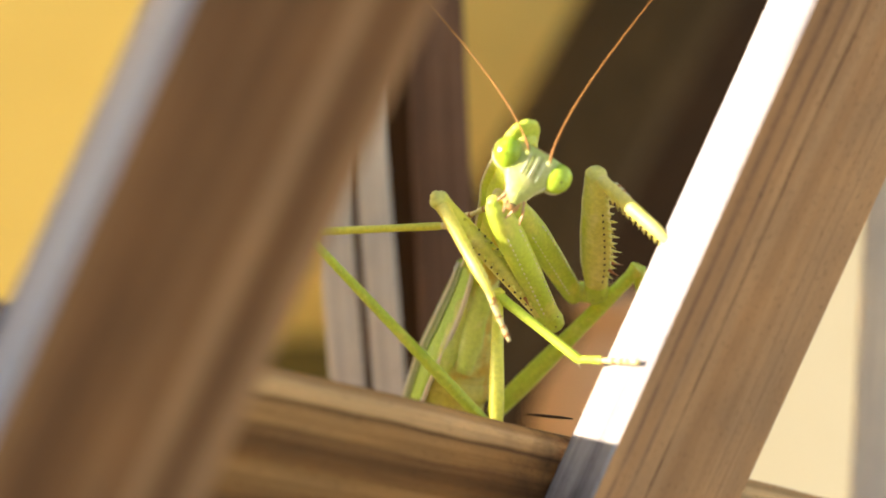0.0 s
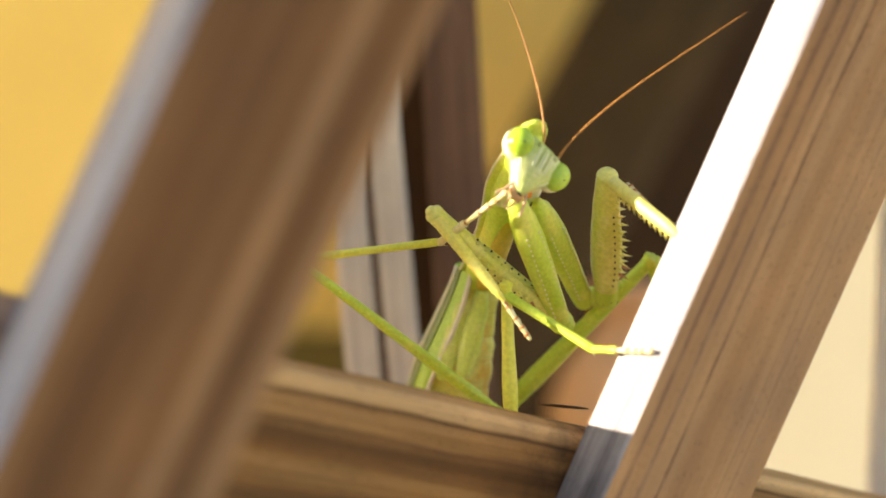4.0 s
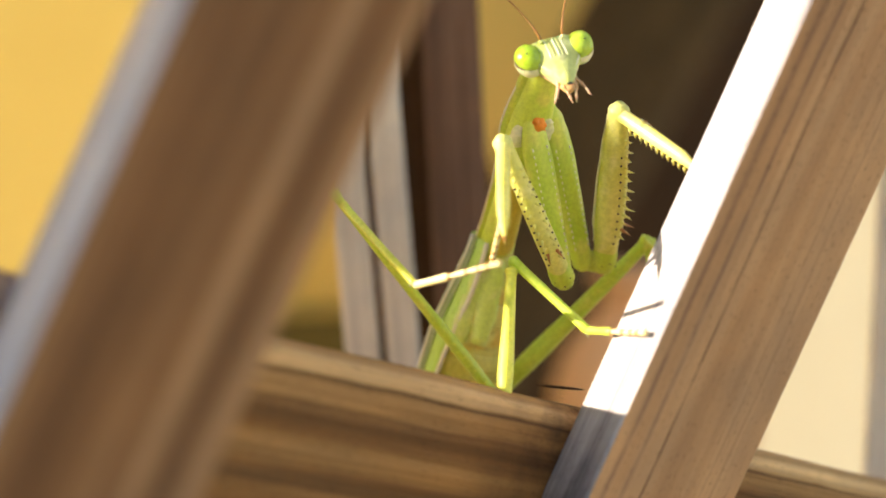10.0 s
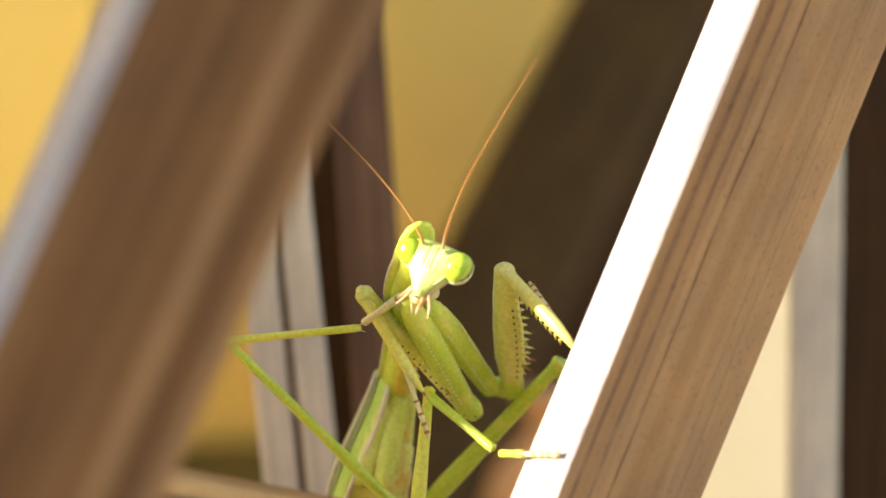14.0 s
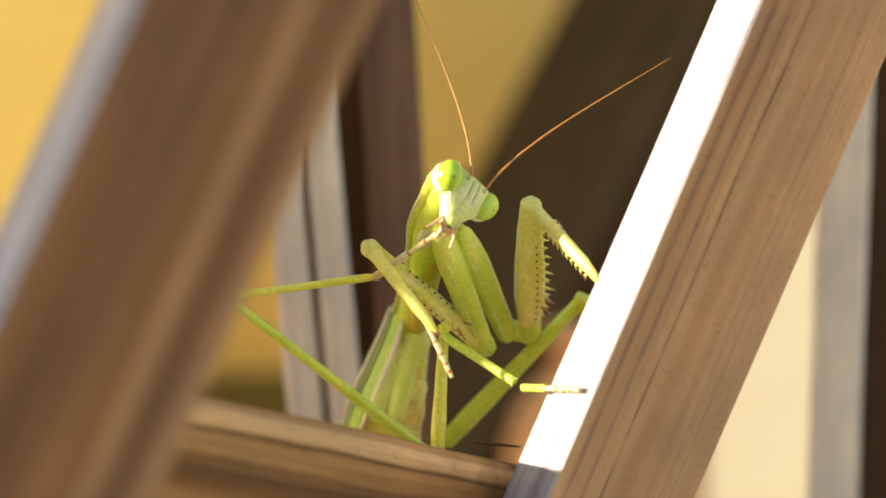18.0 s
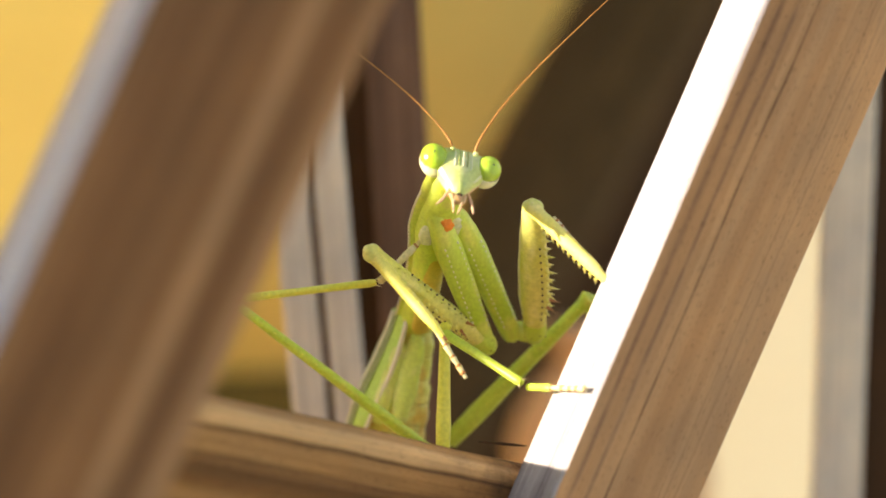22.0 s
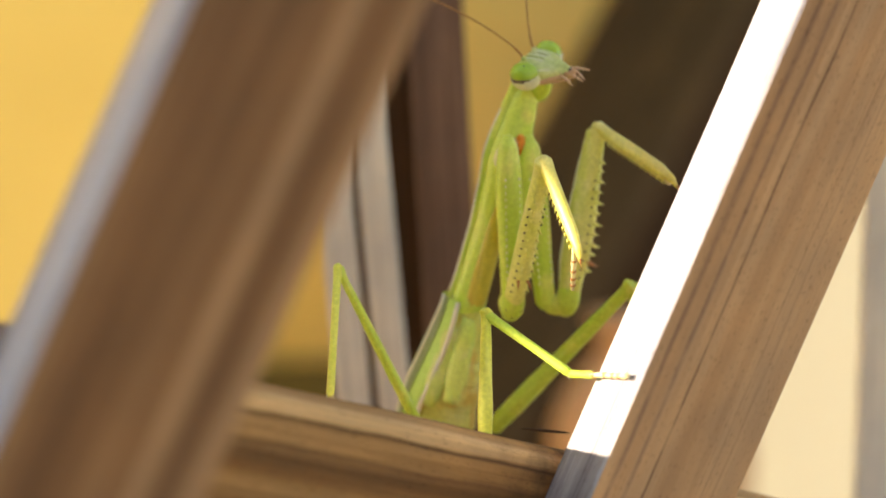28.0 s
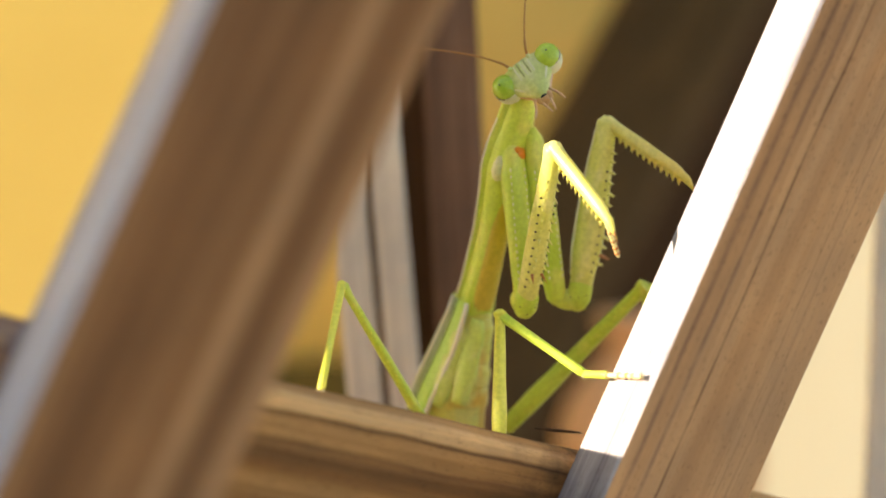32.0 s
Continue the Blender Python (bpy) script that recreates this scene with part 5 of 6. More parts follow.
    walk(femur_b, bones(
        (0, 15.64, 6.43, 591.45, 14.29, -5.69, 601.92, 39.62, -12.40, 596.64),
        (1, 15.26, 6.91, 590.86, 13.54, -5.27, 601.26, 39.23, -12.40, 596.16),
        (2, 15.10, 7.16, 590.42, 13.68, -4.61, 601.26, 39.30, -12.40, 596.24),
        (3, 15.27, 7.38, 589.98, 14.28, -4.12, 601.13, 39.43, -12.40, 596.31),
        (6, 15.15, 4.82, 590.36, 13.86, -7.53, 600.59, 39.07, -12.40, 596.05),
        (7, 15.07, 4.50, 590.49, 13.75, -7.81, 600.79, 39.02, -12.40, 596.14),
        (8, 15.31, 4.27, 590.22, 13.57, -7.89, 600.73, 39.26, -12.40, 596.09),
        (9, 15.06, 4.57, 590.16, 13.57, -7.71, 600.55, 38.99, -12.40, 596.05),
        (9.5, 14.93, 4.74, 591.58, 14.59, -5.81, 603.65, 40.01, -12.40, 598.74),
        (10, 15.31, 5.12, 591.81, 15.56, -3.91, 605.05, 41.28, -11.50, 600.36),
        (10.5, 16.15, 5.54, 592.23, 16.60, -3.44, 605.45, 41.76, -11.50, 600.99),
        (11, 13.29, 5.13, 591.54, 15.81, 3.95, 607.06, 43.62, -1.59, 602.10),
        (11.5, 13.58, 6.69, 591.72, 15.98, 5.30, 607.64, 42.84, -3.64, 603.03),
        (12, 13.69, 5.51, 592.33, 15.57, 4.17, 608.63, 44.18, -2.42, 604.60),
        (12.5, 15.13, 1.07, 593.18, 16.20, -3.32, 608.49, 43.18, -10.01, 603.57),
        (13, 15.90, 5.32, 593.69, 16.05, -3.46, 607.15, 41.55, -11.44, 601.76),
        (13.5, 15.16, 7.99, 591.64, 13.89, -4.02, 602.39, 38.70, -11.31, 595.83),
        (16, 14.85, 6.83, 590.93, 13.09, -4.92, 601.92, 38.56, -12.00, 595.85),
        (17.5, 14.42, 7.23, 590.93, 13.69, -4.26, 602.22, 38.67, -11.56, 595.88),
        (18, 14.35, 6.67, 590.51, 13.73, -4.57, 602.07, 38.47, -12.10, 595.73),
        (19, 14.44, 5.61, 590.60, 13.39, -5.88, 601.94, 38.28, -12.10, 595.75),
        (21, 14.27, 5.33, 590.57, 13.44, -6.18, 601.87, 38.62, -12.10, 595.70),
        (23, 14.42, 4.59, 590.60, 12.86, -6.67, 602.19, 38.81, -12.10, 595.69),
        (23.5, 14.88, 3.62, 591.19, 14.22, -5.63, 604.51, 39.48, -11.50, 597.56),
        (24, 14.28, 5.17, 591.57, 14.81, -2.49, 605.81, 40.52, -8.96, 599.13),
        (24.5, 13.74, 4.16, 591.59, 15.98, -1.21, 606.57, 41.46, -8.49, 600.28),
        (25, 13.53, 5.63, 591.65, 16.87, 4.33, 607.25, 42.39, -3.75, 601.65),
        (26, 13.11, 7.28, 591.61, 16.71, 5.98, 607.16, 43.03, -0.94, 601.22),
        (28.5, 13.57, 7.85, 591.92, 16.04, 6.44, 608.58, 43.19, -0.87, 601.81),
        (29, 13.31, 7.86, 591.72, 15.66, 6.48, 608.43, 42.98, -0.66, 601.61),
        (30, 12.72, 7.83, 592.30, 15.25, 6.35, 608.79, 43.51, 0.08, 602.16),
        (31, 12.72, 7.83, 592.30, 15.25, 6.35, 608.79, 43.51, 0.08, 602.16),
        (31.5, 12.68, 6.94, 592.38, 15.01, 5.47, 608.92, 43.46, -0.41, 602.19),
        (32, 13.09, 4.01, 592.64, 15.51, 2.59, 608.80, 43.31, -2.08, 602.29)
    ))
    walk(tibia_b, bones(
        (0, 14.29, -5.69, 601.92, 19.70, -10.40, 596.67, 14.28, 4.43, 587.27),
        (1, 13.54, -5.27, 601.26, 19.36, -10.40, 596.14, 13.99, 4.91, 586.68),
        (2, 13.68, -4.61, 601.26, 19.44, -10.40, 596.21, 13.83, 5.16, 586.23),
        (3, 14.28, -4.12, 601.13, 19.54, -10.40, 596.35, 13.94, 5.38, 585.81),
        (6, 13.86, -7.53, 600.59, 19.20, -10.40, 596.05, 13.87, 2.82, 586.18),
        (7, 13.75, -7.81, 600.79, 19.17, -10.40, 596.19, 13.76, 2.50, 586.34),
        (8, 13.57, -7.89, 600.73, 19.51, -10.40, 596.18, 14.04, 2.27, 586.12),
        (9, 13.57, -7.71, 600.55, 19.26, -10.40, 596.14, 13.81, 2.57, 586.07),
        (9.5, 14.59, -5.81, 603.65, 20.29, -10.40, 598.81, 13.70, 2.74, 587.49),
        (10, 15.56, -3.91, 605.05, 21.40, -9.50, 600.44, 14.04, 3.12, 587.69),
        (10.5, 16.60, -3.44, 605.45, 21.87, -9.50, 601.06, 14.88, 3.54, 588.08),
        (11, 15.81, 3.95, 607.06, 23.59, 0.41, 602.21, 11.89, 3.13, 587.39),
        (11.5, 15.98, 5.30, 607.64, 22.62, -1.64, 603.62, 12.13, 4.69, 587.59),
        (12, 15.57, 4.17, 608.63, 24.49, -0.42, 605.22, 12.18, 3.51, 588.18),
        (12.5, 16.20, -3.32, 608.49, 23.39, -8.01, 603.60, 13.95, -0.93, 589.06),
        (13, 16.05, -3.46, 607.15, 21.87, -9.44, 601.80, 14.79, 3.32, 589.59),
        (13.5, 13.89, -4.02, 602.39, 19.10, -9.31, 595.82, 14.15, 5.99, 587.52),
        (16, 13.09, -4.92, 601.92, 19.12, -10.00, 595.93, 13.81, 4.83, 586.85),
        (17.5, 13.69, -4.26, 602.22, 19.23, -9.56, 595.94, 13.40, 5.23, 586.87),
        (18, 13.73, -4.57, 602.07, 19.02, -10.10, 595.81, 13.31, 4.67, 586.47),
        (19, 13.39, -5.88, 601.94, 18.79, -10.10, 595.84, 13.40, 3.61, 586.58),
        (21, 13.44, -6.18, 601.87, 19.11, -10.10, 595.80, 13.20, 3.33, 586.53),
        (23, 12.86, -6.67, 602.19, 19.31, -10.10, 595.81, 13.33, 2.59, 586.61),
        (23.5, 14.22, -5.63, 604.51, 19.87, -9.50, 597.67, 13.79, 1.62, 587.22),
        (24, 14.81, -2.49, 605.81, 20.92, -6.96, 599.28, 13.17, 3.17, 587.62),
        (24.5, 15.98, -1.21, 606.57, 21.86, -6.49, 600.45, 12.61, 2.16, 587.67),
        (25, 16.87, 4.33, 607.25, 22.70, -1.75, 601.89, 12.28, 3.63, 587.77),
        (26, 16.71, 5.98, 607.16, 23.35, 1.06, 601.49, 11.86, 5.28, 587.76),
        (28.5, 16.04, 6.44, 608.58, 23.79, 1.13, 602.85, 12.07, 5.85, 588.04),
        (29, 15.66, 6.48, 608.43, 23.55, 1.34, 602.70, 11.77, 5.86, 587.86),
        (30, 15.25, 6.35, 608.79, 23.75, 2.08, 603.05, 11.53, 5.83, 588.45),
        (31, 15.25, 6.35, 608.79, 23.75, 2.08, 603.05, 11.53, 5.83, 588.45),
        (31.5, 15.01, 5.47, 608.92, 23.67, 1.59, 603.11, 11.45, 4.94, 588.54),
        (32, 15.51, 2.59, 608.80, 23.63, -0.08, 602.82, 11.75, 2.01, 588.83)
    ))
    walk(tarsus_a, bones(
        (0, 4.39, -9.41, 593.69, 6.83, -10.02, 588.25, 4.39, -39.41, 596.69),
        (1, 4.52, -8.39, 592.98, 6.94, -9.02, 587.53, 4.52, -38.39, 595.98),
        (2, 4.24, -9.31, 592.71, 7.08, -9.97, 587.47, 4.24, -39.31, 595.71),
        (3, 4.16, -6.74, 592.17, 7.33, -7.40, 587.13, 4.16, -36.74, 595.17),
        (6, 3.91, -8.14, 592.54, 7.53, -8.79, 587.80, 3.91, -38.14, 595.54),
        (7, 3.84, -8.62, 592.60, 7.41, -9.27, 587.80, 3.84, -38.62, 595.60),
        (8, 4.05, -8.71, 592.57, 7.70, -9.36, 587.79, 4.05, -38.71, 595.57),
        (9, 4.23, -7.36, 592.26, 7.81, -8.02, 587.43, 4.23, -37.36, 595.26),
        (9.5, 3.56, -8.16, 592.87, 4.10, -4.13, 588.42, 3.56, -38.16, 595.87),
        (10, 5.29, -14.41, 596.61, 4.52, -10.15, 592.41, 5.29, -44.41, 599.61),
        (10.5, 6.39, -13.68, 597.01, 5.67, -9.25, 593.00, 6.39, -43.68, 600.01),
        (11, 8.76, -13.50, 597.52, 8.17, -9.25, 593.31, 8.76, -43.50, 600.52),
        (11.5, 11.92, -9.59, 598.93, 12.04, -4.98, 595.07, 11.92, -39.59, 601.93),
        (12, 13.14, -9.96, 601.39, 13.80, -5.06, 598.00, 13.14, -39.96, 604.39),
        (12.5, 9.82, -12.96, 603.41, 9.45, -7.63, 600.65, 9.82, -42.96, 606.41),
        (13, 1.10, -9.86, 593.03, -0.85, -6.67, 588.25, 1.10, -39.86, 596.03),
        (13.5, 4.94, -3.70, 593.48, 6.37, -4.29, 587.61, 4.94, -33.70, 596.48),
        (16, 4.60, -7.38, 592.92, 6.90, -8.03, 587.33, 4.60, -37.38, 595.92),
        (17.5, 4.37, -7.26, 592.89, 6.87, -7.91, 587.40, 4.37, -37.26, 595.89),
        (18, 4.15, -7.42, 592.92, 6.71, -8.08, 587.43, 4.15, -37.42, 595.92),
        (19, 4.32, -8.97, 592.77, 7.17, -9.63, 587.42, 4.32, -38.97, 595.77),
        (21, 4.17, -9.05, 592.71, 7.31, -9.70, 587.52, 4.17, -39.05, 595.71),
        (23, 4.23, -9.89, 592.48, 7.50, -10.55, 587.36, 4.23, -39.89, 595.48),
        (23.5, 5.23, -11.58, 592.81, 6.78, -12.24, 586.93, 5.23, -41.58, 595.81),
        (24, 3.80, -13.45, 596.14, 3.09, -8.88, 592.22, 3.80, -43.45, 599.14),
        (24.5, 7.47, -11.35, 597.38, 6.63, -6.97, 593.27, 7.47, -41.35, 600.38),
        (25, 10.09, -8.74, 597.30, 9.62, -4.47, 593.00, 10.09, -38.74, 600.30),
        (26, 11.27, -7.31, 596.88, 10.91, -3.78, 591.92, 11.27, -37.31, 599.88),
        (28.5, 13.30, -7.45, 598.52, 13.55, -3.63, 593.81, 13.30, -37.45, 601.52),
        (29, 13.32, -6.20, 598.14, 13.90, -2.36, 593.47, 13.32, -36.20, 601.14),
        (30, 14.44, -7.98, 600.12, 16.23, -3.59, 596.39, 14.44, -37.98, 603.12),
        (31, 14.44, -7.98, 600.12, 16.23, -3.59, 596.39, 14.44, -37.98, 603.12),
        (31.5, 14.25, -9.82, 600.15, 16.05, -5.39, 596.47, 14.25, -39.82, 603.15),
        (32, 13.94, -11.26, 600.50, 15.68, -6.94, 596.64, 13.94, -41.26, 603.50)
    ))
    walk(tarsus_b, bones(
        (0, 18.62, -9.46, 597.73, 15.59, -4.80, 601.84, 18.58, -39.46, 600.70),
        (1, 18.20, -9.37, 597.16, 15.06, -4.59, 601.04, 18.17, -39.37, 600.14),
        (2, 18.28, -9.24, 597.21, 15.30, -4.14, 600.96, 18.25, -39.24, 600.19),
        (3, 18.48, -9.14, 597.32, 15.76, -3.69, 600.92, 18.45, -39.14, 600.30),
        (6, 18.13, -9.83, 596.95, 14.52, -6.07, 601.12, 18.10, -39.83, 599.93),
        (7, 18.08, -9.88, 597.11, 14.40, -6.33, 601.34, 18.05, -39.88, 600.09),
        (8, 18.31, -9.90, 597.08, 14.38, -6.49, 601.15, 18.28, -39.90, 600.06),
        (9, 18.12, -9.86, 597.02, 14.24, -6.26, 601.07, 18.09, -39.86, 600.00),
        (9.5, 19.14, -9.48, 599.77, 15.83, -4.84, 603.70, 19.11, -39.48, 602.75),
        (10, 20.24, -8.38, 601.36, 17.03, -3.26, 604.95, 20.24, -38.38, 604.36),
        (10.5, 20.82, -8.29, 601.93, 17.93, -2.80, 605.44, 20.82, -38.29, 604.93),
        (11, 22.03, 1.12, 603.19, 17.84, 4.78, 606.75, 22.03, -28.88, 606.19),
        (11.5, 21.65, -0.25, 603.94, 18.65, 5.50, 606.88, 21.65, -30.25, 606.94),
        (12, 23.07, 0.49, 605.26, 18.68, 4.80, 607.82, 22.67, -29.51, 608.26),
        (12.5, 21.95, -7.07, 604.58, 18.12, -2.70, 608.18, 21.95, -37.07, 607.58),
        (13, 20.71, -8.24, 602.88, 17.72, -3.08, 606.76, 20.71, -38.24, 605.88),
        (13.5, 18.06, -8.25, 597.13, 15.45, -3.51, 601.76, 18.06, -38.25, 600.13),
        (16, 17.92, -8.99, 597.11, 14.79, -4.38, 601.40, 17.90, -38.99, 600.10),
        (17.5, 18.12, -8.50, 597.19, 15.29, -3.76, 601.64, 18.10, -38.50, 600.18),
        (18, 17.96, -8.99, 597.06, 15.29, -4.09, 601.51, 17.95, -38.99, 600.05),
        (19, 17.71, -9.26, 597.05, 14.70, -4.96, 601.71, 17.70, -39.26, 600.04),
        (21, 17.98, -9.32, 597.01, 14.80, -5.22, 601.64, 17.97, -39.32, 600.00),
        (23, 18.01, -9.41, 597.09, 14.53, -5.76, 601.71, 18.00, -39.41, 600.08),
        (23.5, 18.75, -8.73, 599.04, 15.74, -4.78, 603.97, 18.75, -38.73, 602.04),
        (24, 19.70, -6.07, 600.58, 16.53, -1.83, 605.19, 19.70, -36.07, 603.58),
        (24.5, 20.68, -5.44, 601.67, 17.66, -0.70, 606.03, 20.68, -35.44, 604.67),
        (25, 21.53, -0.54, 602.96, 18.53, 4.69, 606.86, 21.53, -30.54, 605.96),
        (26, 22.02, 2.04, 602.62, 18.53, 6.55, 606.71, 22.02, -27.96, 605.62),
        (28.5, 22.58, 2.19, 603.13, 19.15, 6.94, 607.03, 22.18, -27.81, 606.13),
        (29, 22.31, 2.37, 602.98, 18.79, 7.01, 606.89, 21.91, -27.63, 605.98),
        (30, 22.39, 2.94, 603.48, 18.50, 7.05, 607.39, 22.39, -27.06, 606.48),
        (31, 22.39, 2.94, 603.48, 18.50, 7.05, 607.39, 22.39, -27.06, 606.48),
        (31.5, 22.27, 2.37, 603.55, 18.29, 6.24, 607.51, 22.27, -27.63, 606.55),
        (32, 21.99, 0.46, 603.78, 17.84, 3.59, 607.97, 21.99, -29.54, 606.78)
    ))
    walk(femur_l, bones(
        (0, 5.75, 5.50, 579.13, -11.15, 4.54, 596.77, 5.75, -24.50, 583.63),
        (1, 5.66, 5.50, 579.25, -11.68, 0.93, 595.91, 5.66, -24.50, 583.75),
        (2, 5.62, 5.50, 579.29, -12.12, -2.35, 594.23, 5.62, -24.50, 583.79),
        (3, 5.72, 5.50, 579.05, -12.58, -1.30, 593.85, 5.72, -24.50, 583.55),
        (6, 5.64, 5.50, 579.23, -12.79, -1.29, 593.83, 5.64, -24.50, 583.73),
        (7, 5.61, 5.50, 579.01, -13.12, -0.57, 593.65, 5.61, -24.50, 583.51),
        (8, 5.45, 5.50, 579.02, -13.24, -0.72, 593.81, 5.45, -24.50, 583.52),
        (9, 5.40, 5.50, 578.96, -13.62, 0.21, 593.72, 5.40, -24.50, 583.46),
        (9.5, 5.39, 5.50, 579.09, -10.46, -2.09, 596.32, 5.39, -24.50, 583.59),
        (10, 5.43, 5.50, 579.08, -8.49, -0.23, 596.98, 5.43, -24.50, 583.58),
        (10.5, 5.48, 5.50, 579.08, -8.06, 1.26, 597.94, 5.48, -24.50, 583.58),
        (11, 3.46, 5.50, 573.98, -9.26, 3.41, 594.87, 3.46, -24.50, 578.48),
        (11.5, 3.54, 5.50, 574.15, -8.42, -0.51, 594.70, 3.54, -24.50, 578.65),
        (12, 3.20, 5.50, 574.71, -8.16, 0.18, 595.82, 3.20, -24.50, 579.21),
        (12.5, 3.06, 5.50, 574.68, -7.77, 5.31, 596.84, 3.06, -24.50, 579.18),
        (13, 5.11, 5.50, 579.51, -9.26, -2.13, 597.99, 5.11, -24.50, 584.01),
        (13.5, 4.96, 5.50, 579.52, -11.18, -0.43, 597.21, 4.96, -24.50, 584.02),
        (16, 5.03, 5.50, 579.27, -12.38, -2.66, 594.65, 5.03, -24.50, 583.77),
        (17.5, 4.96, 5.50, 579.26, -12.80, -2.53, 594.35, 4.96, -24.50, 583.76),
        (18, 4.89, 5.50, 579.15, -12.94, -2.45, 594.25, 4.89, -24.50, 583.65),
        (19, 4.90, 5.50, 579.11, -13.05, -2.04, 594.40, 4.90, -24.50, 583.61),
        (21, 4.95, 5.50, 579.07, -13.23, -1.88, 594.12, 4.95, -24.50, 583.57),
        (23, 4.90, 5.50, 579.01, -13.15, -2.83, 593.80, 4.90, -24.50, 583.51),
        (23.5, 4.85, 5.50, 579.10, -11.12, -5.34, 594.54, 4.85, -24.50, 583.60),
        (24, 4.82, 5.50, 579.03, -9.28, -2.50, 595.56, 4.82, -24.50, 583.53),
        (24.5, 4.83, 5.50, 579.08, -8.23, -2.70, 596.27, 4.83, -24.50, 583.58),
        (25, 2.69, 5.50, 573.90, -8.58, -0.57, 595.30, 2.69, -24.50, 578.40),
        (26, 2.65, 5.50, 573.85, -7.99, -0.66, 595.59, 2.65, -24.50, 578.35),
        (28.5, 2.73, 5.50, 573.91, -7.70, -0.71, 595.70, 2.73, -24.50, 578.41),
        (29, 2.75, 5.50, 573.82, -7.80, -1.16, 595.43, 2.75, -24.50, 578.32),
        (30, 2.68, 5.50, 573.89, -8.47, -3.74, 594.16, 2.68, -24.50, 578.39),
        (31, 2.68, 5.50, 573.89, -8.47, -3.74, 594.16, 2.68, -24.50, 578.39),
        (31.5, 2.70, 5.50, 573.82, -8.47, -3.69, 594.12, 2.70, -24.50, 578.32),
        (32, 2.86, 5.50, 573.71, -8.46, -3.33, 594.12, 2.86, -24.50, 578.21)
    ))
    walk(tibia_l, bones(
        (0, -11.15, 4.54, 596.77, 1.48, 1.70, 597.49, -11.15, -25.46, 601.27),
        (1, -11.68, 0.93, 595.91, 1.09, -1.27, 596.62, -11.68, -29.07, 600.41),
        (2, -12.12, -2.35, 594.23, 0.64, -4.10, 595.95, -12.12, -32.35, 598.73),
        (3, -12.58, -1.30, 593.85, 0.28, -2.05, 595.64, -12.58, -31.30, 598.35),
        (6, -12.79, -1.29, 593.83, -0.79, -6.16, 594.92, -12.79, -31.29, 598.33),
        (7, -13.12, -0.57, 593.65, -0.88, -4.91, 594.81, -13.12, -30.57, 598.15),
        (8, -13.24, -0.72, 593.81, -0.68, -4.44, 594.68, -13.24, -30.72, 598.31),
        (9, -13.62, 0.21, 593.72, -1.20, -3.98, 594.60, -13.62, -29.79, 598.22),
        (9.5, -10.46, -2.09, 596.32, -0.96, -10.56, 593.15, -10.46, -32.09, 600.82),
        (10, -8.49, -0.23, 596.98, -1.80, -9.67, 590.47, -8.56, -30.23, 601.62),
        (10.5, -8.06, 1.26, 597.94, -1.55, -6.92, 589.73, -8.12, -28.74, 602.59),
        (11, -9.26, 3.41, 594.87, -2.73, -4.36, 586.65, -9.26, -26.59, 599.37),
        (11.5, -8.42, -0.51, 594.70, -2.49, -4.74, 583.86, -8.42, -30.51, 599.20),
        (12, -8.16, 0.18, 595.82, -2.30, -6.67, 586.32, -8.16, -29.82, 600.32),
        (12.5, -7.77, 5.31, 596.84, 2.48, -1.59, 592.33, -7.77, -24.69, 601.34),
        (13, -9.26, -2.13, 597.99, 3.85, -2.74, 597.19, -9.26, -32.13, 602.49),
        (13.5, -11.18, -0.43, 597.21, 1.78, -2.85, 597.92, -11.18, -30.43, 601.71),
        (16, -12.38, -2.66, 594.65, 0.73, -2.76, 596.20, -12.38, -32.66, 599.15),
        (17.5, -12.80, -2.53, 594.35, 0.31, -2.64, 596.00, -12.80, -32.53, 598.85),
        (18, -12.94, -2.45, 594.25, 0.17, -2.56, 595.97, -12.94, -32.45, 598.75),
        (19, -13.05, -2.04, 594.40, 0.12, -2.10, 595.90, -13.05, -32.04, 598.90),
        (21, -13.23, -1.88, 594.12, -0.08, -1.93, 595.55, -13.23, -31.88, 598.62),
        (23, -13.15, -2.83, 593.80, 0.04, -2.85, 595.39, -13.15, -32.83, 598.30),
        (23.5, -11.12, -5.34, 594.54, -0.15, -12.84, 595.54, -11.12, -35.34, 599.04),
        (24, -9.28, -2.50, 595.56, -2.43, -12.77, 590.39, -9.36, -32.50, 600.19),
        (24.5, -8.23, -2.70, 596.27, -3.85, -12.28, 587.98, -8.31, -32.70, 600.90),
        (25, -8.58, -0.57, 595.30, -4.64, -7.14, 584.45, -8.58, -30.57, 599.80),
        (26, -7.99, -0.66, 595.59, -5.63, -7.11, 584.22, -7.99, -30.66, 600.09),
        (28.5, -7.70, -0.71, 595.70, -8.20, -7.92, 584.62, -7.70, -30.71, 600.20),
        (29, -7.80, -1.16, 595.43, -8.37, -8.91, 584.75, -7.80, -31.16, 599.93),
        (30, -8.47, -3.74, 594.16, -9.47, -13.69, 585.62, -8.47, -33.74, 598.66),
        (31, -8.47, -3.74, 594.16, -9.47, -13.69, 585.62, -8.47, -33.74, 598.66),
        (31.5, -8.47, -3.69, 594.12, -9.46, -13.63, 585.58, -8.47, -33.69, 598.62),
        (32, -8.46, -3.33, 594.12, -9.56, -13.23, 585.53, -8.46, -33.33, 598.62)
    ))
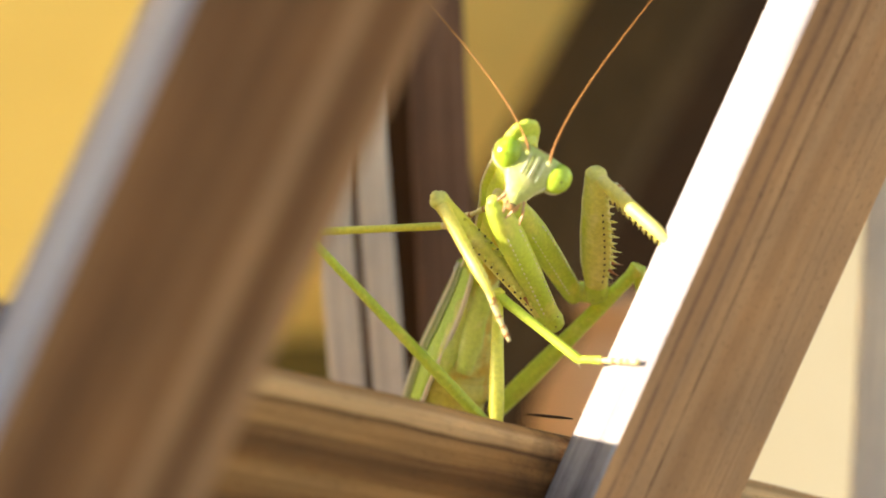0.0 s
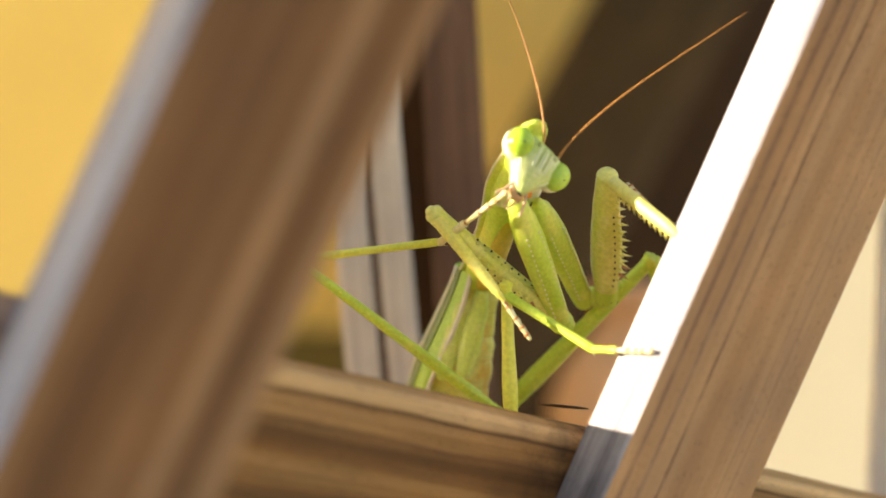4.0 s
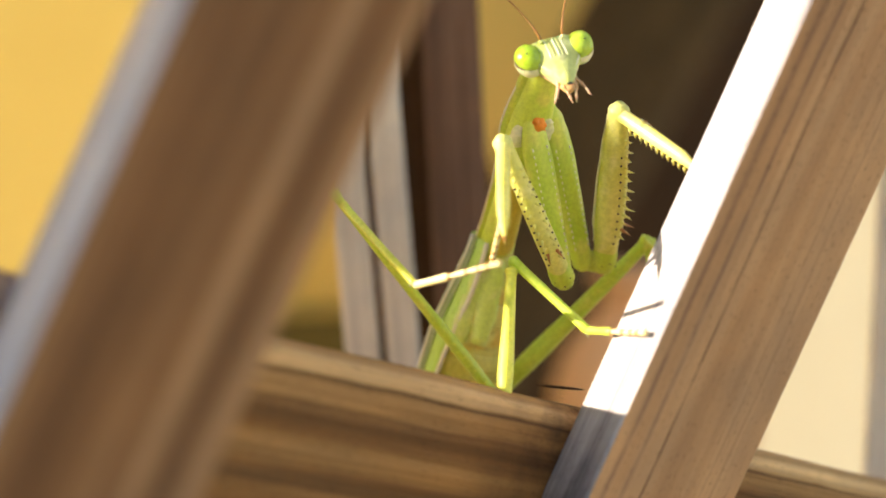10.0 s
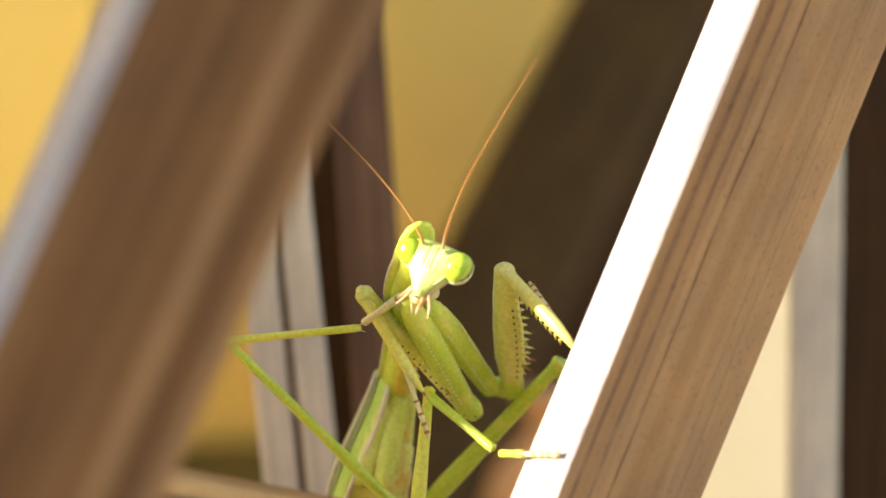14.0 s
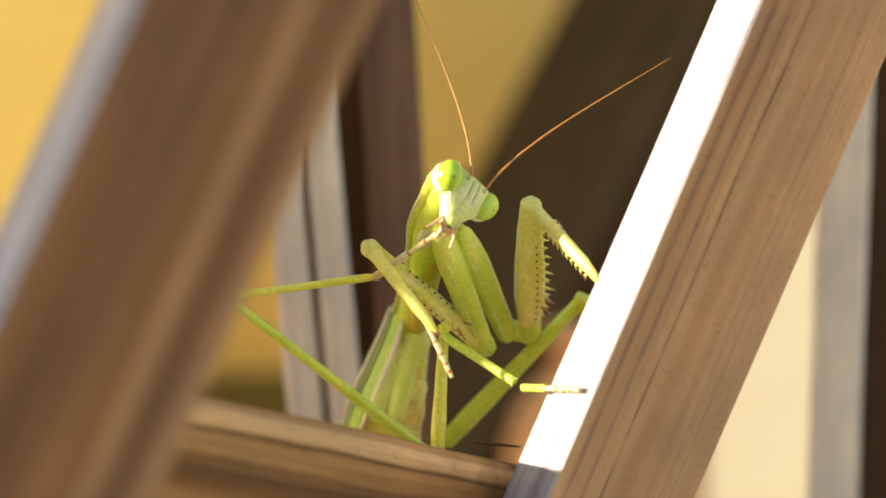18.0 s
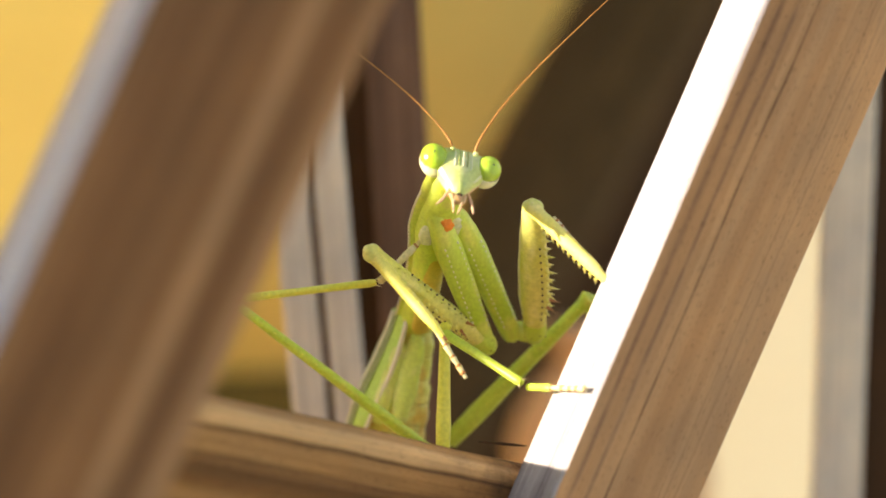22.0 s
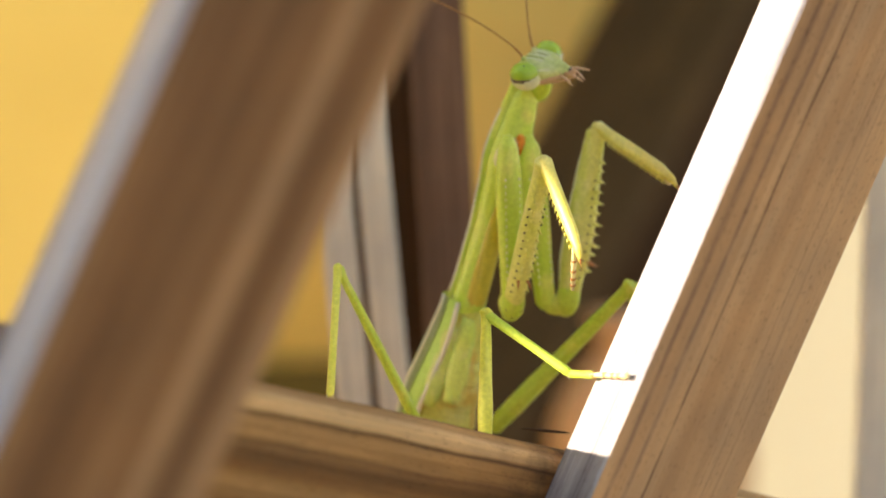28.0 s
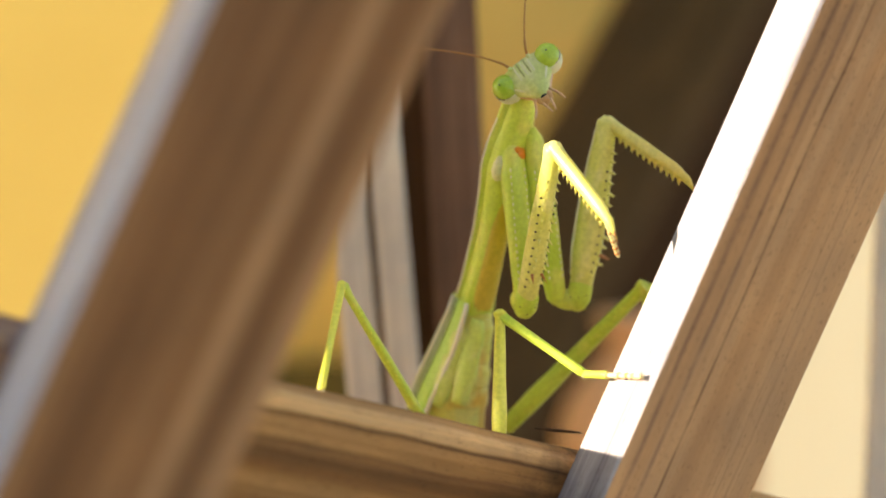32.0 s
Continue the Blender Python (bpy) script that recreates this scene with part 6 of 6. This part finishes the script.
    walk(tarsus_l, bones(
        (0, 1.48, 1.70, 597.49, 7.03, -7.43, 600.05, 1.48, -28.30, 601.99),
        (1, 1.09, -1.27, 596.62, 11.19, -4.70, 599.25, 1.09, -31.27, 601.12),
        (2, 0.64, -4.10, 595.95, 9.45, -9.94, 598.99, 0.64, -34.10, 600.45),
        (3, 0.28, -2.05, 595.64, 6.26, -10.45, 599.51, 0.28, -32.05, 600.14),
        (6, -0.79, -6.16, 594.92, 4.88, -14.27, 599.73, -0.79, -36.16, 599.42),
        (7, -0.88, -4.91, 594.81, 5.56, -11.83, 600.48, -0.88, -34.91, 599.31),
        (8, -0.68, -4.44, 594.68, 4.43, -11.97, 600.99, -0.68, -34.44, 599.18),
        (9, -1.20, -3.98, 594.60, 4.44, -10.90, 601.17, -1.20, -33.98, 599.10),
        (9.5, -0.96, -10.56, 593.15, 5.74, -18.23, 597.52, -0.96, -40.56, 597.65),
        (10, -1.80, -9.67, 590.47, 5.19, -18.11, 592.86, -1.82, -39.67, 595.07),
        (10.5, -1.55, -6.92, 589.73, 4.21, -16.25, 591.78, -1.57, -36.92, 594.31),
        (11, -2.73, -4.36, 586.65, 1.92, 5.56, 586.55, -2.73, -34.36, 591.15),
        (11.5, -2.49, -4.74, 583.86, 0.31, 5.68, 581.92, -2.49, -34.74, 588.36),
        (12, -2.30, -6.67, 586.32, -0.32, 3.87, 583.98, -2.30, -36.67, 590.82),
        (12.5, 2.48, -1.59, 592.33, 8.32, 7.64, 592.82, 2.48, -31.59, 596.83),
        (13, 3.85, -2.74, 597.19, 12.86, -8.41, 600.50, 3.85, -32.74, 601.69),
        (13.5, 1.78, -2.85, 597.92, 8.69, -10.08, 602.84, 1.78, -32.85, 602.42),
        (16, 0.73, -2.76, 596.20, 9.79, -7.33, 600.95, 0.73, -32.76, 600.70),
        (17.5, 0.31, -2.64, 596.00, 8.83, -8.36, 600.52, 0.31, -32.64, 600.50),
        (18, 0.17, -2.56, 595.97, 7.43, -9.38, 601.08, 0.17, -32.56, 600.47),
        (19, 0.12, -2.10, 595.90, 6.70, -9.34, 601.37, 0.12, -32.10, 600.40),
        (21, -0.08, -1.93, 595.55, 8.19, -2.59, 603.04, -0.08, -31.93, 600.05),
        (23, 0.04, -2.85, 595.39, 7.11, -7.10, 603.02, 0.04, -32.85, 599.89),
        (23.5, -0.15, -12.84, 595.54, 6.00, -19.55, 602.13, -0.15, -42.84, 600.04),
        (24, -2.43, -12.77, 590.39, 2.91, -22.42, 592.54, -2.47, -42.77, 594.98),
        (24.5, -3.85, -12.28, 587.98, -0.54, -22.80, 589.31, -3.91, -42.28, 592.55),
        (25, -4.64, -7.14, 584.45, -3.62, 3.66, 582.74, -4.64, -37.14, 588.95),
        (26, -5.63, -7.11, 584.22, -4.68, 3.55, 581.72, -5.63, -37.11, 588.72),
        (28.5, -8.20, -7.92, 584.62, -8.37, 2.74, 581.90, -8.20, -37.92, 589.12),
        (29, -8.37, -8.91, 584.75, -8.28, 1.69, 581.78, -8.37, -38.91, 589.25),
        (30, -9.47, -13.69, 585.62, -9.61, -3.13, 582.49, -9.47, -43.69, 590.12),
        (31, -9.47, -13.69, 585.62, -9.61, -3.13, 582.49, -9.47, -43.69, 590.12),
        (31.5, -9.46, -13.63, 585.58, -9.59, -3.07, 582.45, -9.46, -43.63, 590.08),
        (32, -9.56, -13.23, 585.53, -9.51, -2.67, 582.40, -9.56, -43.23, 590.03)
    ))
    walk(femur_m, bones(
        (0, 5.95, -6.23, 580.75, 6.14, -4.21, 591.66, 5.95, -36.23, 585.25),
        (1, 5.93, -5.06, 580.71, 5.79, -4.22, 591.34, 5.93, -35.06, 585.21),
        (2, 5.95, -4.10, 580.60, 5.50, -4.09, 590.93, 5.95, -34.10, 585.10),
        (3, 6.02, -4.50, 580.44, 5.59, -4.24, 590.87, 6.02, -34.50, 584.94),
        (6, 5.99, -3.65, 580.48, 5.64, -3.35, 590.93, 5.99, -33.65, 584.98),
        (7, 5.93, -4.78, 580.45, 5.59, -4.22, 591.02, 5.93, -34.78, 584.95),
        (8, 5.87, -3.37, 580.24, 5.75, -2.63, 590.93, 5.87, -33.37, 584.74),
        (9, 5.85, -3.18, 580.16, 5.63, -2.64, 590.77, 5.85, -33.18, 584.66),
        (9.5, 5.68, -7.74, 580.90, 6.30, -3.82, 592.09, 5.68, -37.74, 585.40),
        (10, 5.64, -9.75, 581.22, 6.45, -4.24, 592.29, 5.64, -39.75, 585.72),
        (10.5, 5.72, -9.72, 581.43, 6.69, -4.23, 592.47, 5.72, -39.72, 585.93),
        (11, 5.90, -5.14, 580.46, 5.69, -4.29, 591.13, 5.90, -35.14, 584.96),
        (11.5, 6.02, -4.63, 580.47, 5.70, -4.26, 590.99, 6.02, -34.63, 584.97),
        (12, 5.75, -4.89, 580.94, 5.79, -4.25, 591.57, 5.75, -34.89, 585.44),
        (12.5, 5.56, -8.08, 581.34, 6.50, -4.20, 592.53, 5.56, -38.08, 585.84),
        (13, 5.47, -9.67, 581.54, 6.60, -4.20, 592.64, 5.47, -39.67, 586.04),
        (13.5, 5.51, -2.44, 580.57, 6.94, -0.55, 591.53, 5.51, -32.44, 585.07),
        (16, 5.64, -1.91, 580.27, 6.25, -1.15, 591.00, 5.64, -31.91, 584.77),
        (17.5, 5.59, -1.03, 580.13, 6.31, -0.65, 590.75, 5.59, -31.03, 584.63),
        (18, 5.51, -0.83, 580.01, 6.15, -0.64, 590.56, 5.51, -30.83, 584.51),
        (19, 5.49, -1.88, 580.11, 6.02, -1.20, 590.86, 5.49, -31.88, 584.61),
        (21, 5.53, -2.35, 580.14, 5.73, -1.84, 590.83, 5.53, -32.35, 584.64),
        (23, 5.49, -2.00, 580.02, 5.90, -1.37, 590.80, 5.49, -32.00, 584.52),
        (23.5, 5.41, -3.80, 580.36, 6.66, -1.00, 591.56, 5.41, -33.80, 584.86),
        (24, 5.35, -6.13, 580.61, 5.73, -4.24, 591.74, 5.35, -36.13, 585.11),
        (24.5, 5.35, -6.38, 580.68, 5.80, -4.22, 591.88, 5.35, -36.38, 585.18),
        (25, 5.36, -5.48, 580.43, 5.49, -4.23, 591.43, 5.36, -35.48, 584.93),
        (26, 5.32, -5.82, 580.44, 5.54, -4.24, 591.56, 5.32, -35.82, 584.94),
        (28.5, 5.36, -5.69, 580.48, 5.53, -4.24, 591.55, 5.36, -35.69, 584.98),
        (29, 5.36, -5.72, 580.41, 5.53, -4.24, 591.49, 5.36, -35.72, 584.91),
        (30, 5.31, -5.41, 580.42, 5.41, -4.26, 591.42, 5.31, -35.41, 584.92),
        (31, 5.31, -5.41, 580.42, 5.41, -4.26, 591.42, 5.31, -35.41, 584.92),
        (31.5, 5.31, -5.52, 580.39, 5.40, -4.26, 591.42, 5.31, -35.52, 584.89),
        (32, 5.42, -5.77, 580.33, 5.53, -4.27, 591.43, 5.42, -35.77, 584.83)
    ))
    walk(tibia_m, bones(
        (0, 6.14, -4.21, 591.66, 12.75, -7.80, 586.58, 5.96, -38.21, 596.40),
        (1, 5.79, -4.22, 591.34, 12.75, -7.80, 586.58, 5.62, -38.22, 596.08),
        (2, 5.50, -4.09, 590.93, 12.75, -7.80, 586.58, 5.34, -38.09, 595.69),
        (3, 5.59, -4.24, 590.87, 12.75, -7.80, 586.58, 5.44, -38.24, 595.63),
        (6, 5.64, -3.35, 590.93, 12.75, -7.80, 586.58, 5.48, -37.35, 595.68),
        (7, 5.59, -4.22, 591.02, 12.75, -7.80, 586.58, 5.44, -38.22, 595.77),
        (8, 5.75, -2.63, 590.93, 12.75, -7.80, 586.58, 5.61, -36.63, 595.68),
        (9, 5.63, -2.64, 590.77, 12.74, -7.80, 586.58, 5.50, -36.64, 595.53),
        (9.5, 6.30, -3.82, 592.09, 12.74, -7.80, 586.58, 6.15, -37.82, 596.81),
        (10, 6.45, -4.24, 592.29, 12.74, -7.80, 586.58, 6.30, -38.24, 597.01),
        (10.5, 6.69, -4.23, 592.47, 12.74, -7.80, 586.58, 6.53, -38.23, 597.18),
        (11, 5.69, -4.29, 591.13, 12.74, -7.80, 586.58, 5.57, -38.29, 595.88),
        (11.5, 5.70, -4.26, 590.99, 12.74, -7.80, 586.58, 5.59, -38.26, 595.74),
        (12, 5.79, -4.25, 591.57, 12.74, -7.80, 586.58, 5.68, -38.25, 596.31),
        (12.5, 6.50, -4.20, 592.53, 12.74, -7.80, 586.58, 6.37, -38.20, 597.24),
        (13, 6.60, -4.20, 592.64, 12.74, -7.80, 586.58, 6.48, -38.20, 597.35),
        (13.5, 6.94, -0.55, 591.53, 12.73, -7.80, 586.58, 6.81, -34.55, 596.26),
        (16, 6.25, -1.15, 591.00, 12.73, -7.80, 586.58, 6.17, -35.15, 595.75),
        (17.5, 6.31, -0.65, 590.75, 12.73, -7.80, 586.58, 6.22, -34.65, 595.50),
        (18, 6.15, -0.64, 590.56, 12.73, -7.80, 586.58, 6.06, -34.64, 595.32),
        (19, 6.02, -1.20, 590.86, 12.73, -7.80, 586.58, 5.93, -35.20, 595.61),
        (21, 5.73, -1.84, 590.83, 12.73, -7.80, 586.58, 5.65, -35.84, 595.58),
        (23, 5.90, -1.37, 590.80, 12.73, -7.80, 586.58, 5.81, -35.37, 595.55),
        (23.5, 6.66, -1.00, 591.56, 12.73, -7.80, 586.58, 6.55, -35.00, 596.29),
        (24, 5.73, -4.24, 591.74, 12.73, -7.80, 586.58, 5.64, -38.24, 596.47),
        (24.5, 5.80, -4.22, 591.88, 12.73, -7.80, 586.59, 5.71, -38.22, 596.60),
        (25, 5.49, -4.23, 591.43, 12.73, -7.80, 586.59, 5.41, -38.23, 596.17),
        (26, 5.54, -4.24, 591.56, 12.73, -7.80, 586.59, 5.46, -38.24, 596.29),
        (28.5, 5.53, -4.24, 591.55, 12.73, -7.80, 586.59, 5.44, -38.24, 596.28),
        (29, 5.53, -4.24, 591.49, 12.74, -7.80, 586.59, 5.43, -38.24, 596.22),
        (30, 5.41, -4.26, 591.42, 12.74, -7.80, 586.59, 5.31, -38.26, 596.16),
        (31, 5.41, -4.26, 591.42, 12.74, -7.80, 586.59, 5.31, -38.26, 596.16),
        (31.5, 5.40, -4.26, 591.42, 12.74, -7.80, 586.59, 5.30, -38.26, 596.16),
        (32, 5.53, -4.27, 591.43, 12.74, -7.80, 586.59, 5.42, -38.27, 596.17)
    ))
    walk(tarsus_m, bones(
        (0, 12.75, -7.80, 586.58, 17.20, -15.90, 587.15, 12.66, -38.80, 591.18),
        (1, 12.75, -7.80, 586.58, 17.20, -15.90, 587.15, 12.66, -38.80, 591.18),
        (2, 12.75, -7.80, 586.58, 17.20, -15.90, 587.15, 12.66, -38.80, 591.18),
        (3, 12.75, -7.80, 586.58, 17.20, -15.90, 587.15, 12.66, -38.80, 591.18),
        (6, 12.75, -7.80, 586.58, 17.20, -15.90, 587.15, 12.66, -38.80, 591.18),
        (7, 12.75, -7.80, 586.58, 17.20, -15.90, 587.15, 12.66, -38.80, 591.18),
        (8, 12.75, -7.80, 586.58, 17.20, -15.90, 587.15, 12.66, -38.80, 591.18),
        (9, 12.74, -7.80, 586.58, 17.20, -15.90, 587.15, 12.66, -38.80, 591.18),
        (9.5, 12.74, -7.80, 586.58, 17.20, -15.90, 587.15, 12.66, -38.80, 591.18),
        (10, 12.74, -7.80, 586.58, 17.20, -15.90, 587.15, 12.66, -38.80, 591.18),
        (10.5, 12.74, -7.80, 586.58, 17.20, -15.90, 587.15, 12.66, -38.80, 591.18),
        (11, 12.74, -7.80, 586.58, 17.20, -15.90, 587.15, 12.66, -38.80, 591.18),
        (11.5, 12.74, -7.80, 586.58, 17.20, -15.90, 587.15, 12.66, -38.80, 591.18),
        (12, 12.74, -7.80, 586.58, 17.20, -15.90, 587.15, 12.66, -38.80, 591.18),
        (12.5, 12.74, -7.80, 586.58, 17.20, -15.90, 587.15, 12.66, -38.80, 591.18),
        (13, 12.74, -7.80, 586.58, 17.20, -15.90, 587.15, 12.66, -38.80, 591.18),
        (13.5, 12.73, -7.80, 586.58, 17.20, -15.90, 587.15, 12.66, -38.80, 591.18),
        (16, 12.73, -7.80, 586.58, 17.20, -15.90, 587.15, 12.66, -38.80, 591.18),
        (17.5, 12.73, -7.80, 586.58, 17.20, -15.90, 587.15, 12.66, -38.80, 591.18),
        (18, 12.73, -7.80, 586.58, 17.20, -15.90, 587.15, 12.66, -38.80, 591.18),
        (19, 12.73, -7.80, 586.58, 17.20, -15.90, 587.15, 12.66, -38.80, 591.18),
        (21, 12.73, -7.80, 586.58, 17.20, -15.90, 587.15, 12.66, -38.80, 591.18),
        (23, 12.73, -7.80, 586.58, 17.20, -15.90, 587.15, 12.66, -38.80, 591.18),
        (23.5, 12.73, -7.80, 586.58, 17.20, -15.90, 587.15, 12.66, -38.80, 591.18),
        (24, 12.73, -7.80, 586.58, 17.20, -15.90, 587.15, 12.66, -38.80, 591.18),
        (24.5, 12.73, -7.80, 586.59, 17.20, -15.90, 587.15, 12.66, -38.80, 591.18),
        (25, 12.73, -7.80, 586.59, 17.20, -15.90, 587.15, 12.66, -38.80, 591.18),
        (26, 12.73, -7.80, 586.59, 17.20, -15.90, 587.15, 12.66, -38.80, 591.18),
        (28.5, 12.73, -7.80, 586.59, 17.20, -15.90, 587.15, 12.66, -38.80, 591.18),
        (29, 12.74, -7.80, 586.59, 17.20, -15.90, 587.15, 12.66, -38.80, 591.18),
        (30, 12.74, -7.80, 586.59, 17.20, -15.90, 587.15, 12.66, -38.80, 591.18),
        (31, 12.74, -7.80, 586.59, 17.20, -15.90, 587.15, 12.66, -38.80, 591.18),
        (31.5, 12.74, -7.80, 586.59, 17.20, -15.90, 587.15, 12.66, -38.80, 591.18),
        (32, 12.74, -7.80, 586.59, 17.20, -15.90, 587.15, 12.66, -38.80, 591.18)
    ))
    walk(femur_h, bones((0, 6.60, 10.77, 579.75, 19.45, 6.00, 593.60, 7.65, -19.23, 583.80), (32, 6.60, 10.77, 579.75, 19.45, 6.00, 593.60, 7.65, -19.23, 583.80)))
    walk(tibia_h, bones((0, 19.45, 6.00, 593.60, 23.15, 10.00, 578.41, 19.65, -24.00, 598.41), (32, 19.45, 6.00, 593.60, 23.15, 10.00, 578.41, 19.65, -24.00, 598.41)))
    walk(tarsus_h, bones((0, 23.15, 10.00, 578.41, 22.15, 11.00, 572.41, 23.15, -20.00, 582.91), (32, 23.15, 10.00, 578.41, 22.15, 11.00, 572.41, 23.15, -20.00, 582.91)))
    walk(abdomen, bones(
        (0, 5.14, 9.00, 592.58, 13.29, 0.50, 625.04, 51.64, -9.50, 592.58),
        (1, 4.62, 9.00, 592.34, 13.00, 0.50, 624.78, 51.12, -9.50, 592.34),
        (2, 3.73, 9.00, 591.64, 12.12, 0.50, 624.12, 50.23, -9.50, 591.64),
        (3, 3.61, 9.00, 591.40, 11.76, 0.50, 623.92, 50.11, -9.50, 591.40),
        (6, 3.57, 9.00, 591.41, 11.87, 0.50, 623.89, 50.07, -9.50, 591.41),
        (7, 3.49, 9.00, 591.35, 11.65, 0.50, 623.95, 49.99, -9.50, 591.35),
        (8, 3.69, 9.00, 591.37, 11.89, 0.50, 624.15, 50.19, -9.50, 591.37),
        (9, 3.54, 9.00, 591.31, 11.78, 0.50, 624.10, 50.04, -9.50, 591.31),
        (9.5, 4.37, 9.00, 591.86, 12.71, 0.50, 624.59, 50.87, -9.50, 591.86),
        (10, 5.38, 9.00, 592.64, 13.66, 0.50, 625.34, 51.88, -9.50, 592.64),
        (10.5, 5.95, 9.00, 593.23, 14.20, 0.50, 625.88, 52.45, -9.50, 593.23),
        (11, 3.86, 9.00, 591.27, 12.01, 0.50, 623.89, 50.36, -9.50, 591.27),
        (11.5, 3.89, 9.00, 591.03, 11.97, 0.50, 623.68, 50.39, -9.50, 591.03),
        (12, 4.01, 9.00, 591.51, 12.50, 0.50, 624.11, 50.51, -9.50, 591.51),
        (12.5, 5.29, 9.00, 592.75, 13.84, 0.50, 625.43, 51.79, -9.50, 592.75),
        (13, 5.65, 9.00, 593.15, 14.22, 0.50, 625.90, 52.15, -9.50, 593.15),
        (13.5, 4.69, 9.00, 591.77, 13.39, 0.50, 624.53, 51.19, -9.50, 591.77),
        (16, 3.90, 9.00, 591.15, 12.37, 0.50, 624.04, 50.40, -9.50, 591.15),
        (17.5, 3.25, 9.00, 591.19, 11.81, 0.50, 624.08, 49.75, -9.50, 591.19),
        (18, 3.37, 9.00, 591.15, 11.92, 0.50, 624.07, 49.87, -9.50, 591.15),
        (19, 3.36, 9.00, 591.01, 11.92, 0.50, 624.02, 49.86, -9.50, 591.01),
        (21, 3.22, 9.00, 590.92, 11.68, 0.50, 623.91, 49.72, -9.50, 590.92),
        (23, 3.28, 9.00, 590.92, 11.75, 0.50, 624.03, 49.78, -9.50, 590.92),
        (23.5, 4.08, 9.00, 591.93, 12.67, 0.50, 625.01, 50.58, -9.50, 591.93),
        (24, 4.00, 9.00, 591.87, 12.58, 0.50, 624.98, 50.50, -9.50, 591.87),
        (24.5, 4.32, 9.00, 591.94, 12.93, 0.50, 625.06, 50.82, -9.50, 591.94),
        (25, 4.16, 9.00, 590.98, 12.69, 0.50, 624.18, 50.66, -9.50, 590.98),
        (26, 4.16, 9.00, 591.02, 12.68, 0.50, 624.28, 50.66, -9.50, 591.02),
        (28.5, 3.97, 9.00, 591.36, 12.49, 0.50, 624.58, 50.47, -9.50, 591.36),
        (29, 4.09, 9.00, 591.14, 12.50, 0.50, 624.40, 50.59, -9.50, 591.14),
        (30, 3.46, 9.00, 591.07, 12.05, 0.50, 624.33, 49.96, -9.50, 591.07),
        (31, 3.46, 9.00, 591.07, 12.05, 0.50, 624.33, 49.96, -9.50, 591.07),
        (31.5, 3.49, 9.00, 591.12, 12.00, 0.50, 624.41, 49.99, -9.50, 591.12),
        (32, 3.55, 9.00, 591.20, 11.88, 0.50, 624.54, 50.05, -9.50, 591.20)
    ))


motions()
